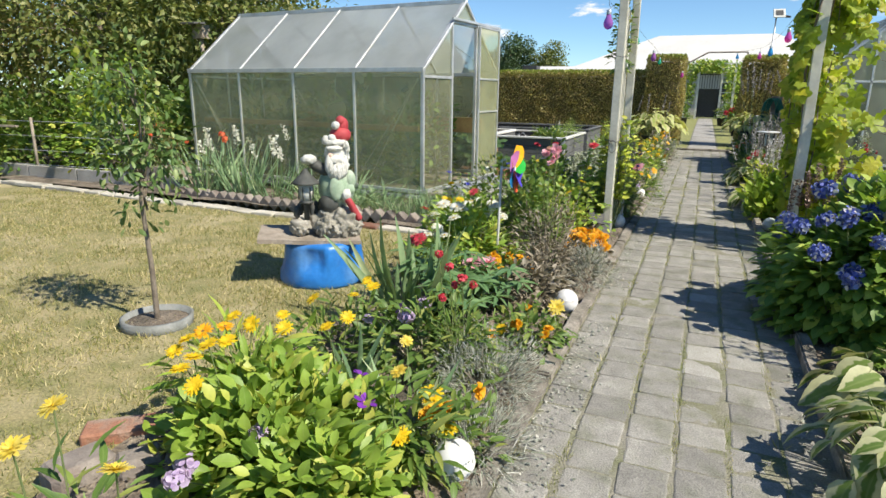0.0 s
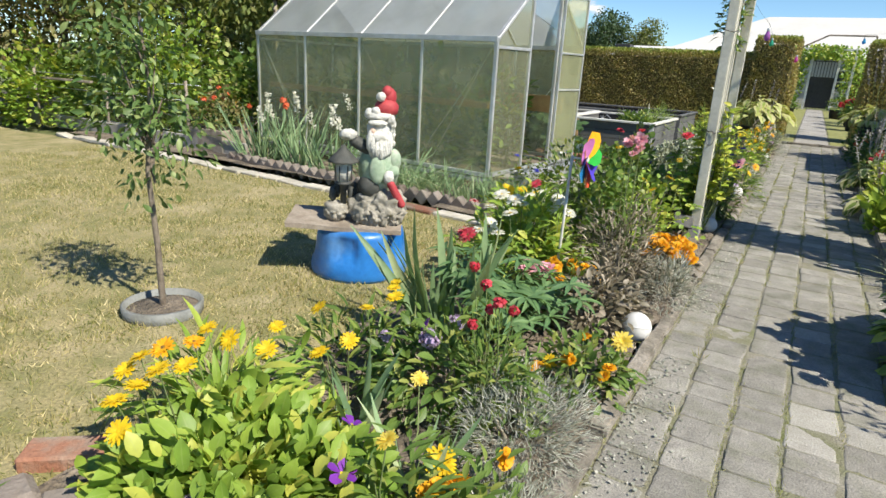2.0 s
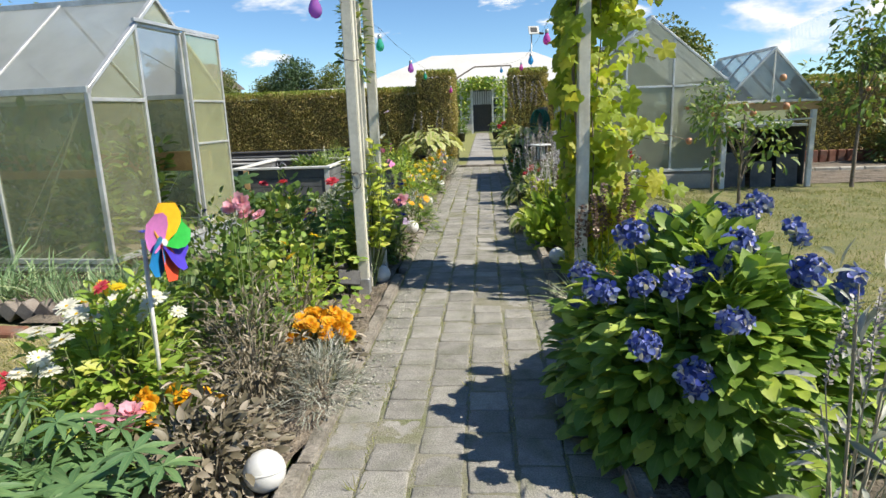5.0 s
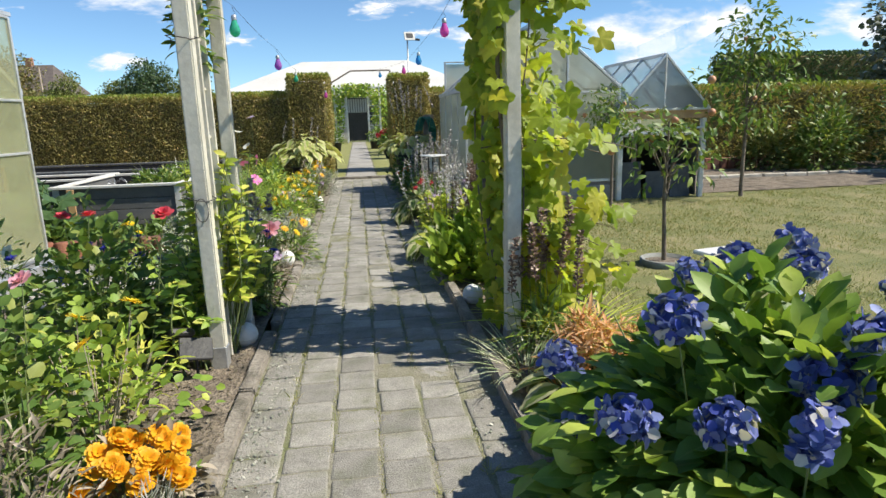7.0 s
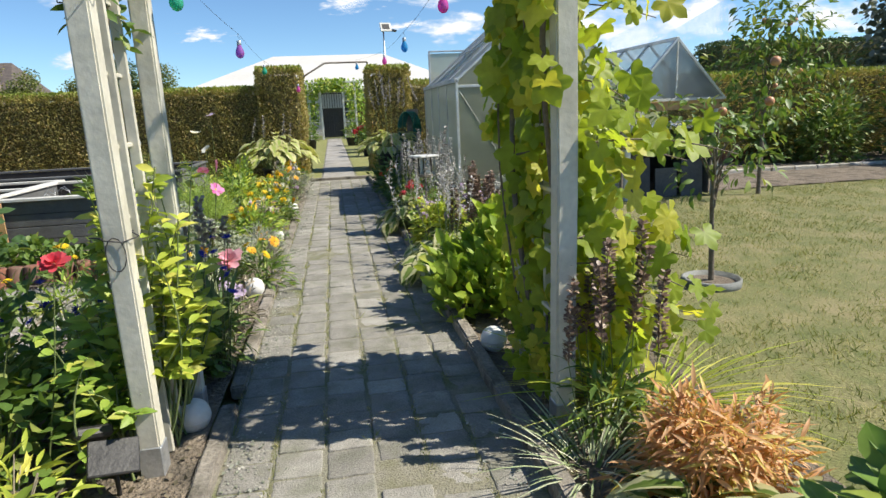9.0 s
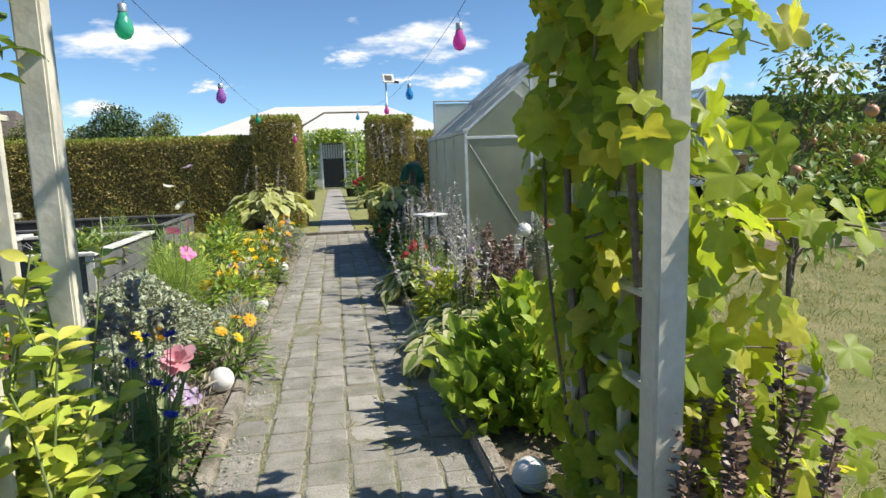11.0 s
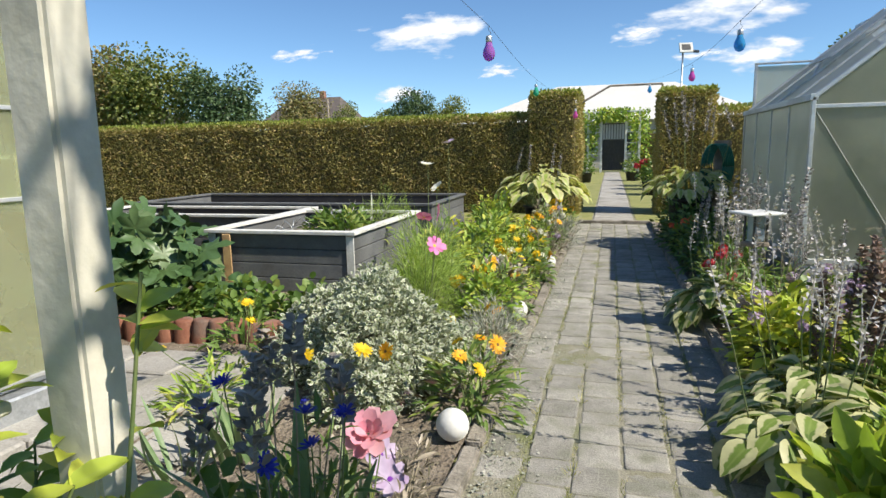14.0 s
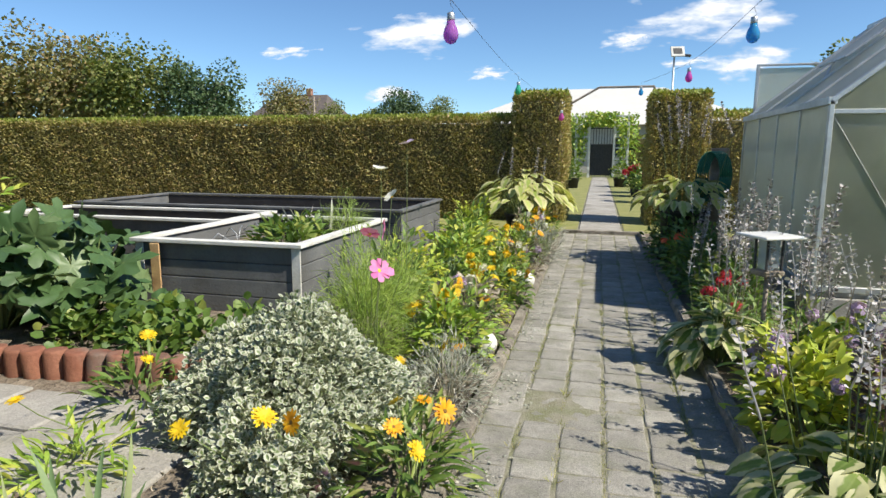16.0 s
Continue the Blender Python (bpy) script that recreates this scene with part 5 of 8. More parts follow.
part("beam", box_bm(-1.3, 1.3, -0.05, 0.05, 2.75, 2.83, 0.01), M_WHITE, arbour)
link_mesh("climber", s.mesh("arbour_climber", L_BRIGHT), arbour)
gate = thing("garden_gate", "closed dark wrought-iron garden gate", "gate", pose(0.55, 34.2, 0))
for x in np.linspace(-0.5, 0.5, 9):
    part("gate_bar", box_bm(x - 0.015, x + 0.015, -0.015, 0.015, 0.05, 2.3, 0.003), M_IRON, gate)
for z in (0.15, 0.9, 1.5, 2.25):
    part("gate_rail", box_bm(-0.52, 0.52, -0.012, 0.012, z, z + 0.05, 0.003), M_IRON, gate)
part("gate_panel", box_bm(-0.5, 0.5, 0.017, 0.03, 0.1, 1.5, 0.003), M_IRON, gate)
hedge("hedge", "dark hedge either side of the far gate", -7.0, -0.75, 34.0, 34.9, 1.9, 3500, 0.13, L_TREE, 107)
hedge("hedge", "dark hedge either side of the far gate", 1.85, 8.0, 34.0, 34.9, 1.9, 3500, 0.13, L_TREE, 108)

# distant trees
TREES = (
    (-43, 42, 10.4, 4.6, 6.0, L_TREE_OLIVE, "tall olive-green tree standing beyond the hedge"), (-37.5, 43, 9.2, 3.6, 5.4, L_TREE_OLIVE, "broad green tree standing beyond the hedge"),
    (-32.5, 43, 8.8, 3.6, 5.1, L_TREE, "tall rounded green tree standing beyond the hedge"), (-26.6, 43, 7.4, 2.7, 4.5, L_TREE_DARK, "dark green tree standing beyond the hedge"),
    (-48, 40, 9.4, 4.6, 5.6, L_TREE, "large green tree at the field edge"), (-23.8, 58, 6.0, 1.3, 3.4, L_TREE, "low green tree standing beyond the hedge"),
    (-29.6, 60, 8.0, 2.4, 4.6, L_TREE_OLIVE, "sparse brownish tree standing beyond the hedge"), (-17.9, 60, 6.8, 2.0, 4.3, L_TREE_DARK, "dark round conifer standing beyond the hedge"),
    (-20.6, 62, 5.6, 1.6, 3.4, L_TREE, "rounded green tree standing beyond the hedge"), (-14.3, 61, 6.2, 1.7, 3.9, L_TREE, "feathery conifer standing beyond the hedge"),
    (15.2, 14.6, 4.6, 1.8, 2.5, L_SILVER, "greyish tree by the lawn"),
    (13.7, 9.4, 4.8, 2.0, 2.5, L_SILVER, "dense silvery tree at the lawn's end"), (9.4, 30, 5.0, 1.4, 3.2, L_TREE, "dark tree behind the cold frame"),
)
for i, (x, y, h, r, cz, mat, lab) in enumerate(TREES):
    tree("tree", lab, x, y, h, 0.03 * h, (r, r, (h - cz) * 0.95), cz, 8500, 0.048 * r + 0.08, mat, 200 + i, clumps=34, limbs=12, group="distant trees", tpl=T_ROUND)
# shrub belt at the far side of the left lawn
SHRUBS = ((-7.4, 7.2, 4.4, 1.6, L_TREE), (-9.2, 6.2, 4.8, 1.9, L_TREE), (-10.8, 5.0, 4.6, 1.9, L_TREE_OLIVE), (-11.8, 3.2, 4.4, 1.8, L_TREE), (-10.2, 8.6, 5.2, 2.0, L_TREE_DARK),
          (-12.8, 7.2, 5.8, 2.3, L_TREE), (-13.8, 0.8, 5.2, 2.2, L_TREE_DARK), (-16, 4.0, 6.2, 2.6, L_TREE_DARK), (-14.5, -3.0, 5.0, 2.2, L_TREE))
for i, (x, y, h, r, mat) in enumerate(SHRUBS):
    tree("garden_tree", "dense leafy tree at the edge of the plot", x, y, h, 0.07, (r, r, h * 0.46), h * 0.53, 9000, 0.12, mat, 300 + i, clumps=26, limbs=9, group="plot edge trees")
for i, (x, y, r, h, mat) in enumerate(((-6.5, 5.2, 0.75, 1.3, L_GREEN), (-7.6, 4.9, 0.8, 1.5, L_BRIGHT), (-8.8, 4.6, 0.8, 1.25, L_GREEN), (-9.9, 4.1, 0.7, 1.1, L_BRIGHT), (-10.3, 2.6, 0.8, 1.4, L_GREEN), (-10.6, 1.2, 0.9, 1.6, L_DARK))):
    bush("shrub", "leafy green garden shrub behind the lawn", x, y, r, r, h, 2200, T_ROUND, 0.085, mat, 330 + i, stems=12, stem_mat=M_BARK, group="lawn shrubs", category="shrub")

def cloud_mat(seed):
    m, nt, nodes, links, p = node_mat("cloud_sheet")
    tc = nodes.new("ShaderNodeTexCoord")
    mp = nodes.new("ShaderNodeMapping")
    mp.inputs["Location"].default_value = (seed * 3.7, seed * 1.3, 0)
    links.new(tc.outputs["Object"], mp.inputs[0])
    n = nodes.new("ShaderNodeTexNoise")
    n.inputs["Scale"].default_value, n.inputs["Detail"].default_value, n.inputs["Roughness"].default_value = 1.7, 6, 0.55
    links.new(mp.outputs[0], n.inputs["Vector"])
    ln = nodes.new("ShaderNodeVectorMath")
    ln.operation = "LENGTH"
    links.new(tc.outputs["Object"], ln.inputs[0])
    sub = nodes.new("ShaderNodeMath")
    sub.operation = "MULTIPLY_ADD"
    links.new(ln.outputs["Value"], sub.inputs[0])
    sub.inputs[1].default_value = -0.42
    links.new(n.outputs[0], sub.inputs[2])
    alpha = ramp(nt, sub.outputs[0], 0.24, 0.42)
    # the sheet glows by itself, brighter at its core, in place of sunlit cloud
    em, tr, mx = nodes.new("ShaderNodeEmission"), nodes.new("ShaderNodeBsdfTransparent"), nodes.new("ShaderNodeMixShader")
    links.new(ramp(nt, sub.outputs[0], 0.22, 0.5, (0.62, 0.70, 0.82, 1), (0.92, 0.93, 0.95, 1)), em.inputs[0])
    em.inputs[1].default_value = 0.74
    links.new(alpha, mx.inputs[0])
    links.new(tr.outputs[0], mx.inputs[1])
    links.new(em.outputs[0], mx.inputs[2])
    links.new(mx.outputs[0], nodes["Material Output"].inputs[0])
    return m


CLOUDS = ((-263, 172, 135, 44), (-478, 154, 60, 17), (136, 170, 140, 48), (184, 117, 88, 32), (35, 150, 56, 20), (-160, 112, 45, 14), (-323, 83, 40, 20), (560, 124, 140, 72), (115, 120, 46, 13), (440, 104, 175, 72), (786, 124, 165, 46), (-314, 88, 60, 20))
for i, (x, z, w, h) in enumerate(CLOUDS):
    bm = bmesh.new()
    bmesh.ops.create_grid(bm, x_segments=1, y_segments=1, size=1.0)
    ob = part("cloud", bm, cloud_mat(i + 1), at=pose(x, 900, z, 90) @ Matrix.Diagonal((w, h, 1, 1)))
    ob.visible_shadow = False
    tagged(ob, "white fair-weather cloud in the blue sky", "cloud", "clouds", "structure")

# ---------------------------------------------------------------- garden furniture and ornaments
def globe(x, y, z, r, label, tilt=0.0):
    g = thing("solar_globe", label, "garden lamp", pose(x, y, 0), "white globe lamps")
    bm = bmesh.new()
    bmesh.ops.create_uvsphere(bm, u_segments=28, v_segments=18, radius=r)
    part("globe", bm, M_GLOBE, g, at=pose(0, 0, z, tilt, tilt * 0.5, 0), smooth=True)
    bm = bmesh.new()
    lathe(bm, [(r * 1.005, -0.004), (r * 1.012, 0.0), (r * 1.005, 0.004)], 28)
    part("seam", bm, M_GLOBE, g, at=pose(0, 0, z, tilt, tilt * 0.5, 0))
    part("spike", tube_bm([(0, 0, -0.06), (0, 0, z - r * 0.8)], 0.012, 6), M_BLACKPOT, g)
    return g


globe(-0.145, -0.01, 0.075, 0.072, "white plastic solar globe lamp among marigolds", 20)
globe(-0.13, 1.72, 0.085, 0.07, "white plastic solar globe lamp at the bed's edge", -15)
globe(-0.158, 4.266, 0.075, 0.068, "white plastic solar globe lamp behind the post", 10)
globe(-0.135, 6.06, 0.09, 0.068, "white plastic solar globe lamp, tilted on its stake", 40)
globe(-0.14, 7.92, 0.085, 0.068, "white plastic solar globe lamp half hidden by leaves", 10)
globe(-0.10, 9.7, 0.10, 0.068, "white plastic solar globe lamp further up the bed", 0)
globe(1.185, 4.70, 0.085, 0.066, "glassy solar globe lamp behind the kerb", 0)
globe(2.36, 8.43, 0.54, 0.072, "white solar globe lamp on a tall stake", 0)

# half-buried blue barrel, slab and gnome
drum = thing("barrel", "cut-down dented blue plastic barrel standing on the lawn", "barrel", pose(-1.83, 1.74, 0.0, 0, 0, 12))
bm = bmesh.new()
prof = [(0.285, 0.0), (0.292, 0.02), (0.292, 0.05), (0.288, 0.08), (0.283, 0.11), (0.279, 0.14), (0.275, 0.17), (0.271, 0.20), (0.268, 0.23), (0.264, 0.255), (0.256, 0.278), (0.235, 0.29), (0.05, 0.292)]
lathe(bm, prof, 80)
for v in bm.verts:
    a = math.atan2(v.co.y, v.co.x)
    dent = min(1.0, 1.7 * max(0.0, math.cos(5 * a + 0.9))) * math.exp(-((v.co.z - 0.19) / 0.075) ** 4)
    r = math.hypot(v.co.x, v.co.y)
    if r > 0.2:
        v.co.x *= 1 - 0.15 * dent
        v.co.y *= 1 - 0.15 * dent
part("shell", bm, M_BLUE, drum, smooth=True)
slab = thing("slab", "thin weathered grey board lying on the barrel", "board", pose(-1.77, 1.74, 0.296, 3, 3, 36))
bm = bmesh.new()
box(bm, -0.46, 0.20, -0.17, 0.19, 0.0, 0.026)
bmesh.ops.subdivide_edges(bm, edges=bm.edges[:], cuts=6, use_grid_fill=True)
for v in bm.verts:
    v.co += Vector((0.02 * noise.noise(v.co * 5), 0.02 * noise.noise(v.co * 5 + Vector((7, 0, 0))), 0.012 * noise.noise(v.co * 3)))
part("board", bm, M_OLDWOOD, slab)


def blob(bm, c, r, mat, sub=2, rough=0.0, seed=0.0):
    """One lump of the figure; r: half sizes."""
    g = bmesh.ops.create_icosphere(bm, subdivisions=sub, radius=1.0)
    for v in g["verts"]:
        k = 1 + rough * noise.noise(v.co * 3.2 + Vector((seed, seed, 0)))
        v.co = Vector((c[0] + v.co.x * r[0] * k, c[1] + v.co.y * r[1] * k, c[2] + v.co.z * r[2] * k))
    for f in {f for v in g["verts"] for f in v.link_faces}:
        f.material_index = mat
        f.smooth = True


bm = bmesh.new()
STONE, WHITE, RED, GREEN, DARK, SKIN = range(6)
blob(bm, (0.01, 0.03, 0.09), (0.17, 0.13, 0.12), STONE, 4, 0.4, 1)
blob(bm, (0.07, -0.02, 0.10), (0.13, 0.11, 0.12), STONE, 4, 0.5, 3)
blob(bm, (-0.06, -0.05, 0.07), (0.07, 0.07, 0.09), STONE, 4, 0.5, 9)
blob(bm, (0.03, -0.08, 0.06), (0.08, 0.06, 0.08), STONE, 4, 0.6, 12)
blob(bm, (0.13, -0.05, 0.05), (0.06, 0.06, 0.07), STONE, 4, 0.6, 15)
blob(bm, (-0.25, 0.0, 0.075), (0.075, 0.07, 0.06), STONE, 4, 0.35, 5)
lathe(bm, [(0.05, 0), (0.07, 0.03), (0.075, 0.07), (0.06, 0.085), (0.05, 0.08)], 14, STONE, (-0.25, 0.0, 0.05))
blob(bm, (0.03, 0.03, 0.36), (0.135, 0.110, 0.17), GREEN, 3, 0.06, 2)
blob(bm, (-0.03, -0.01, 0.25), (0.075, 0.07, 0.08), DARK, 3, 0.12, 2)
blob(bm, (0.015, -0.07, 0.365), (0.055, 0.03, 0.095), GREEN, 3, 0.08, 3)
blob(bm, (0.12, 0.0, 0.415), (0.05, 0.06, 0.075), GREEN, 3, 0.10, 6)
blob(bm, (0.115, -0.04, 0.35), (0.042, 0.045, 0.045), GREEN, 3, 0.10, 7)
blob(bm, (0.086, -0.085, 0.317), (0.034, 0.03, 0.045), WHITE, 3, 0.18, 7)
for k in range(14):
    blob(bm, (0.10 + 0.0055 * k, -0.095, 0.275 - 0.010 * k), (0.027, 0.028, 0.024), RED, 2)
for k in range(8):
    blob(bm, (-0.02 - 0.015 * k, 0.0, 0.47 + 0.009 * k), (0.045, 0.042, 0.04), DARK, 2)
blob(bm, (-0.17, -0.02, 0.575), (0.055, 0.042, 0.036), WHITE, 3, 0.3, 6)
blob(bm, (0.03, 0.02, 0.615), (0.082, 0.08, 0.085), WHITE, 3, 0.12, 2)
blob(bm, (-0.02, -0.06, 0.605), (0.02, 0.022, 0.02), SKIN, 2)
for k in range(11):
    t = k / 10
    blob(bm, (-0.035 + 0.12 * t, -0.055 - 0.015 * math.sin(3.1 * t), 0.535 - 0.045 * math.sin(3.1 * t)), (0.026, 0.035, 0.075), WHITE, 2, 0.3, k * 2.3)
blob(bm, (0.02, -0.05, 0.565), (0.075, 0.045, 0.04), WHITE, 3, 0.3, 3)
blob(bm, (0.01, -0.055, 0.655), (0.06, 0.03, 0.02), WHITE, 3, 0.35, 4)
for k in range(6):
    blob(bm, (0.095 + 0.008 * (k % 2), -0.02 + 0.012 * k, 0.67 - 0.03 * k), (0.026, 0.04, 0.036), WHITE, 3, 0.5, k * 3.1)
blob(bm, (-0.04, -0.01, 0.715), (0.032, 0.035, 0.03), WHITE, 2, 0.3, 5)
blob(bm, (0.0, -0.03, 0.725), (0.03, 0.035, 0.03), WHITE, 2, 0.3, 8)
blob(bm, (0.02, 0.0, 0.695), (0.085, 0.07, 0.03), WHITE, 3, 0.25, 6)
blob(bm, (0.07, 0.03, 0.745), (0.078, 0.075, 0.06), RED, 3, 0.10, 2)
blob(bm, (0.082, 0.04, 0.81), (0.05, 0.05, 0.065), RED, 3, 0.12, 3)
blob(bm, (0.07, 0.02, 0.845), (0.036, 0.036, 0.04), RED, 2, 0.12, 3)
blob(bm, (0.03, -0.02, 0.815), (0.03, 0.03, 0.03), WHITE, 3, 0.15, 3)
lathe(bm, [(0.02, 0.0), (0.022, 0.12), (0.055, 0.13), (0.05, 0.145)], 8, DARK, (-0.20, -0.02, 0.13))
lathe(bm, [(0.040, 0.0), (0.056, 0.12)], 6, WHITE, (-0.20, -0.02, 0.275))
for k in range(6):
    a = k * math.pi / 3
    blob(bm, (-0.20 + 0.052 * math.cos(a), -0.02 + 0.052 * math.sin(a), 0.335), (0.006, 0.006, 0.065), DARK, 1)
lathe(bm, [(0.105, 0.0), (0.096, 0.014), (0.05, 0.06), (0.026, 0.085), (0.012, 0.11)], 6, DARK, (-0.20, -0.02, 0.40))
for k in range(8):
    blob(bm, (-0.27 + 0.03 * k, 0.03 + 0.02 * (k % 3), 0.18 + 0.025 * (k % 4)), (0.025, 0.03, 0.05), DARK, 2, 0.4, k)
gnome = part("garden_gnome", bm, [M_STATUE, M_STATUE_WHITE, M_STATUE_RED, M_STATUE_GREEN, M_STATUE_DARK, M_STATUE_SKIN], at=pose(-1.735, 1.75, 0.312, 0, 0, 40) @ Matrix.Scale(0.90, 4))
tagged(gnome, "painted stone garden gnome with red hat and lantern", "garden gnome")

# rainbow windmill
mill = thing("windmill", "rainbow plastic garden windmill on a white pole", "windmill", pose(-0.705, 2.14, 0))
part("pole", tube_bm([(0, 0, -0.05), (0.012, 0, 0.4), (0.02, 0, 0.80)], 0.0085, 8), M_WHITE, mill)
part("axle", tube_bm([(0.02, 0.0, 0.79), (0.10, -0.012, 0.79)], 0.006, 6), M_WHITE, mill)
VANES = (("yellow", (0.85, 0.42, 0.01)), ("green", (0.02, 0.36, 0.04)), ("violet", (0.07, 0.04, 0.46)), ("red", (0.75, 0.08, 0.03)), ("blue", (0.01, 0.20, 0.48)), ("pink", (0.66, 0.20, 0.52)))
mill_n, mill_h, mill_z = Vector((1.0, 0.0, 0)), Vector((0, 1.0, 0)), Vector((0, 0, 1))
for i, (nm, c) in enumerate(VANES):
    s = Soup(40 + i)
    v, f, u = strip_leaf((0.25, 0.80, 1.02, 0.98, 0.62), -0.12, 0.16)
    s.push(v * 0.150, f, u)
    col = surf("vane_" + nm, c, tuple(min(1, k * 1.12 + 0.01) for k in c), 8, 0.45, 0.0)
    a = radians(8 + 60 * i)
    d = mill_z * math.cos(a) + mill_h * math.sin(a)
    side = d.cross(mill_n)
    turn = Matrix((side, d, mill_n)).transposed().to_4x4()
    link_mesh("vane", s.mesh("vane", col), mill, at=Matrix.Translation((0.104, -0.018, 0.79)) @ turn @ pose(0, 0, 0, 0, -10, 0))
part("hub", tube_bm([(0.09, -0.010, 0.79), (0.116, -0.015, 0.79)], 0.014, 8), M_WHITE, mill)

# lightbulb string lights
def bulb(x, y, z, name, c, label):
    b = thing("hanging_bulb", label, "hanging lamp", pose(x, y, z), "coloured bulb lights")
    bm = bmesh.new()
    lathe(bm, [(0.006, -0.135), (0.022, -0.128), (0.033, -0.11), (0.036, -0.092), (0.031, -0.07), (0.021, -0.05), (0.017, -0.03)], 18)
    part("glass", bm, BULBS[name], b, smooth=True)
    bm = bmesh.new()
    lathe(bm, [(0.017, -0.03), (0.019, -0.028), (0.017, -0.022), (0.019, -0.016), (0.017, -0.01), (0.018, 0.0), (0.008, 0.006)], 14)
    part("cap", bm, M_STEEL, b, "silver screw cap")
    part("hook", tube_bm([(0.0, 0, 0.005), (0.012, 0, 0.02), (0.0, 0, 0.035), (-0.004, 0, 0.06)], 0.0015, 5), M_WIRE, b)
    return b


BULBS = {k: tinted_glass("bulb_" + k, c) for k, c in (("purple", (0.52, 0.20, 0.60)), ("green", (0.10, 0.62, 0.40)), ("pink", (0.78, 0.16, 0.55)), ("blue", (0.08, 0.42, 0.72)), ("clear", (0.62, 0.55, 0.62)))}
LEFT = [(-0.24, 3.26, 1.87, "purple"), (-0.26, 5.42, 1.90, "green"), (-0.22, 7.33, 1.83, "purple"), (-0.42, 11.3, 1.95, "green"), (-0.05, 13.0, 1.75, "pink")]
RIGHT = [(1.22, 5.9, 1.94, "pink"), (1.25, 8.26, 1.93, "blue"), (1.30, 11.17, 2.03, "pink"), (1.05, 14.6, 2.2, "blue")]
for row, nm in ((LEFT, "left"), (RIGHT, "right")):
    for x, y, z, c in row:
        bulb(x, y, z, c, None, "hanging lightbulb lamp of %s glass" % c)
for a, b in list(zip(LEFT, LEFT[1:])) + list(zip(RIGHT, RIGHT[1:])) + [((-0.2, 2.0, 2.1, ""), LEFT[0]), ((1.25, 3.92, 2.2, ""), RIGHT[0])]:
    pts = []
    for t in np.linspace(0, 1, 9):
        pts.append((a[0] + (b[0] - a[0]) * t, a[1] + (b[1] - a[1]) * t, a[2] + 0.06 + (b[2] - a[2]) * t - 0.02 * math.sin(math.pi * t)))
    ob = part("light_cord", tube_bm(pts, 0.0014, 5), M_WIRE)
    tagged(ob, "thin dark cord between the hanging bulbs", "cord", "light cords")

# small solar spot by the post
spot = thing("solar_spot", "small black solar spotlight on a stake", "garden lamp", pose(-0.33, 3.86, 0))
part("stake", tube_bm([(0.02, 0, -0.04), (0.02, 0, 0.15)], 0.008, 6), M_BLACKPOT, spot)
part("panel", box_bm(-0.075, 0.075, -0.06, 0.06, -0.008, 0.008, 0.004), M_IRON, spot, "dark solar panel", pose(0.03, -0.02, 0.17, 40, 10, 20))
part("head", box_bm(-0.06, 0.06, -0.05, 0.05, -0.02, 0.02, 0.01), M_BLACKPOT, spot, at=pose(-0.06, 0.05, 0.22, -35, 15, 40))

# flat-roofed lanterns
def lantern(x, y, top, turn, label, half=0.12):
    lamp = thing("garden_lantern", label, "garden lamp", pose(x, y, 0, 0, 0, turn), "flat-roofed lanterns")
    part("stake", tube_bm([(0, 0, -0.05), (0, 0, top - 0.22)], 0.012, 8), M_OLDWOOD, lamp)
    part("roof", box_bm(-half, half, -half, half, top - 0.015, top, 0.004), M_GLOBE, lamp, "pale flat square roof")
    part("base", box_bm(-0.06, 0.06, -0.06, 0.06, top - 0.22, top - 0.19, 0.006), M_OLDWOOD, lamp)
    for a, b in ((-0.045, -0.045), (0.045, -0.045), (0.045, 0.045), (-0.045, 0.045)):
        part("upright", box_bm(a - 0.006, a + 0.006, b - 0.006, b + 0.006, top - 0.19, top - 0.015, 0.002), M_IRON, lamp)
    part("glass", box_bm(-0.036, 0.036, -0.036, 0.036, top - 0.188, top - 0.03, 0.002), M_GLASS, lamp)


lantern(1.36, 8.0, 0.78, 25, "small solar lantern with a pale flat roof on a stake")
lantern(1.73, 2.865, 0.73, 12, "small solar lantern with a pale flat roof behind the hydrangea", 0.078)


def tree_ring(x, y, r, label):
    t = thing("tree_ring", label, "tree ring", pose(x, y, 0), "tree rings")
    bm = bmesh.new()
    outer, inner = [(r, -0.02), (r + 0.004, 0.05), (r - 0.012, 0.055), (r - 0.016, 0.0)], []
    lathe(bm, outer, 36)
    part("rim", bm, M_RING, t, "grey pressed ring")
    bm = bmesh.new()
    lathe(bm, [(r - 0.015, 0.0), (r - 0.016, 0.02), (0.1, 0.032), (0.02, 0.035)], 28)
    part("soil", bm, M_SOIL, t)
    return t


tree_ring(-2.17, 0.62, 0.185, "grey ring edging filled with dry soil under the young tree")
tree_ring(2.88, 5.45, 0.185, "grey ring edging filled with soil under the apple tree")
tree("young_tree", "slim young fruit tree with a narrow leafy crown", -2.17, 0.62, 1.7, 0.017, (0.20, 0.20, 0.58), 1.10, 950, 0.050, L_TREE_DARK2, 401, clumps=24, limbs=12, tpl=T_OVATE)
tree("apple_tree", "small apple tree with a few reddish apples", 2.88, 5.45, 1.5, 0.020, (0.40, 0.36, 0.34), 0.95, 380, 0.075, L_GREEN, 402, clumps=14, limbs=12, tpl=T_OVATE, fruit=5)
tree("apple_tree", "tall slender apple tree with red apples", 5.75, 8.8, 2.7, 0.03, (0.62, 0.5, 0.95), 1.55, 1000, 0.105, L_GREEN, 403, clumps=16, limbs=12, tpl=T_OVATE, fruit=5)
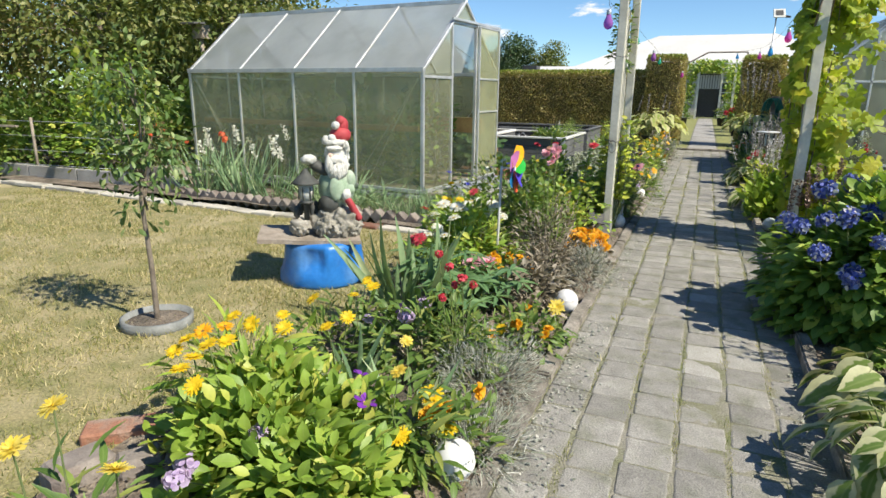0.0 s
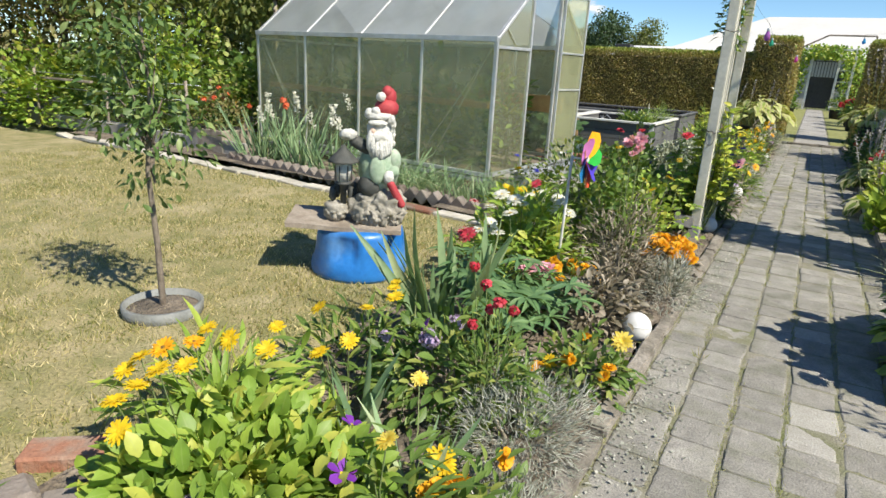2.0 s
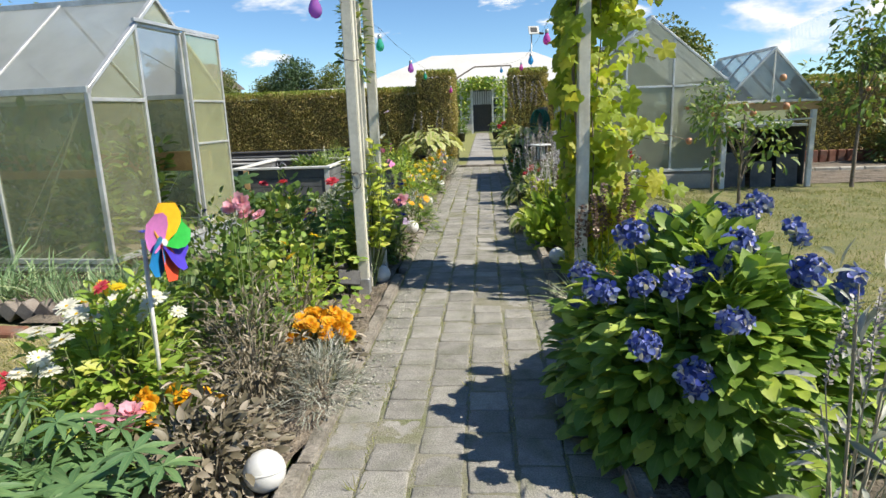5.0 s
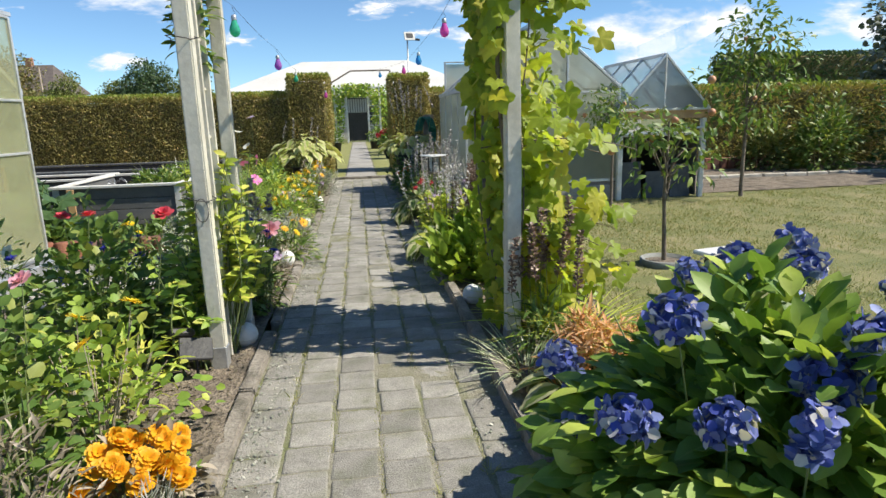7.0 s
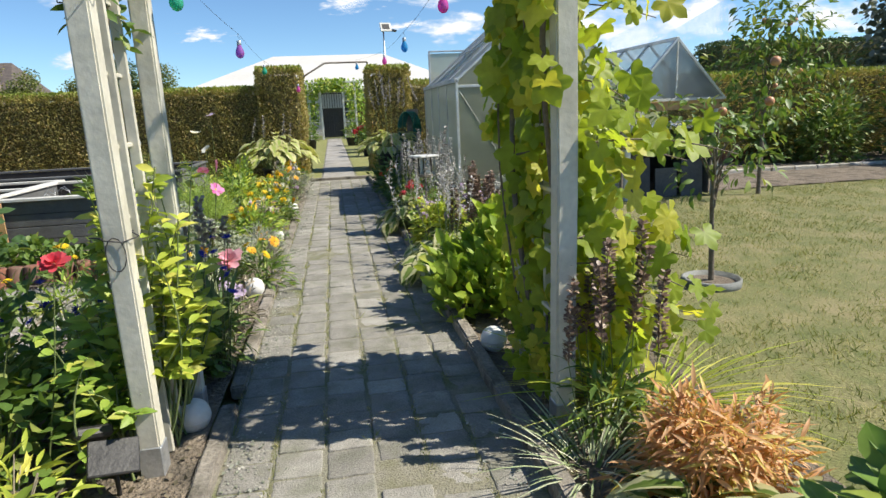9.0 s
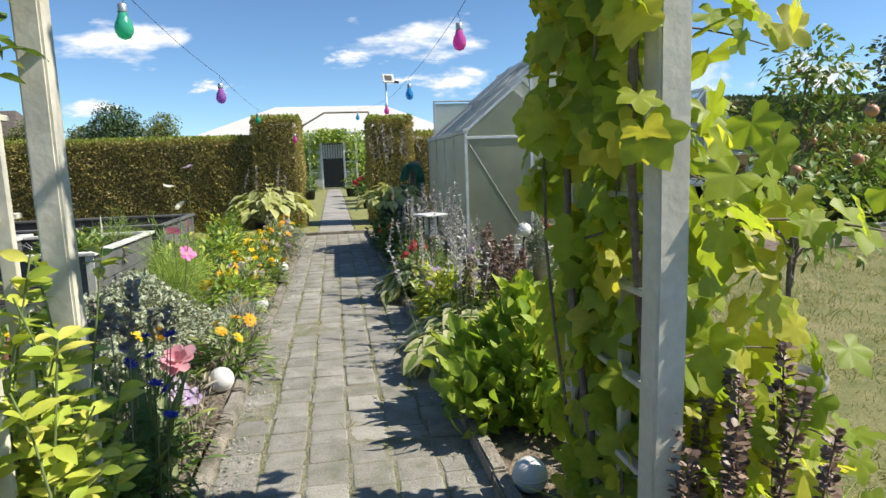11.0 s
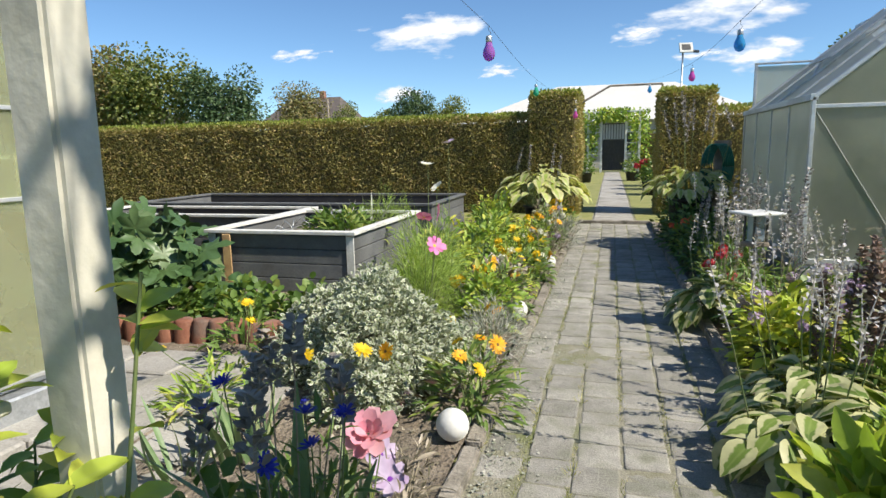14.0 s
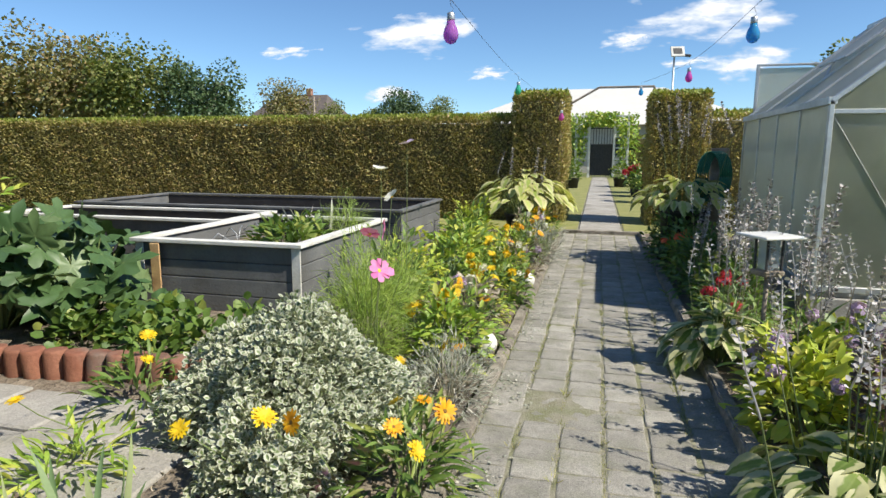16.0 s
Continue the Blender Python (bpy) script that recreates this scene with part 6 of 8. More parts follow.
tree("apple_tree", "young apple tree in front of the cold frame", 3.75, 8.55, 1.7, 0.02, (0.35, 0.3, 0.5), 1.15, 420, 0.07, L_GREEN, 404, clumps=12, limbs=9, tpl=T_OVATE, fruit=3)

# ---------------------------------------------------------------- edgings
zig = thing("brick_edging", "row of slanting grey-red bricks edging the bed", "edging", pose(0, 0, 0), kind="structure")
for i in range(27):
    t = i / 26
    x, y = -5.4 + 3.5 * t, 3.86 - 0.26 * t
    bm = box_bm(-0.055, 0.055, -0.05, 0.05, -0.055, 0.055, 0.008)
    part("brick", bm, M_GREYBRICK, zig, at=pose(x, y, 0.035, 0, 42, -4))
flat = thing("stone_edging", "line of pale stone slabs and bricks bordering the lawn", "edging", pose(0, 0, 0), kind="structure")
x = -8.6
k = 0
erng = np.random.default_rng(77)
while x < -1.6:
    w = erng.uniform(0.25, 0.5)
    y = 3.70 - 0.05 * (x + 8.6)
    bm = box_bm(0, w - 0.02, -0.07, 0.07, -0.02, 0.03, 0.008)
    part("edging_stone", bm, M_BRICK if (x > -3.4 and k % 3 != 0) else M_PALESTONE, flat, at=pose(x, y - 0.1, 0, erng.normal(0, 2), erng.normal(0, 1.5), -3 + erng.normal(0, 3)))
    x += w
    k += 1
plank = thing("board_edging", "low grey concrete planks edging the shrub bed", "edging", pose(0, 0, 0), kind="structure")
for i in range(5):
    part("plank", box_bm(0, 0.95, 0, 0.045, 0, 0.19, 0.008), M_SLAB, plank, at=pose(-10.2 + i * 0.97, 3.95 + 0.012 * i, 0, 0, 0, 1))
ped = thing("planter", "square wooden planter box beside the greenhouse", "planter", pose(-6.05, 4.25, 0))
for a, b, c, d in ((-0.3, 0.3, -0.25, -0.22), (-0.3, 0.3, 0.22, 0.25), (-0.3, -0.27, -0.22, 0.22), (0.27, 0.3, -0.22, 0.22)):
    part("side", box_bm(a, b, c, d, 0, 0.3, 0.006), M_OLDWOOD, ped)
part("soil", box_bm(-0.27, 0.27, -0.22, 0.22, 0.02, 0.26, 0), M_SOIL, ped)
bush("berry_bush", "orange-tinged bushy plant in the planter", -6.05, 4.25, 0.35, 0.3, 0.5, 500, T_ROUND, 0.05, L_TREE_OLIVE, 410, [F_CORAL, F_CALENDULA_O], 12, z=0.26, bscale=(0.6, 0.9))
pal = thing("palisade", "row of half-round terracotta edging tiles", "edging", pose(0, 0, 0), kind="structure")
for i in range(12):
    bm = bmesh.new()
    lathe(bm, [(0.058, -0.04), (0.062, 0.0), (0.062, 0.15), (0.055, 0.165), (0.045, 0.165)], 12)
    part("edging_tile", bm, M_TERRA, pal, at=pose(-2.75 + 0.118 * i, 6.93 + 0.012 * i, 0, erng.normal(0, 3), erng.normal(0, 3), 0))
pal2 = thing("palisade", "low row of upright red-brown edging tiles", "edging", pose(0, 0, 0), kind="structure")
for i in range(16):
    part("edging_tile", box_bm(-0.07, 0.07, -0.04, 0.04, 0, 0.24, 0.012), M_TERRA, pal2, at=pose(6.4 + 0.17 * i, 12.45, 0, erng.normal(0, 2), 0, erng.normal(0, 4)))
slabs = thing("door_slabs", "uneven concrete slabs outside the greenhouse door", "paving", pose(0, 0, 0), kind="structure")
for i in range(4):
    for j in range(4):
        part("slab", box_bm(0, 0.385, 0, 0.385, -0.03, 0.03, 0.01), M_SLAB, slabs, at=pose(-2.62 + 0.4 * j, 5.22 + 0.4 * i, erng.normal(0, 0.004), erng.normal(0, 1), erng.normal(0, 1), erng.normal(0, 1)))
rub = thing("edging_stones", "rough grey stones and a brick at the bed's corner", "stones", pose(-1.08, -0.42, 0))
for i, (x, y, r) in enumerate(((0.1, 0.1, 0.09), (-0.06, 0.02, 0.08), (-0.2, -0.1, 0.1), (0.2, 0.25, 0.07))):
    bm = box_bm(-r, r, -r * 0.7, r * 0.7, -0.02, r * 0.9, 0.02)
    part("stone", bm, M_GREYBRICK, rub, at=pose(x, y, 0, 0, 0, 35 + 20 * i))
part("brick", box_bm(-0.14, 0.14, -0.06, 0.06, -0.01, 0.05, 0.008), M_BRICK, rub, at=pose(-0.3, 0.16, 0, 0, 0, 40))
bird = thing("bird_box", "grey wooden bird box on a thin pole", "bird box", pose(-6.72, 5.9, 0))
part("pole", tube_bm([(0, 0, 0), (0, 0, 2.0)], 0.03, 6), M_OLDWOOD, bird)
part("box", box_bm(-0.1, 0.1, -0.08, 0.08, 2.0, 2.2, 0.005), M_OLDWOOD, bird)
part("roof", box_bm(-0.14, 0.14, -0.12, 0.12, 2.2, 2.23, 0.005), M_DARKWOOD, bird, at=pose(0, 0, 0, 4, 0, 0))
fence = thing("wire_fence", "low wire fence with thin wooden posts", "fence", pose(0, 0, 0))
for i in range(4):
    part("post", tube_bm([(-11.2 + 1.55 * i, 3.75 + 0.13 * i, 0), (-11.2 + 1.55 * i, 3.75 + 0.13 * i, 0.85)], 0.02, 6), M_OLDWOOD, fence)
for z in (0.2, 0.4, 0.6, 0.8):
    part("wire", tube_bm([(-11.2, 3.75, z), (-6.3, 4.17, z)], 0.004, 4), M_STEEL, fence)
for i in range(3):
    part("rail", bar_bm((-11.2, 3.76, 0.72), (-8.4, 4.0, 0.72), 0.05, 0.03), M_OLDWOOD, fence) if i == 0 else None


def pot(x, y, r, h, label, mat=M_BLACKPOT, z=0.0):
    p = thing("plant_pot", label, "plant pot", pose(x, y, z), "plant pots")
    bm = bmesh.new()
    lathe(bm, [(r * 0.75, 0), (r * 0.95, h * 0.92), (r * 1.04, h * 0.93), (r * 1.04, h), (r * 0.93, h), (r * 0.9, h * 0.9), (0.02, h * 0.9)], 22)
    part("pot", bm, mat, p, smooth=False)
    return p


pot(-0.52, 12.9, 0.26, 0.36, "large black plastic pot holding a hosta")
hosta("potted_hosta", "golden hosta spilling over its black pot", -0.52, 12.9, 0.66, 0.62, 130, 0.21, L_HOSTA_GOLD, 420, z=0.3, stalks=[F_SPIKE_GREY], ns=4, sh=0.6)
pot(1.38, 11.5, 0.26, 0.6, "tall black plastic pot holding a hosta")
hosta("potted_hosta", "yellow-green hosta in a tall black pot", 1.38, 11.5, 0.52, 0.42, 110, 0.18, L_HOSTA_GOLD, 421, z=0.52, stalks=[F_SPIKE_GREY], ns=9, sh=0.85)
pot(2.62, 8.6, 0.14, 0.36, "patterned pale planter in front of the hazy greenhouse", M_PALESTONE)
bush("potted_succulent", "cushion of grey-white succulents with a red flower", 2.62, 8.6, 0.2, 0.19, 0.50, 1100, T_ROUND, 0.04, L_VARIEG, 422, F_RED_SMALL, 3, bz=(0.95, 1.03), z=0.12)
hose_stand = thing("hose_stand", "coiled green garden hose on a dark wooden post", "hose", pose(1.72, 11.6, 0))
part("post", box_bm(-0.09, 0.09, -0.03, 0.03, 0, 1.25, 0.005), M_OLDWOOD, hose_stand)
for i in range(7):
    part("hose_loop", tube_bm([(0.12 * math.cos(a) - 0.02 * i + 0.0, -0.05 - 0.012 * i, 0.95 + 0.26 * math.sin(a)) for a in np.linspace(0, 6.28, 18)], 0.011, 6), M_HOSE, hose_stand)
# red geraniums and pots on the far lawn
for i, (x, y, r) in enumerate(((1.55, 21.5, 0.28), (1.75, 23.0, 0.32), (1.2, 26.0, 0.25), (-0.35, 25.0, 0.22), (1.5, 19.5, 0.25))):
    pot(x, y, r, 0.35, "dark pot standing on the far turf")
    bush("potted_geranium", "bushy geranium in a dark pot", x, y, r * 1.4, r * 1.4, 0.5, 260, T_ROUND, 0.09, L_GREEN, 430 + i, F_RED_SMALL if i in (0, 1) else None, 22 if i < 2 else 0, bscale=(2.2, 3.2), z=0.3, group="far potted plants")

# ---------------------------------------------------------------- front flower bed
bush("lungwort", "low mound of broad bright green leaves", -0.74, -0.18, 0.38, 0.38, 0.30, 2500, T_OVATE, 0.066, L_BRIGHT, 501, [F_LILAC], 3, droop=-0.1, stems=30, bz=(0.9, 1.05), shell=0.3, wide=1.35)
bush("lungwort", "low mound of broad bright green leaves", -0.44, -0.36, 0.28, 0.24, 0.24, 1200, T_OVATE, 0.064, L_BRIGHT, 502, stems=20, shell=0.3, wide=1.35)
bush("calendula", "upright green calendula with flat yellow flowers", -1.02, 0.02, 0.28, 0.24, 0.36, 320, T_LANCE, 0.11, L_BRIGHT, 503, [F_CALENDULA, F_CALENDULA, F_CALENDULA_O], 8, spots=((-1.08, -0.02, 0.40), (-1.12, -0.17, 0.40), (-0.96, -0.14, 0.41), (-1.0, -0.26, 0.39), (-0.98, -0.21, 0.42), (-0.99, -0.33, 0.38), (-0.86, -0.40, 0.38), (-1.04, 0.08, 0.38), (-1.1, -0.11, 0.41), (-1.15, -0.2, 0.36), (-1.09, 0.04, 0.42)), tilt=12, bscale=(0.8, 1.0))
bush("calendula", "scattered calendula with yellow and orange flowers", -1.0, 0.62, 0.22, 0.45, 0.26, 260, T_LANCE, 0.10, L_GREEN, 504, [F_CALENDULA, F_CALENDULA_O, F_CALENDULA], 7, spots=((-0.90, 0.10, 0.38), (-0.76, 0.18, 0.38), (-0.74, 0.30, 0.38), (-0.86, 0.55, 0.38), (-1.03, 0.48, 0.36), (-0.87, 0.74, 0.36), (-1.02, 0.95, 0.30), (-1.08, 1.05, 0.28), (-1.06, 0.3, 0.34)), tilt=12, bscale=(0.7, 0.95))
bush("daisy", "tall yellow daisy at the lawn's edge", -0.86, -0.82, 0.22, 0.16, 0.36, 70, T_LANCE, 0.11, L_GREEN, 505, F_LEMON, 3, spots=((-0.62, -0.98, 0.66), (-0.34, -1.07, 0.65), (-0.56, -1.10, 0.65)), stems=3, tilt=14, bscale=(0.7, 0.8))
bush("daisy", "pale lemon daisies among green leaves", -0.34, -0.02, 0.2, 0.2, 0.28, 160, T_LANCE, 0.10, L_GREEN, 506, [F_LEMON], 2, spots=((-0.31, -0.09, 0.40), (-0.5, 0.35, 0.3)), tilt=18, bscale=(0.65, 0.8))
bush("marigold", "small marigolds with yellow and orange flowers", -0.2, 0.08, 0.16, 0.28, 0.2, 220, T_OVATE, 0.05, L_GREEN, 507, [F_CALENDULA, F_MARIGOLD], 9, bz=(0.9, 1.3))
bush("pansy", "purple pansies in the bed", -0.52, 0.08, 0.15, 0.15, 0.18, 100, T_OVATE, 0.05, L_GREEN, 508, F_PANSY, 3, spots=((-0.55, 0.08, 0.26), (-0.42, -0.12, 0.28), (-0.75, 0.8, 0.25)))
for i, (x, y) in enumerate(((-0.75, 0.34), (-0.42, 0.22))):
    blades("iris", "small clump of grey-green iris leaves", x, y, 14 - 5 * i, 0.32, 0.05, L_BLUEGREEN, 510 + i, wide=1.7 - 0.5 * i, lean=0.5, group="small irises")
bush("lavender_cotton", "wispy silver lavender cotton lying over the kerb", -0.12, 0.16, 0.18, 0.26, 0.11, 1300, T_NEEDLE, 0.05, L_GREY, 511, stems=20, stem_mat=M_DRYSTEM, wide=1.2)
bush("lavender_cotton", "silvery grey lavender cotton spilling toward the kerb", -0.25, 0.60, 0.25, 0.36, 0.20, 4200, T_NEEDLE, 0.04, L_GREY, 512, stems=16, stem_mat=M_DRYSTEM, wide=1.4)
bush("weedy_mix", "tangle of small green leaves and dry stems", -0.62, 0.75, 0.34, 0.30, 0.30, 620, T_OVATE, 0.06, L_GREEN, 513, [F_LILAC], 3, stems=24, stem_mat=M_DRYSTEM)
bush("snapdragon", "leafy snapdragon with red flowers", -0.40, 0.66, 0.20, 0.18, 0.40, 340, T_LANCE, 0.065, L_GREEN, 514, F_RED_SMALL, 6, spots=((-0.36, 0.60, 0.51), (-0.40, 0.62, 0.47), (-0.46, 0.70, 0.52), (-0.34, 0.68, 0.46), (-0.44, 0.58, 0.42), (-0.52, 0.72, 0.57)), bscale=(0.55, 0.75))
blades("iris", "large fan of blue-green iris sword leaves", -0.92, 1.26, 38, 0.60, 0.15, L_IRIS, 515, wide=1.35, lean=0.26, pieces=True)
for i, (x, y, h) in enumerate(((-0.72, 1.36, 0.30), (-0.55, 1.22, 0.24), (-0.88, 1.56, 0.30), (-0.60, 1.52, 0.28))):
    p = plant("lupin", "lupin with dark palm-shaped leaves", x, y, "lupins")
    s, st = Soup(520 + i), Soup(540 + i)
    for k in range(16):
        a, rr = s.rng.random() * 6.28, s.rng.uniform(0.05, 0.24)
        c = np.array([rr * math.cos(a), rr * math.sin(a), h * s.rng.uniform(0.6, 1.15)])
        st.stem([(0, 0, 0), c * 0.6, c], 0.004, 0.0025, 3)
        b = np.arange(9) * 2 * np.pi / 9
        tilt = np.array([math.cos(a) * 0.4, math.sin(a) * 0.4, 0.9])
        s.add(T_LANCE, np.repeat(c[None], 9, 0), np.stack([np.cos(b), np.sin(b), np.full(9, 0.12)], -1), 0.115, tilt, 0.08, 1.1)
    link_mesh("foliage", s.mesh("lupin_leaves", L_LUPIN), p)
    tagged(link_mesh("stem", st.mesh("lupin_stems", M_GREENSTEM), p), kind="stuff")
bush("marigold", "orange and rust marigolds by the globe lamp", -0.2, 1.12, 0.18, 0.24, 0.2, 320, T_OVATE, 0.05, L_GREEN, 550, [F_MARIGOLD, F_CALENDULA, F_MARIGOLD], 9, bz=(0.7, 1.2), bscale=(0.7, 1.0))
bush("chrysanthemum", "bright yellow bloom beside the globe lamp", -0.10, 1.24, 0.06, 0.06, 0.14, 40, T_OVATE, 0.05, L_GREEN, 551, F_LEMON, 1, spots=((-0.07, 1.16, 0.24),), bscale=(1.05, 1.1))
bush("withered_plant", "withered brown flower stems and curled leaves", -0.36, 1.80, 0.22, 0.26, 0.26, 700, T_OVATE, 0.055, L_DRY, 552, stems=40, stem_mat=M_DRYSTEM)
bush("withered_plant", "dry brown bushy plant with dead flower heads", -0.42, 2.40, 0.30, 0.32, 0.46, 1700, T_LANCE, 0.048, L_DRY, 553, stems=90, stem_mat=M_DRYSTEM)
bush("marigold", "orange marigolds at the windmill's foot", -0.57, 1.98, 0.16, 0.14, 0.22, 220, T_OVATE, 0.05, L_GREEN, 554, F_MARIGOLD, 12, bz=(0.9, 1.25))
bush("zinnia", "pale pink zinnias low among the leaves", -0.70, 1.84, 0.12, 0.12, 0.2, 120, T_OVATE, 0.06, L_GREEN, 555, [F_ROSE_PINK], 3, bz=(0.9, 1.2), bscale=(0.8, 1.0))
bush("zinnia", "tall bright green zinnias with white and red flowers", -0.92, 2.25, 0.32, 0.36, 0.46, 1000, T_OVATE, 0.075, L_BRIGHT, 556, [F_ZINNIA], 17, bz=(1.0, 1.25), tilt=14)
bush("zinnia", "open white and red zinnias at the lawn's edge", -1.12, 1.95, 0.14, 0.2, 0.34, 130, T_OVATE, 0.07, L_BRIGHT, 557, [F_ZINNIA, F_ZINNIA, F_ZINNIA_RED], 9, bz=(1.0, 1.2), tilt=14)
bush("zinnia", "single red zinnia among the white ones", -0.95, 2.55, 0.08, 0.08, 0.5, 20, T_OVATE, 0.07, L_BRIGHT, 567, F_ZINNIA_RED, 1, spots=((-0.87, 2.12, 0.62), (-1.0, 1.62, 0.58)), bscale=(0.65, 0.8))
bush("curry_plant", "grey needle-leaved cushion overhanging the kerb", -0.12, 2.42, 0.16, 0.30, 0.22, 1900, T_NEEDLE, 0.05, L_GREY, 558, stems=10, stem_mat=M_DRYSTEM, wide=1.4)
bush("marigold", "dense cushion of orange marigolds beside the kerb", -0.20, 2.80, 0.17, 0.20, 0.23, 320, T_OVATE, 0.05, L_DRY, 559, F_MARIGOLD, 60, bz=(0.95, 1.25), bscale=(0.9, 1.25), tilt=20)
bush("rose_bush", "yellowing green rose bush with soft round leaves", -0.48, 3.18, 0.34, 0.36, 0.54, 420, T_ROUND, 0.044, L_BRIGHT, 560, [F_CALENDULA], 3, stems=46, stem_mat=M_DRYSTEM, bz=(1.0, 1.15))
bush("rose_bush", "green rose bush with pink blooms", -0.72, 3.0, 0.34, 0.36, 0.66, 900, T_ROUND, 0.05, L_GREEN, 561, [F_ROSE_PINK, F_ROSE_PINK, F_ROSE_PINK], 4, spots=((-0.55, 3.0, 0.74),), stems=22, bscale=(0.6, 0.7))
bush("rose_bush", "slender rose with a cluster of pale pink blooms", -0.46, 2.66, 0.14, 0.14, 0.74, 150, T_ROUND, 0.045, L_GREEN, 596, [F_ROSE_PINK], 4, spots=((-0.43, 2.42, 0.88), (-0.38, 2.38, 0.90), (-0.47, 2.46, 0.86), (-0.40, 2.46, 0.84)), stems=14, bscale=(0.55, 0.75))
bush("zinnia", "mixed red and white zinnias behind the dry plant", -1.25, 2.95, 0.3, 0.35, 0.42, 620, T_OVATE, 0.07, L_BRIGHT, 562, [F_ZINNIA, F_ZINNIA, F_CALENDULA], 7, bz=(0.95, 1.2))
bush("day_lily", "tangle of yellowing lily leaves and dry stalks", -0.52, 3.60, 0.20, 0.22, 0.34, 150, T_LANCE, 0.085, L_LIME, 563, stems=30, stem_mat=M_DRYSTEM)
blades("chives", "tuft of thin grey-green onion leaves", -1.55, 3.78, 140, 0.34, 0.25, L_BLUEGREEN, 564, tpl=T_NEEDLE, wide=0.6, lean=0.4)
for i, (x, y) in enumerate(((-2.2, 3.92), (-2.75, 4.0), (-1.95, 4.1), (-3.25, 4.05), (-1.7, 4.2))):
    blades("chives", "dense tuft of fine blue-green onion leaves", x, y, 170, 0.30, 0.24, L_BLUEGREEN, 590 + i, tpl=T_NEEDLE, wide=0.6, lean=0.45, group="onion tufts")
for i, (x, y, l) in enumerate(((-5.15, 4.1, 0.75), (-4.6, 4.15, 0.7), (-4.1, 4.1, 0.55), (-3.5, 4.05, 0.5), (-3.0, 4.0, 0.5), (-2.5, 3.95, 0.45))):
    blades("gladiolus", "clump of grassy gladiolus leaves with white flower spikes" if i < 3 else "clump of arching grassy leaves", x, y, 60, l, 0.22, L_BLUEGREEN, 570 + i, tpl=T_ARCH if i > 2 else None, wide=0.55, lean=0.45, group="greenhouse front plants", blooms=F_STALK_WHITE if i < 3 else None, nb=4 if i < 3 else 0, bh=0.62, tilt=14)
bush("gladiolus", "single orange-red gladiolus bloom", -4.97, 4.27, 0.1, 0.1, 0.5, 20, T_LANCE, 0.2, L_BLUEGREEN, 580, F_CORAL, 2, spots=((-4.97, 4.27, 0.72), (-4.93, 4.27, 0.66)), bscale=(1.0, 1.4))

# ---------------------------------------------------------------- middle flower bed, beside and behind the posts
bush("rose_bush", "dense green rose bush with red roses", -0.80, 4.06, 0.34, 0.42, 0.72, 1200, T_ROUND, 0.055, L_GREEN, 601, [F_ROSE_RED], 4, stems=22, spots=((-0.38, 3.87, 0.81), (-0.75, 4.0, 0.80), (-1.0, 4.3, 0.76)), bscale=(0.75, 0.95))
bush("cornflower", "thin cornflowers with deep blue heads", -0.85, 4.55, 0.35, 0.35, 0.55, 420, T_LANCE, 0.09, L_GREEN, 602, F_CORNFLOWER, 14, bz=(0.8, 1.15), stems=24)
bush("mixed_flowers", "knee-high green flower mix by the greenhouse door", -1.45, 4.35, 0.5, 0.6, 0.5, 900, T_OVATE, 0.06, L_GREEN, 603, [F_CALENDULA, F_ZINNIA, F_CORNFLOWER], 14, bz=(0.85, 1.15), stems=30)
def climber(name, label, x, y, rx, ry, z0, z1, stems, per, tpl, size, mat, seed, lean=(0.0, 0.0)):
    """Upright shoots from the ground with pairs of leaves along their upper part."""
    p = plant(name, label, x, y)
    s, st = Soup(seed), Soup(seed + 1)
    rng = s.rng
    for k in range(stems):
        f = np.array([rng.normal(0, rx * 0.35), rng.normal(0, ry * 0.45), 0.0])
        top = np.array([lean[0] + rng.uniform(-rx, rx), lean[1] + rng.uniform(-ry, ry), z0 + (z1 - z0) * rng.uniform(0.25, 1.0)])
        mid = f * 0.5 + top * 0.5 + np.array([rng.normal(0, 0.03), rng.normal(0, 0.03), 0.04])
        t = np.linspace(0, 1, 7)[:, None]
        pts = (1 - t) ** 2 * f + 2 * t * (1 - t) * (2 * mid - (f + top) / 2) + t * t * top
        st.stem(pts, 0.0055, 0.0022, 5)
        u = rng.uniform(0, 1, per) ** 0.7
        u = np.maximum(u, z0 / top[2])[:, None]
        q = (1 - u) ** 2 * f + 2 * u * (1 - u) * (2 * mid - (f + top) / 2) + u * u * top
        a = rng.random(per) * 6.283
        d = np.stack([np.cos(a), np.sin(a), np.full(per, 0.35)], -1)
        s.add(tpl, q, d, size * rng.uniform(0.6, 1.2, per), (0.2, -0.3, 0.9), 0.25, 1.05)
    link_mesh("foliage", s.mesh(name + "_leaves", mat, True), p)
    tagged(link_mesh("stem", st.mesh(name + "_stems", M_GREENSTEM), p), kind="stuff")
    return p


climber("spindle_shrub", "glossy yellow-green shrub growing through the trellis", -0.25, 4.20, 0.17, 0.20, 0.30, 1.08, 46, 30, T_OVATE, 0.068, L_LIME, 604, (0.09, 0.0))
climber("spindle_shrub", "lime-green shrub spreading before the trellis", -0.34, 4.02, 0.14, 0.14, 0.16, 0.62, 16, 20, T_OVATE, 0.072, L_BRIGHT, 605, (0.0, -0.02))
climber("spindle_shrub", "lime-green climbing leaves behind the post", -0.50, 4.46, 0.18, 0.16, 0.12, 0.72, 22, 20, T_OVATE, 0.072, L_BRIGHT, 606)
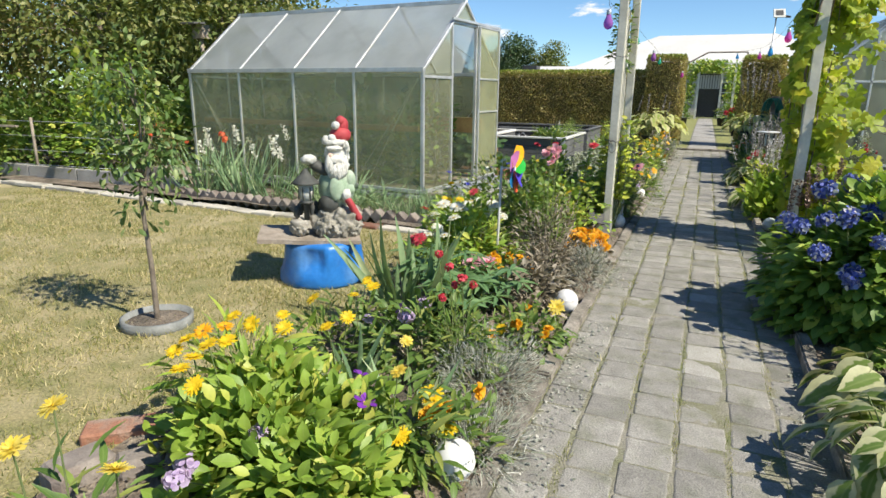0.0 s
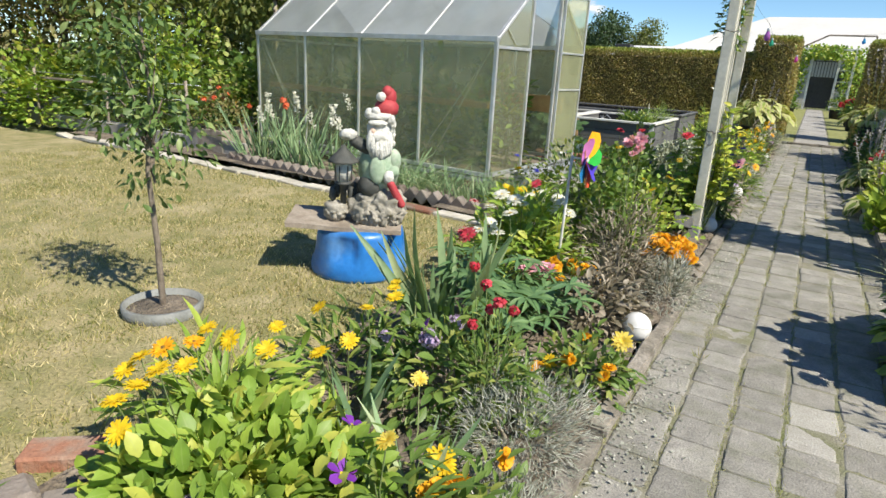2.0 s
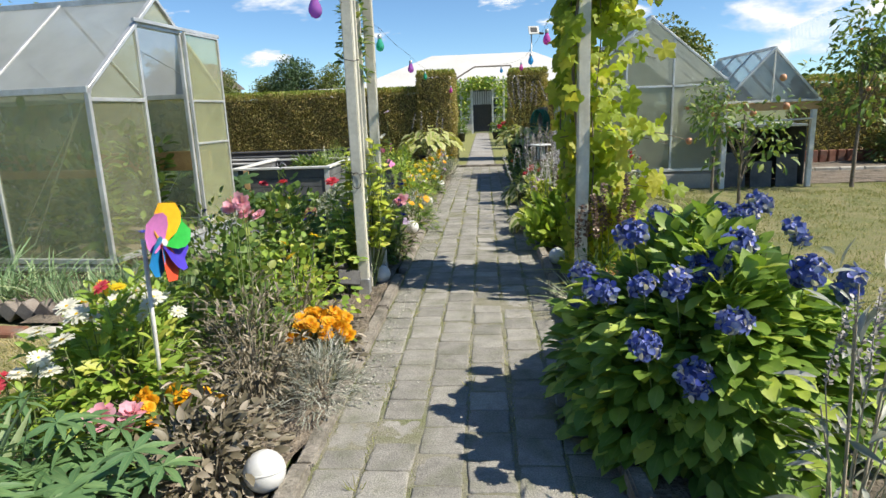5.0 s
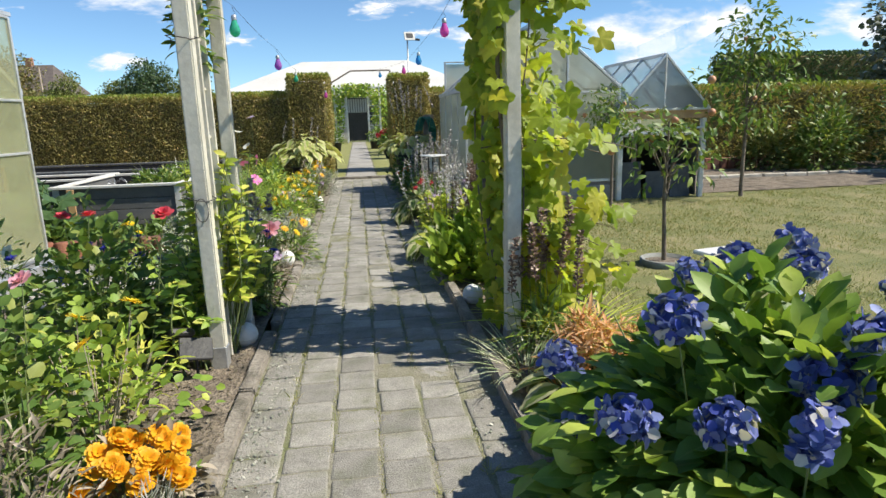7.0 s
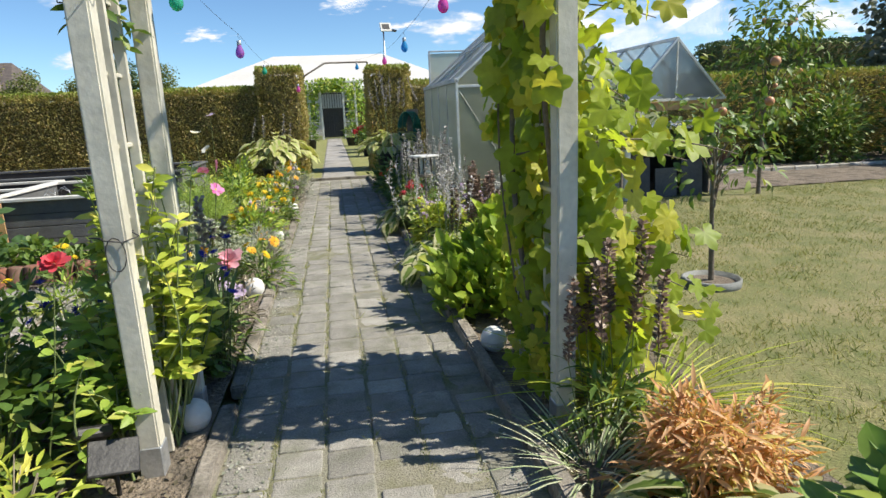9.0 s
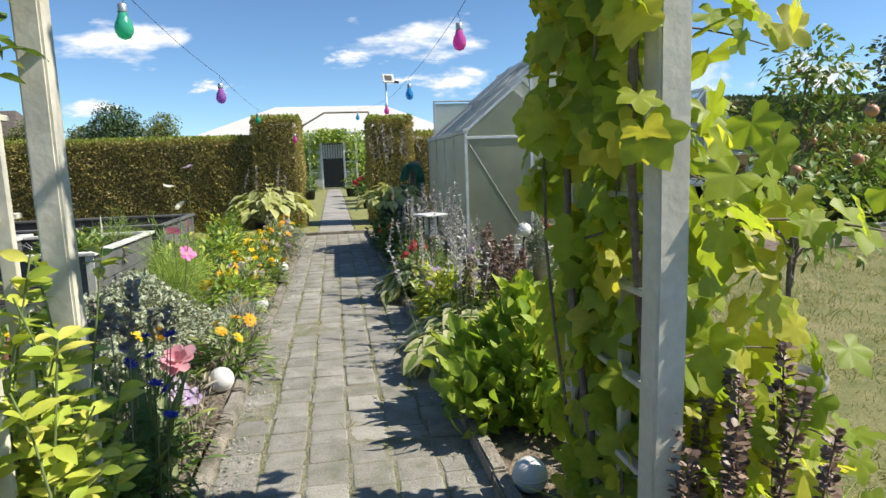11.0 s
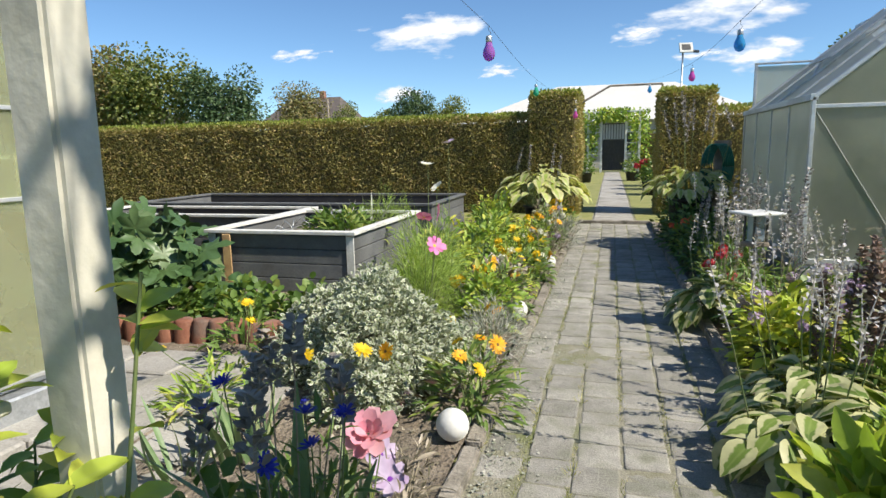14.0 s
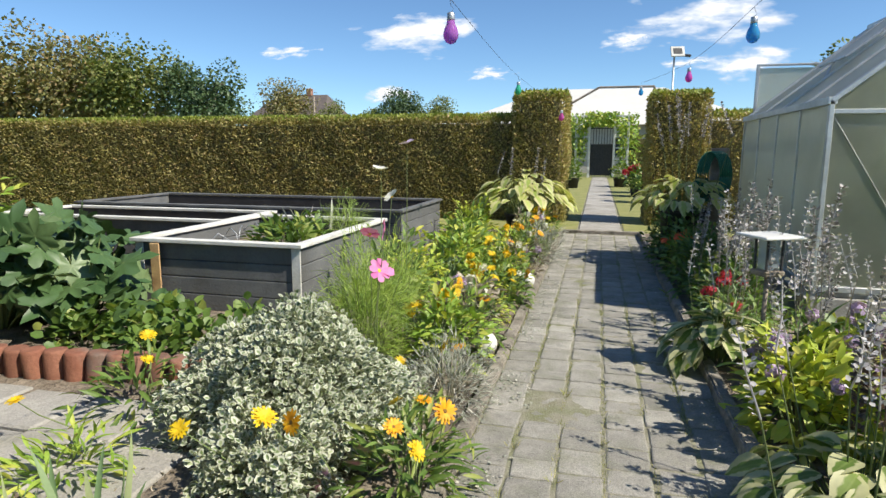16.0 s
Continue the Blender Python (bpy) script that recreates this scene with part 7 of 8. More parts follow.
bush("rose_bush", "dark green leafy rose in the shade of the post", -0.33, 4.72, 0.19, 0.20, 0.46, 620, T_ROUND, 0.055, L_GREEN, 598, stems=22, nz=1.3, shell=0.3)
bush("cornflower", "deep blue cornflowers above the path's edge", -0.20, 4.98, 0.17, 0.24, 0.50, 420, T_LANCE, 0.075, L_GREEN, 607, F_CORNFLOWER, 11, spots=((-0.13, 4.86, 0.67), (-0.15, 4.73, 0.62), (-0.05, 4.76, 0.51), (-0.03, 4.70, 0.44), (-0.06, 4.68, 0.56), (-0.22, 4.66, 0.75), (-0.12, 4.86, 0.60), (-0.06, 4.90, 0.66), (-0.30, 5.15, 0.55), (-0.1, 5.2, 0.45), (-0.35, 4.9, 0.7)), stems=24)
p = plant("poppy_mallow", "pink poppy-like bloom on a thin stem", -0.11, 5.14)
link_mesh("flower", F_ROSE_PINK, p, at=pose(0, 0, 0.49, 38, 0, 0) @ Matrix.Scale(1.15, 4))
part("stem", tube_bm([(-0.03, 0.02, 0), (-0.01, 0.01, 0.25), (0, 0, 0.48)], 0.003, 5), M_GREENSTEM, p)
F_POD = spike_mesh("pod_head", 0.14, 0.026, 44, 0.028, leafy("pod_grey", (0.24, 0.20, 0.16), (0.40, 0.35, 0.28), trans=0.0, rib=0, gain=1.0))
bush("seed_heads", "dark withered lupin seed spikes", -0.28, 4.98, 0.22, 0.22, 0.42, 160, T_LANCE, 0.08, L_GREEN, 608, F_POD, 13, spots=((-0.12, 4.66, 0.66), (-0.19, 4.60, 0.68), (-0.19, 4.93, 0.74), (-0.24, 4.86, 0.68), (-0.08, 4.93, 0.62), (-0.28, 4.98, 0.66), (-0.36, 5.05, 0.62), (-0.16, 5.05, 0.60)), stems=20, stem_mat=M_DRYSTEM, bscale=(0.75, 1.05), tilt=9)
blades("iris", "fan of broad green iris sword leaves", -0.20, 5.08, 13, 0.66, 0.07, L_IRIS, 599, wide=1.5, lean=0.22, pieces=True)
blades("iris", "fan of green iris sword leaves", -0.92, 5.75, 16, 0.42, 0.1, L_IRIS, 609, wide=1.2, lean=0.35, pieces=True)
blades("iris", "fan of green iris sword leaves", -1.05, 5.55, 14, 0.40, 0.08, L_IRIS, 610, wide=1.2, lean=0.4, pieces=True)
bush("mallow", "dry lilac-flowered stems near the kerb", -0.15, 5.42, 0.12, 0.2, 0.32, 240, T_LANCE, 0.06, L_DRY, 611, [F_COSMOS_LILAC], 2, stems=24, stem_mat=M_DRYSTEM)
bush("calendula", "calendula clump with orange-yellow flowers at the kerb", -0.12, 6.38, 0.2, 0.24, 0.28, 320, T_LANCE, 0.09, L_GREEN, 612, [F_CALENDULA, F_CALENDULA_O], 8, spots=((-0.01, 6.40, 0.33), (-0.1, 6.45, 0.34), (-0.16, 6.3, 0.30), (-0.05, 6.2, 0.28), (-0.22, 6.5, 0.3), (-0.45, 6.15, 0.35), (-0.58, 6.2, 0.33), (-0.75, 6.0, 0.36)))
bush("spindle_bush", "dense rounded bush of small white-edged leaves", -0.76, 6.74, 0.50, 0.46, 0.50, 16000, T_ROUND, 0.027, L_VARIEG, 613, stems=40, lumps=0.55, shell=0.5, category="shrub", loose=0.6)
bush("spindle_bush", "low sprawling bush of small white-edged leaves", -0.62, 6.28, 0.26, 0.26, 0.30, 3800, T_ROUND, 0.027, L_VARIEG, 597, stems=20, lumps=0.9, shell=0.4, category="shrub", loose=0.6)
bush("calendula", "yellow calendula behind the variegated bush", -1.55, 6.72, 0.2, 0.2, 0.28, 120, T_LANCE, 0.1, L_GREEN, 614, F_CALENDULA, 4, spots=((-1.69, 6.98, 0.30), (-1.62, 6.9, 0.32), (-1.5, 6.75, 0.26), (-1.75, 6.3, 0.22)))
bush("grass_weeds", "low green weeds in the dry soil", -1.35, 6.15, 0.2, 0.25, 0.16, 160, T_LANCE, 0.09, L_BRIGHT, 615)
bush("lavender", "low silvery lavender cushion with an orange bloom", -0.2, 7.2, 0.22, 0.28, 0.26, 1800, T_NEEDLE, 0.06, L_GREY, 616, [F_CALENDULA_O, F_CALENDULA], 3, stems=16, stem_mat=M_DRYSTEM, wide=1.3)
bush("cosmos", "tall feathery light green cosmos", -0.72, 7.45, 0.24, 0.24, 0.72, 4200, T_NEEDLE, 0.10, L_FEATHER, 617, [F_COSMOS], 3, stems=24, spots=((-0.46, 7.08, 0.86), (-0.5, 7.1, 0.66), (-0.62, 7.3, 0.8)), wide=0.6)
bush("cosmos", "tall cosmos with lilac and white blooms", -0.68, 7.95, 0.2, 0.2, 0.7, 1500, T_NEEDLE, 0.10, L_FEATHER, 618, [F_COSMOS_LILAC], 1, stems=10, spots=((-0.625, 7.93, 1.25),), wide=0.6)
bush("cosmos", "tall cosmos with white blooms", -0.8, 7.8, 0.16, 0.16, 0.6, 800, T_NEEDLE, 0.10, L_FEATHER, 619, [F_COSMOS_WHITE], 2, stems=8, spots=((-0.74, 7.8, 1.1), (-0.66, 7.75, 0.95)), wide=0.6)
blades("yucca", "rosette of stiff grey-green yucca leaves", -0.52, 8.05, 40, 0.36, 0.06, L_IRIS, 620, wide=1.0, lean=0.9, pieces=True)
blades("yucca", "rosette of stiff pale striped yucca leaves", -0.85, 9.6, 44, 0.48, 0.08, L_IRIS, 621, wide=1.0, lean=0.8, pieces=True)
yrng = np.random.default_rng(33)
for i in range(15):
    y = 7.7 + 0.36 * i
    x = -0.2 - 0.25 * yrng.random()
    kind = i % 5
    bush("summer_flowers", ("loose clump of yellow umbels and thin stems", "green clump with small orange blooms", "dry grey stems with white blooms", "green clump with yellow daisies", "loose clump with orange and white blooms")[kind], x, y, 0.2 + 0.06 * yrng.random(), 0.24, 0.32 + 0.14 * yrng.random(), 420, T_LANCE if i % 2 else T_OVATE, 0.065, (L_BRIGHT, L_GREEN, L_DRY, L_LIME, L_GREEN)[kind], 630 + i,
         ([F_YELLOW_SMALL], [F_CALENDULA_O, F_CALENDULA], [F_WHITE_SMALL, F_LILAC], [F_CALENDULA], [F_CALENDULA_O, F_YELLOW_SMALL, F_WHITE_SMALL])[kind], 6, bz=(0.85, 1.2), stems=22, stem_mat=M_DRYSTEM if kind == 2 else M_GREENSTEM, group="border flowers")
for i in range(8):
    y = 8.8 + 0.5 * i
    bush("border_perennial", "leafy perennial behind the border flowers", -0.75 - 0.4 * yrng.random(), y, 0.3, 0.3, 0.42 + 0.15 * yrng.random(), 420, T_OVATE, 0.08, (L_GREEN, L_LIME, L_BRIGHT)[i % 3], 650 + i, stems=16, group="border perennials")
bush("silver_bush", "grey silvery bush near the end of the path", -0.1, 11.2, 0.22, 0.4, 0.4, 1500, T_NEEDLE, 0.09, L_GREY, 660, [F_WHITE_SMALL], 4, stems=20, stem_mat=M_DRYSTEM, wide=1.3)
# flowers on the trellis
bush("climbing_shoots", "climber shoots with dark leaves on the post", -0.25, 4.24, 0.10, 0.16, 0.95, 260, T_OVATE, 0.06, L_GREEN, 661, stems=14, z=1.45, stem_mat=M_BARK, shell=0.2)

# vegetables
for i, (x, y) in enumerate(((-2.95, 7.8), (-3.4, 7.6), (-3.9, 8.1), (-3.35, 8.3), (-4.3, 7.7), (-4.7, 8.3))):
    p = plant("courgette", "courgette plant with large jagged grey-green leaves", x, y, "courgettes")
    g = np.random.default_rng(670 + i)
    q, dd = dome_points(g, 46, 0.46, 0.42, 0.60, 0.05, 0.6)
    leaf_pieces(p, T_SQUASH, L_COURGETTE, q, dd * np.array([1, 1, 0.3]) + np.array([0, 0, -0.1]), g.uniform(0.18, 0.29, 46), dd * 0.9 + np.array([0.2, -0.3, 0.35]), g, 0.4)
    st = Soup(690 + i)
    for v in q:
        st.stem([(v[0] * 0.2, v[1] * 0.2, 0), v * 0.6, v], 0.009, 0.006, 4)
    tagged(link_mesh("stem", st.mesh("courgette_stem", M_GREENSTEM), p), kind="stuff")
for i in range(9):
    x, y = -2.55 + 0.17 * i + yrng.normal(0, 0.03), 7.4 + 0.22 * (i % 3) + yrng.normal(0, 0.04)
    bush("strawberry", "low strawberry plant with green and bronze leaves", x, y, 0.2, 0.2, 0.2, 150, T_ROUND, 0.065, L_GREEN, 680 + i, group="strawberries")
bush("sapling", "yellow-green leafy bush at the far corner of the plot", -5.6, 8.9, 0.7, 0.6, 0.95, 700, T_OVATE, 0.12, L_BRIGHT, 690, category="shrub")
for i, (x, y) in enumerate(((-5.5, 8.75), (-5.3, 9.0))):
    tagged(part("plant_stake", box_bm(-0.02, 0.02, -0.02, 0.02, 0, 1.25, 0.004), M_WHITE, at=pose(x, y, 0)), "white painted plant stake in the vegetable plot", "stake", "plant stakes")
blades("leek", "leeks with upright blue-grey leaves in the raised bed", -2.05, 9.55, 14, 0.42, 0.2, L_GREY, 691, wide=1.0, lean=0.4, z=0.36)
bush("lettuce", "leafy green salad plants in the raised bed", -1.95, 9.0, 0.33, 0.42, 0.26, 620, T_OVATE, 0.09, L_GREEN, 692, z=0.36)
bush("dill", "feathery dill above the raised bed", -1.75, 9.6, 0.2, 0.25, 0.42, 1200, T_NEEDLE, 0.09, L_FEATHER, 693, z=0.36, wide=0.6)
for i in range(5):
    q = yrng.uniform(0, 1, 2)
    ob = part("bent_wire", tube_bm([(0, 0, 0), (0.03, 0, 0.14), (0.1, 0.02, 0.19), (0.16, 0.03, 0.13)], 0.004, 5), M_STEEL, at=pose(-2.7 + 0.5 * q[0], 8.6 + 0.9 * q[1], 0.36, 0, 0, 360 * q[0]))
    tagged(ob, "bent pale wire hoop in the raised bed", "wire hoop", "bed wires")

# ---------------------------------------------------------------- border on the other side of the path
hosta("hosta", "hosta with yellow-margined leaves leaning over the kerb", 1.28, 0.50, 0.38, 0.34, 130, 0.125, L_HOSTA, 701, "border hostas")
hosta("hosta", "yellow-green hosta beside the kerb", 1.35, 1.18, 0.30, 0.24, 30, 0.18, L_HOSTA, 702, "border hostas")
bush("dry_stalks", "dry pale seed stalks beside the hydrangea", 1.58, 1.45, 0.14, 0.14, 0.8, 160, T_LANCE, 0.08, L_GREY, 703, F_SPIKE_GREY, 8, bz=(0.5, 0.9), stems=16, stem_mat=M_DRYSTEM, bscale=(0.5, 0.8), tilt=10)
HY = ((1.15, 2.14, 0.78), (1.14, 1.93, 0.65), (1.04, 2.12, 0.57), (1.36, 1.96, 0.70), (1.53, 2.24, 0.72), (1.66, 2.42, 0.79), (1.66, 2.70, 0.74), (1.82, 2.66, 0.80), (1.06, 2.60, 0.50), (1.21, 1.81, 0.69),
      (1.31, 2.36, 0.80), (1.60, 1.80, 0.72), (1.35, 1.70, 0.60), (1.25, 1.70, 0.42), (1.02, 2.32, 0.45), (1.85, 2.0, 0.62), (1.45, 1.95, 0.78), (1.10, 1.72, 0.52), (1.75, 2.2, 0.76))
bush("hydrangea", "large hydrangea bush with blue and violet mopheads", 1.46, 2.20, 0.52, 0.62, 0.74, 5200, T_OVATE, 0.088, L_DEEP, 710, F_HYDRANGEA, 20, spots=HY, stems=30, shell=0.5, category="shrub", bscale=(0.9, 1.2), tilt=30, wide=1.4, nz=1.3, loose=0.32, droop=0.35, lumps=0.4)
bush("maple_leaf_shrub", "low shrub with copper-orange pointed leaves", 1.53, 3.42, 0.23, 0.22, 0.30, 2400, T_LANCE, 0.070, L_COPPER, 711, stems=24, droop=0.45, category="shrub", wide=0.85, nz=1.6, loose=0.5)
hosta("hosta", "pale variegated hosta under the copper shrub", 1.38, 3.18, 0.30, 0.20, 34, 0.17, L_HOSTA, 712, "border hostas")
hosta("hosta", "pale variegated hosta under the copper shrub", 1.62, 3.05, 0.28, 0.22, 30, 0.17, L_HOSTA, 713, "border hostas")
blades("lilyturf", "arching white-striped grass tuft at the post's foot", 1.24, 3.62, 110, 0.27, 0.12, leafy("leaf_striped_grass", (0.16, 0.22, 0.10), (0.32, 0.36, 0.22), (0.55, 0.55, 0.42), trans=0.2, rib=0), 714, tpl=T_ARCH, wide=0.55, lean=0.5)
blades("lilyturf", "arching yellow-green grass tuft behind the vine", 1.62, 3.95, 90, 0.50, 0.14, L_LIME, 715, tpl=T_ARCH, wide=0.45, lean=0.7)
bush("speedwell", "green stems with dark brown seed spikes", 1.38, 3.80, 0.16, 0.16, 0.34, 240, T_LANCE, 0.08, L_GREEN, 716, F_SPIKE_DARK, 9, spots=((1.37, 3.83, 0.44), (1.44, 3.78, 0.42), (1.32, 3.74, 0.42), (1.50, 3.86, 0.50), (1.28, 3.86, 0.40), (1.20, 3.74, 0.36), (1.53, 3.74, 0.36), (1.42, 3.9, 0.46), (1.34, 3.92, 0.38)), bscale=(0.75, 0.95), tilt=7)

# grape vine
vine = thing("grape_vine", "grape vine with big yellow-green leaves over the posts", "vine", pose(1.28, 4.15, 0))
s, w = Soup(720), Soup(721)
rng = s.rng
for k in range(9):
    x, y = rng.normal(0, 0.05), rng.uniform(-0.25, 0.4)
    pts = [(x + 0.05 * math.sin(3 * z + k), y + 0.09 * math.sin(2.2 * z + 2 * k), z) for z in np.linspace(0, 3.1, 14)]
    part("cane", tube_bm(pts, 0.014 if k < 3 else 0.006, 6, taper=0.4), M_BARK, vine)
for k in range(64):
    z0v = rng.uniform(0.35, 2.9) if k < 44 else rng.uniform(0.25, 1.1)
    a = rng.uniform(-1.1, 1.2)
    q0 = np.array([rng.normal(0, 0.05), rng.uniform(0.0 if z0v > 2.2 else -0.25, 0.4), z0v])
    d = np.array([math.cos(a) * 0.9, math.sin(a) * 0.5, 0.1])
    ln = rng.uniform(0.25, 0.72)
    pts = [q0 + d * ln * t + np.array([0, 0, -0.12 * t * t]) for t in np.linspace(0, 1, 6)]
    w.stem(pts, 0.004, 0.002, 4)
    m = 9
    t = rng.random(m)
    s.add(T_VINE, q0 + d[None] * ln * t[:, None] + rng.normal(0, 0.03, (m, 3)), (0.2, -0.3, -0.8), rng.uniform(0.08, 0.135, m), np.array([0.45, -0.7, 0.6]), 0.45)
# leaves above 1.75 m, mostly out of view, packed to shade the left post
n = 1750
zz = np.where(np.arange(n) < 700, rng.uniform(0.12, 1.75, n), rng.uniform(1.75, 3.2, n))
pos = np.stack([np.abs(rng.normal(0.0, 0.17, n)) - 0.10 + 0.05 * np.sin(zz * 3), np.where(zz > 2.2, rng.uniform(-0.02, 0.50, n), rng.uniform(-0.34, 0.50, n)), zz], -1)
pos[:, 1] = np.where((np.abs(pos[:, 0]) < 0.10) & (pos[:, 1] < -0.12), pos[:, 1] + 0.30, pos[:, 1])
nor = unit(pos * np.array([2, 1, 0]) + np.array([-0.1, -0.5, 0.5]))
siz = rng.uniform(0.075, 0.13, n)
leaf_pieces(vine, T_VINE, L_VINE_LEAF, pos[:290], (0.0, -0.3, -0.9), siz[:290], nor[:290], rng, 0.5, smooth=False)
s.add(T_VINE, pos[290:], (0.0, -0.3, -0.9), siz[290:], nor[290:], 0.5)
tagged(link_mesh("foliage", s.mesh("vine_foliage", L_VINE), vine), kind="stuff")
tagged(link_mesh("shoot", w.mesh("vine_shoot", M_BARK, True), vine), kind="stuff")
for k, (x, y, z) in enumerate(((0.10, -0.22, 1.16), (0.02, 0.0, 0.95), (0.18, 0.1, 0.75), (-0.04, -0.2, 1.6))):
    bm = bmesh.new()
    g = np.random.default_rng(k)
    for j in range(26):
        t = g.random()
        blob(bm, (g.normal(0, 0.028 * (1 - t * 0.7)), g.normal(0, 0.028 * (1 - t * 0.7)), -0.13 * t), (0.0105, 0.0105, 0.0105), 0, 1)
    part("grape_bunch", bm, P_GRAPE, vine, "unripe green grapes", pose(x, y, z))

bush("leafy_perennial", "bright green perennial with soft upright leaves", 1.38, 5.42, 0.34, 0.42, 0.46, 1150, T_OVATE, 0.115, L_PERENNIAL, 730, stems=26, droop=-0.5, loose=0.4, wide=1.1, nz=0.4)
bush("leafy_perennial", "bright green perennial with large pointed leaves", 1.46, 5.66, 0.30, 0.22, 0.40, 640, T_OVATE, 0.115, L_PERENNIAL, 731, stems=20, wide=1.1, droop=-0.5, loose=0.4, nz=0.4)
hosta("hosta", "hosta with cream-edged drooping leaves over the kerb", 1.17, 6.16, 0.32, 0.26, 70, 0.155, L_HOSTA, 732, "border hostas", stalks=[F_STALK_LILAC], ns=6, sh=0.5)
hosta("hosta", "dark green hosta with creamy leaf margins", 1.44, 6.12, 0.34, 0.32, 80, 0.165, L_HOSTA, 729, "border hostas")
hosta("hosta", "hosta with yellow-green leaves over the kerb", 1.32, 6.55, 0.34, 0.28, 66, 0.16, L_HOSTA, 733, "border hostas", stalks=[F_STALK_LILAC], ns=9, sh=0.5)
bush("speedwell", "row of dark brown seed spikes on green stems", 1.62, 6.75, 0.2, 0.4, 0.34, 260, T_LANCE, 0.08, L_GREEN, 734, F_SPIKE_DARK, 24, bz=(0.85, 1.3), bscale=(0.85, 1.1), tilt=6, stems=10)
bush("coleus", "mixed yellow, green and reddish foliage", 1.36, 7.25, 0.28, 0.36, 0.40, 700, T_OVATE, 0.085, L_LIME, 735, [F_LILAC], 10, bz=(0.85, 1.1), stems=22)
bush("geranium", "violet-blue flowering perennial by the lantern", 1.68, 7.6, 0.3, 0.35, 0.44, 620, T_ROUND, 0.06, L_GREEN, 736, [F_LILAC], 22, bz=(0.85, 1.15), bscale=(0.8, 1.2))
hosta("hosta", "broad hosta with cream-edged leaves at the kerb", 1.15, 8.1, 0.30, 0.30, 60, 0.17, L_HOSTA, 737, "border hostas", stalks=[F_STALK_LILAC], ns=5, sh=0.6)
bush("carnation", "red flowers among grey-green stems", 1.3, 8.65, 0.16, 0.2, 0.42, 220, T_LANCE, 0.06, L_BLUEGREEN, 738, F_RED_SMALL, 7, bz=(0.8, 1.15))
for i in range(8):
    bush("hosta_stalks", "tall grey seed stalks with pale flowers", 1.25 + 0.35 * yrng.random(), 7.4 + 0.32 * i, 0.18, 0.2, 0.4, 120, T_LANCE, 0.10, L_GREEN, 740 + i, [F_STALK_LILAC, F_SPIKE_GREY], 7, bz=(1.2, 1.95), bscale=(0.7, 1.05), stems=6, group="pale flower stalks", tilt=9, stem_mat=M_DRYSTEM)
for i in range(6):
    bush("border_shrub", "dark green leafy border shrub", 1.30 + 0.15 * yrng.random(), 9.2 + 0.62 * i, 0.30, 0.36, 0.46 + 0.1 * (i % 2), 620, T_OVATE, 0.07, L_DARK if i % 2 else L_GREEN, 750 + i, [F_CORAL] if i == 2 else None, 4 if i == 2 else 0, stems=16, group="border shrubs")
for i in range(5):
    bush("border_plant", "leafy green plant at the back of the border", 1.72, 4.7 + 0.5 * i, 0.24, 0.3, 0.34, 320, T_OVATE, 0.09, L_GREEN if i % 2 else L_BRIGHT, 760 + i, stems=12, group="back border plants")

# right-hand plot: shrubs before the hedge
# the L_DARK leaves put this corner's shade into the shrubs' colour
for i, (x, y, r, h, mat) in enumerate(((11.4, 11.9, 0.9, 1.7, L_DARK), (10.6, 10.6, 0.9, 1.3, L_DARK), (9.2, 11.6, 0.6, 1.1, L_GREEN), (11.0, 8.9, 1.1, 1.3, L_DARK), (9.8, 12.1, 0.7, 1.4, L_TREE), (8.4, 12.0, 0.5, 0.9, L_TREE))):
    bush("plot_shrub", "leafy garden shrub in front of the hedge", x, y, r, r * 0.8, h, 1300, T_OVATE, 0.11, mat, 780 + i, [F_CALENDULA_O] if i == 1 else None, 10 if i == 1 else 0, stems=14, stem_mat=M_BARK, group="plot shrubs", category="shrub")
gedge = thing("plot_edging", "pale stone edging across the gravelly plot", "edging", pose(0, 0, 0), kind="structure")
for i in range(14):
    part("edging_stone", box_bm(0, 0.38, -0.05, 0.05, -0.01, 0.07, 0.01), M_PALESTONE, gedge, at=pose(5.9 + 0.4 * i, 10.9 - 0.02 * i, 0, 0, 0, -2 + erng.normal(0, 2)))

# ---------------------------------------------------------------- paving
def paver_mesh(name, w, d, seed, mat):
    """A worn sett: chipped wavy outline, rounded shoulder, slightly domed top."""
    bm = bmesh.new()
    n = 24
    out = []
    for inset, z in ((0.0, -0.05), (0.0, -0.004), (0.003, -0.0005), (0.010, 0.0), (0.045, 0.001)):
        ring = []
        for side in range(4):
            for t in (-0.93, -0.6, -0.2, 0.2, 0.6, 0.93):
                ca, sa = ((t, -1), (1, t), (-t, 1), (-1, -t))[side]
                wob = 0.985 + 0.045 * noise.noise((ca * 0.8 + seed * 3.1, sa * 0.8, 1)) + 0.03 * noise.noise((ca * 3.5 + seed, sa * 3.5, 7))
                ring.append(bm.verts.new((ca * (w / 2 * wob - inset), sa * (d / 2 * wob - inset), z + (0.0025 * noise.noise((ca * 2, sa * 2, seed)) if z > -0.04 else 0))))
        out.append(ring)
    for a, b in zip(out, out[1:]):
        for i in range(n):
            bm.faces.new((a[i], a[(i + 1) % n], b[(i + 1) % n], b[i])).smooth = True
    bm.faces.new(out[-1])
    me = bpy.data.meshes.new(name)
    bm.to_mesh(me)
    bm.free()
    me.materials.append(mat)
    return me


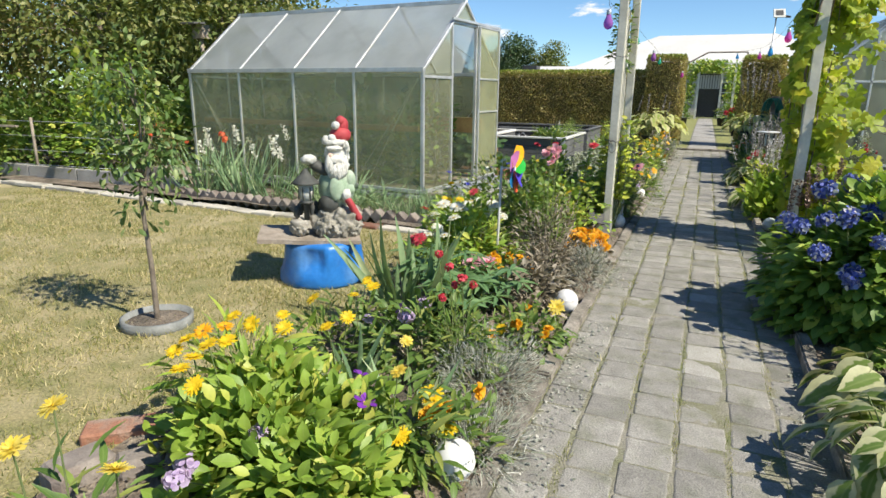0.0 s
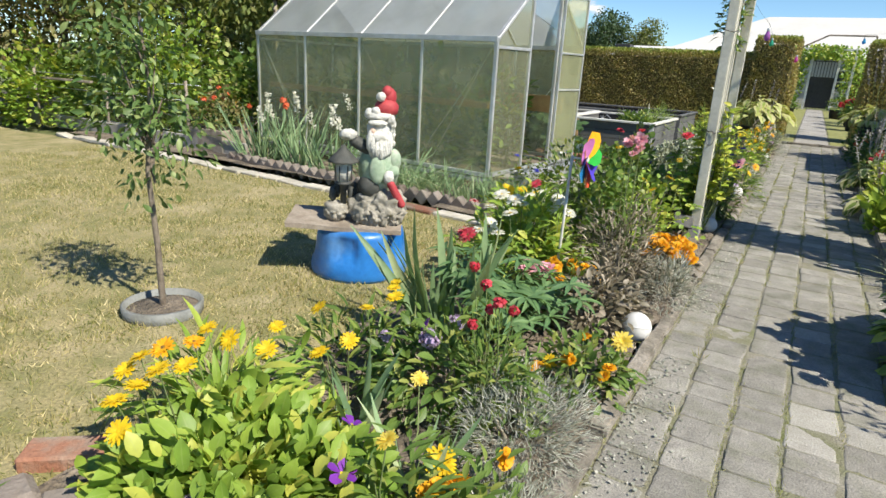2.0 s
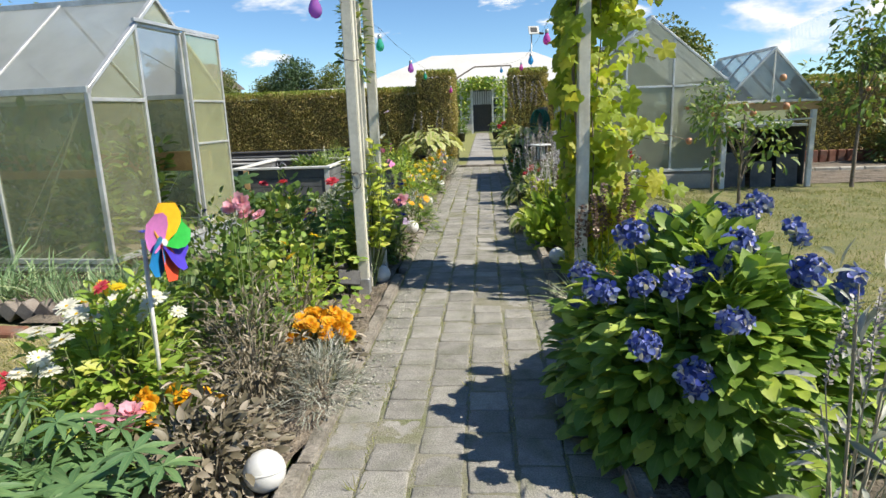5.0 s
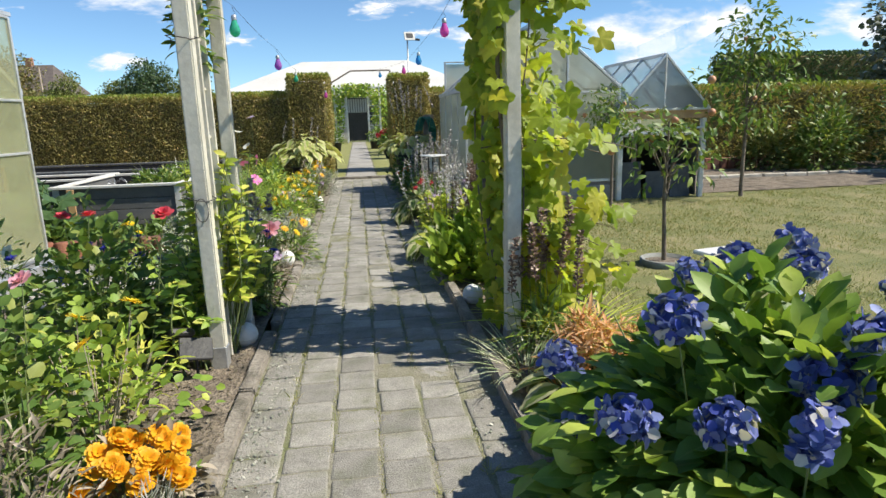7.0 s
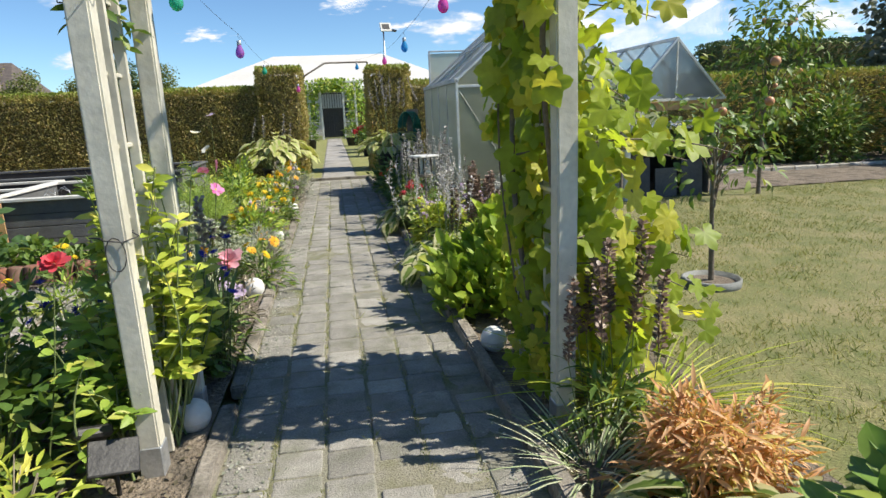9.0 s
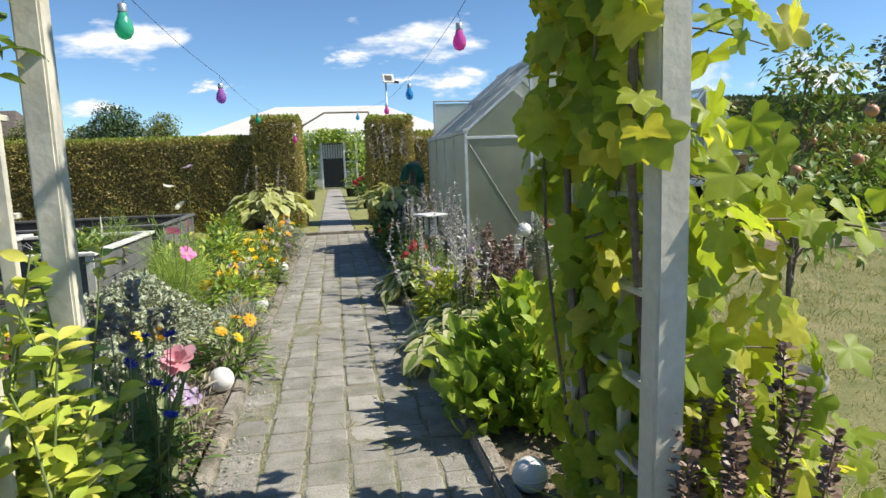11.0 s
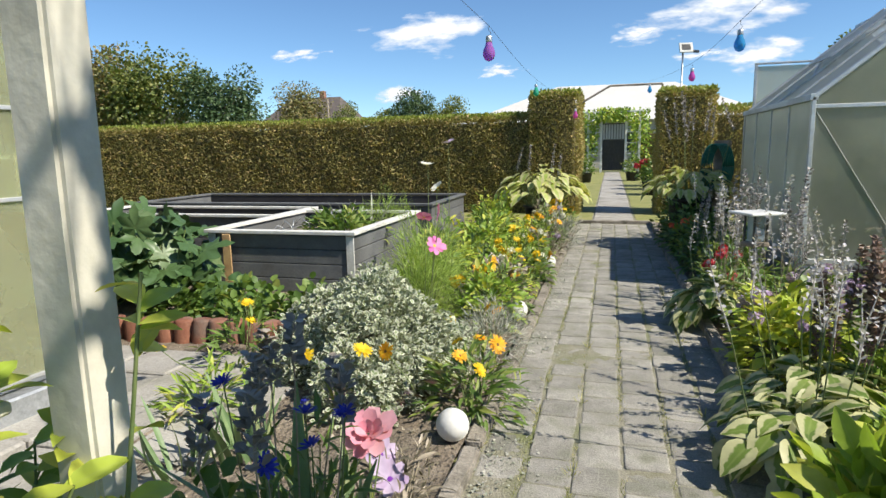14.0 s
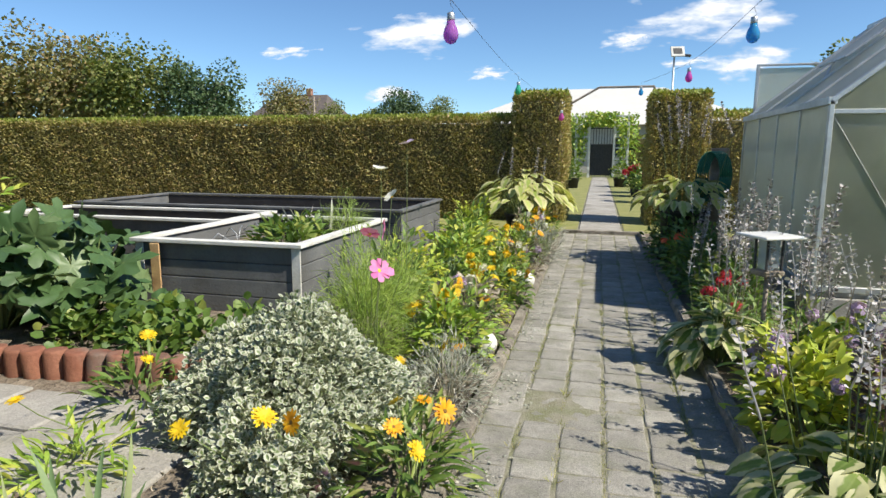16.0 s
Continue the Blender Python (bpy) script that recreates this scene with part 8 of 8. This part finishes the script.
paving = thing("paving", "path of weathered grey concrete setts with mossy joints", "path", pose(0, 0, 0), kind="structure")
PAVERS = [paver_mesh("sett", 0.170, 0.180, 10 + i, M_PAVER) for i in range(8)] + [paver_mesh("sett_pale", 0.170, 0.180, 30 + i, M_PAVER_PALE) for i in range(2)]
prng = np.random.default_rng(9)
far_setts = bmesh.new()
made = 0
PALE_SPOTS = ((0.62, 1.42), (0.62, 1.22), (0.44, 4.55), (0.62, 5.75), (0.62, 5.35))
for c in range(6):
    y = -4.1 + 0.03 * c
    while y < 13.55:
        k = prng.uniform(0.90, 1.10) if prng.random() < 0.85 else prng.uniform(0.66, 0.8)
        y += 0.0925 * k
        x = 0.080 + 0.182 * c + prng.normal(0, 0.003)
        pale = prng.random() < 0.035 or any(abs(x - a) < 0.09 and abs(y - b) < 0.09 for a, b in PALE_SPOTS)
        me = PAVERS[8 + int(prng.integers(2))] if pale else PAVERS[int(prng.integers(8))]
        m = pose(x, y, prng.normal(0.001, 0.002), prng.normal(0, 0.6), prng.normal(0, 0.6), prng.normal(0, 1.2) + (180 if prng.random() < 0.5 else 0)) @ Matrix.Diagonal((1, k, 1, 1))
        y += 0.0925 * k
        if -0.3 < y < 9.0 and made < 300:
            link_mesh("sett", me, paving, at=m)
            made += 1
        else:
            tmp = bmesh.new()
            tmp.from_mesh(me)
            tmp.transform(m)
            tm = bpy.data.meshes.new("tmp")
            tmp.to_mesh(tm)
            far_setts.from_mesh(tm)
            bpy.data.meshes.remove(tm)
            tmp.free()
rest = part("setts", far_setts, surf("paver_rest", (0.33, 0.315, 0.28), (0.46, 0.44, 0.39), 14, 0.92, 0.9, 160, c3=(0.25, 0.25, 0.19), s3=7, vary=0.25, island=True, fine=0.55, dist=0.006), paving)
tagged(rest, kind="stuff")
flags = thing("flagstones", "narrow path of pale flagstones to the gate", "path", pose(0, 0, 0), kind="structure")
for r in range(48):
    y = 13.85 + 0.42 * r
    bm = box_bm(0.21 + 0.02 * noise.noise((r, 0, 0)), 0.84 + 0.02 * noise.noise((r, 3, 0)), y, y + 0.40, -0.02, 0.034, 0.008)
    part("flagstone", bm, M_SLAB, flags)
# moss and grass in the joints
s = Soup(901)
n = 30000
cj, rj = s.rng.integers(0, 7, n), s.rng.uniform(-2.6, 9.5, n)
px = -0.011 + 0.182 * cj + s.rng.normal(0, 0.008, n)
keep = np.sin(rj * 3.1 + cj * 1.7) + np.sin(rj * 7.3 + cj) > -0.3
px, rj = px[keep], rj[keep]
s.add(T_BLADE, np.stack([px, rj, np.full(len(px), -0.008)], -1), (0, 0, 1), s.rng.uniform(0.012, 0.032, len(px)), (0, -1, 0), 0.8, 1.3)
tagged(link_mesh("joint_grass", s.mesh("joint_grass", L_GRASS_GREEN)), "short grass and moss growing in the paving joints", "grass", kind="stuff")
# mown grass
def patches(x, y, cell, rng):
    """Smooth random values over the plan, one node a cell."""
    g = rng.random((64, 64))
    u, v = x / cell, y / cell
    i, j = np.floor(u).astype(int), np.floor(v).astype(int)
    a, b = u - i, v - j
    a, b = a * a * (3 - 2 * a), b * b * (3 - 2 * b)
    q = lambda m, n: g[m % 64, n % 64]
    return (q(i, j) * (1 - a) + q(i + 1, j) * a) * (1 - b) + (q(i, j + 1) * (1 - a) + q(i + 1, j + 1) * a) * b - 0.5


for nm, x0, x1, y0, y1, n, seed, mat in (("lawn_grass", -7.5, -1.3, -2.2, 3.4, 220000, 902, L_GRASS), ("lawn_grass", 1.8, 8.5, 2.2, 9.2, 150000, 903, L_GRASS_GREEN)):
    s = Soup(seed)
    x, y = s.rng.uniform(x0, x1, n), s.rng.uniform(y0, y1, n)
    patch = 1.2 * patches(x, y, 0.31, s.rng) + 1.0 * patches(x, y, 0.11, s.rng) + 0.8 * patches(x, y, 0.9, s.rng)
    keep = s.rng.random(n) < 0.68 + 0.6 * patch
    x, y = x[keep], y[keep]
    s.add(T_BLADE, np.stack([x, y, np.full(len(x), -0.002)], -1), (0, 0, 1), s.rng.uniform(0.014, 0.040, len(x)) * (1 + 0.35 * np.clip(patch[keep], -1, 1)), (0, -1, 0), 0.8, 1.6)
    tagged(link_mesh(nm, s.mesh(nm, mat)), "short dry grass blades of the mown lawn", "grass", kind="stuff")

# dirt, crumbs and withered bits along the edges of the path
s = Soup(904)
n = 5200
x = np.where(s.rng.random(n) < 0.72, np.abs(s.rng.normal(0, 0.09, n)), 1.05 - np.abs(s.rng.normal(0, 0.06, n)))
y = s.rng.uniform(-1.5, 10.5, n)
keep = np.sin(y * 2.3) + np.sin(y * 5.1 + 1) > -0.6
x, y = x[keep], y[keep]
s.add(T_SMALL, np.stack([x, y, np.full(len(x), 0.007)], -1), np.stack([np.cos(x * 999), np.sin(x * 999), 0 * x], -1), s.rng.uniform(0.006, 0.02, len(x)), (0, 0, 1), 0.3, 1.4)
tagged(link_mesh("path_litter", s.mesh("path_litter", L_GREY)), "dry leaf crumbs and soil along the path's edge", "litter", kind="stuff")
s = Soup(905)
n = 3000
x, y = s.rng.uniform(-1.25, -0.1, n), s.rng.uniform(-1.2, 9.0, n)
s.add(T_SMALL, np.stack([x, y, np.full(n, 0.034)], -1), np.stack([np.cos(x * 999), np.sin(x * 999), 0 * x], -1), s.rng.uniform(0.012, 0.035, n), (0, 0, 1), 0.5, 1.3)
tagged(link_mesh("bed_litter", s.mesh("bed_litter", L_DRY)), "withered leaves lying on the bed's soil", "litter", kind="stuff")
# weeds in the path
for i in range(26):
    g = np.random.default_rng(950 + i)
    blades("weed", "small green weed between paving stones", -0.011 + 0.182 * int(g.integers(0, 6)), g.uniform(-0.5, 9), 12, 0.05, 0.02, L_GRASS_GREEN, 950 + i, tpl=T_NEEDLE, wide=1.5, lean=0.8, group="path weeds", z=-0.006)
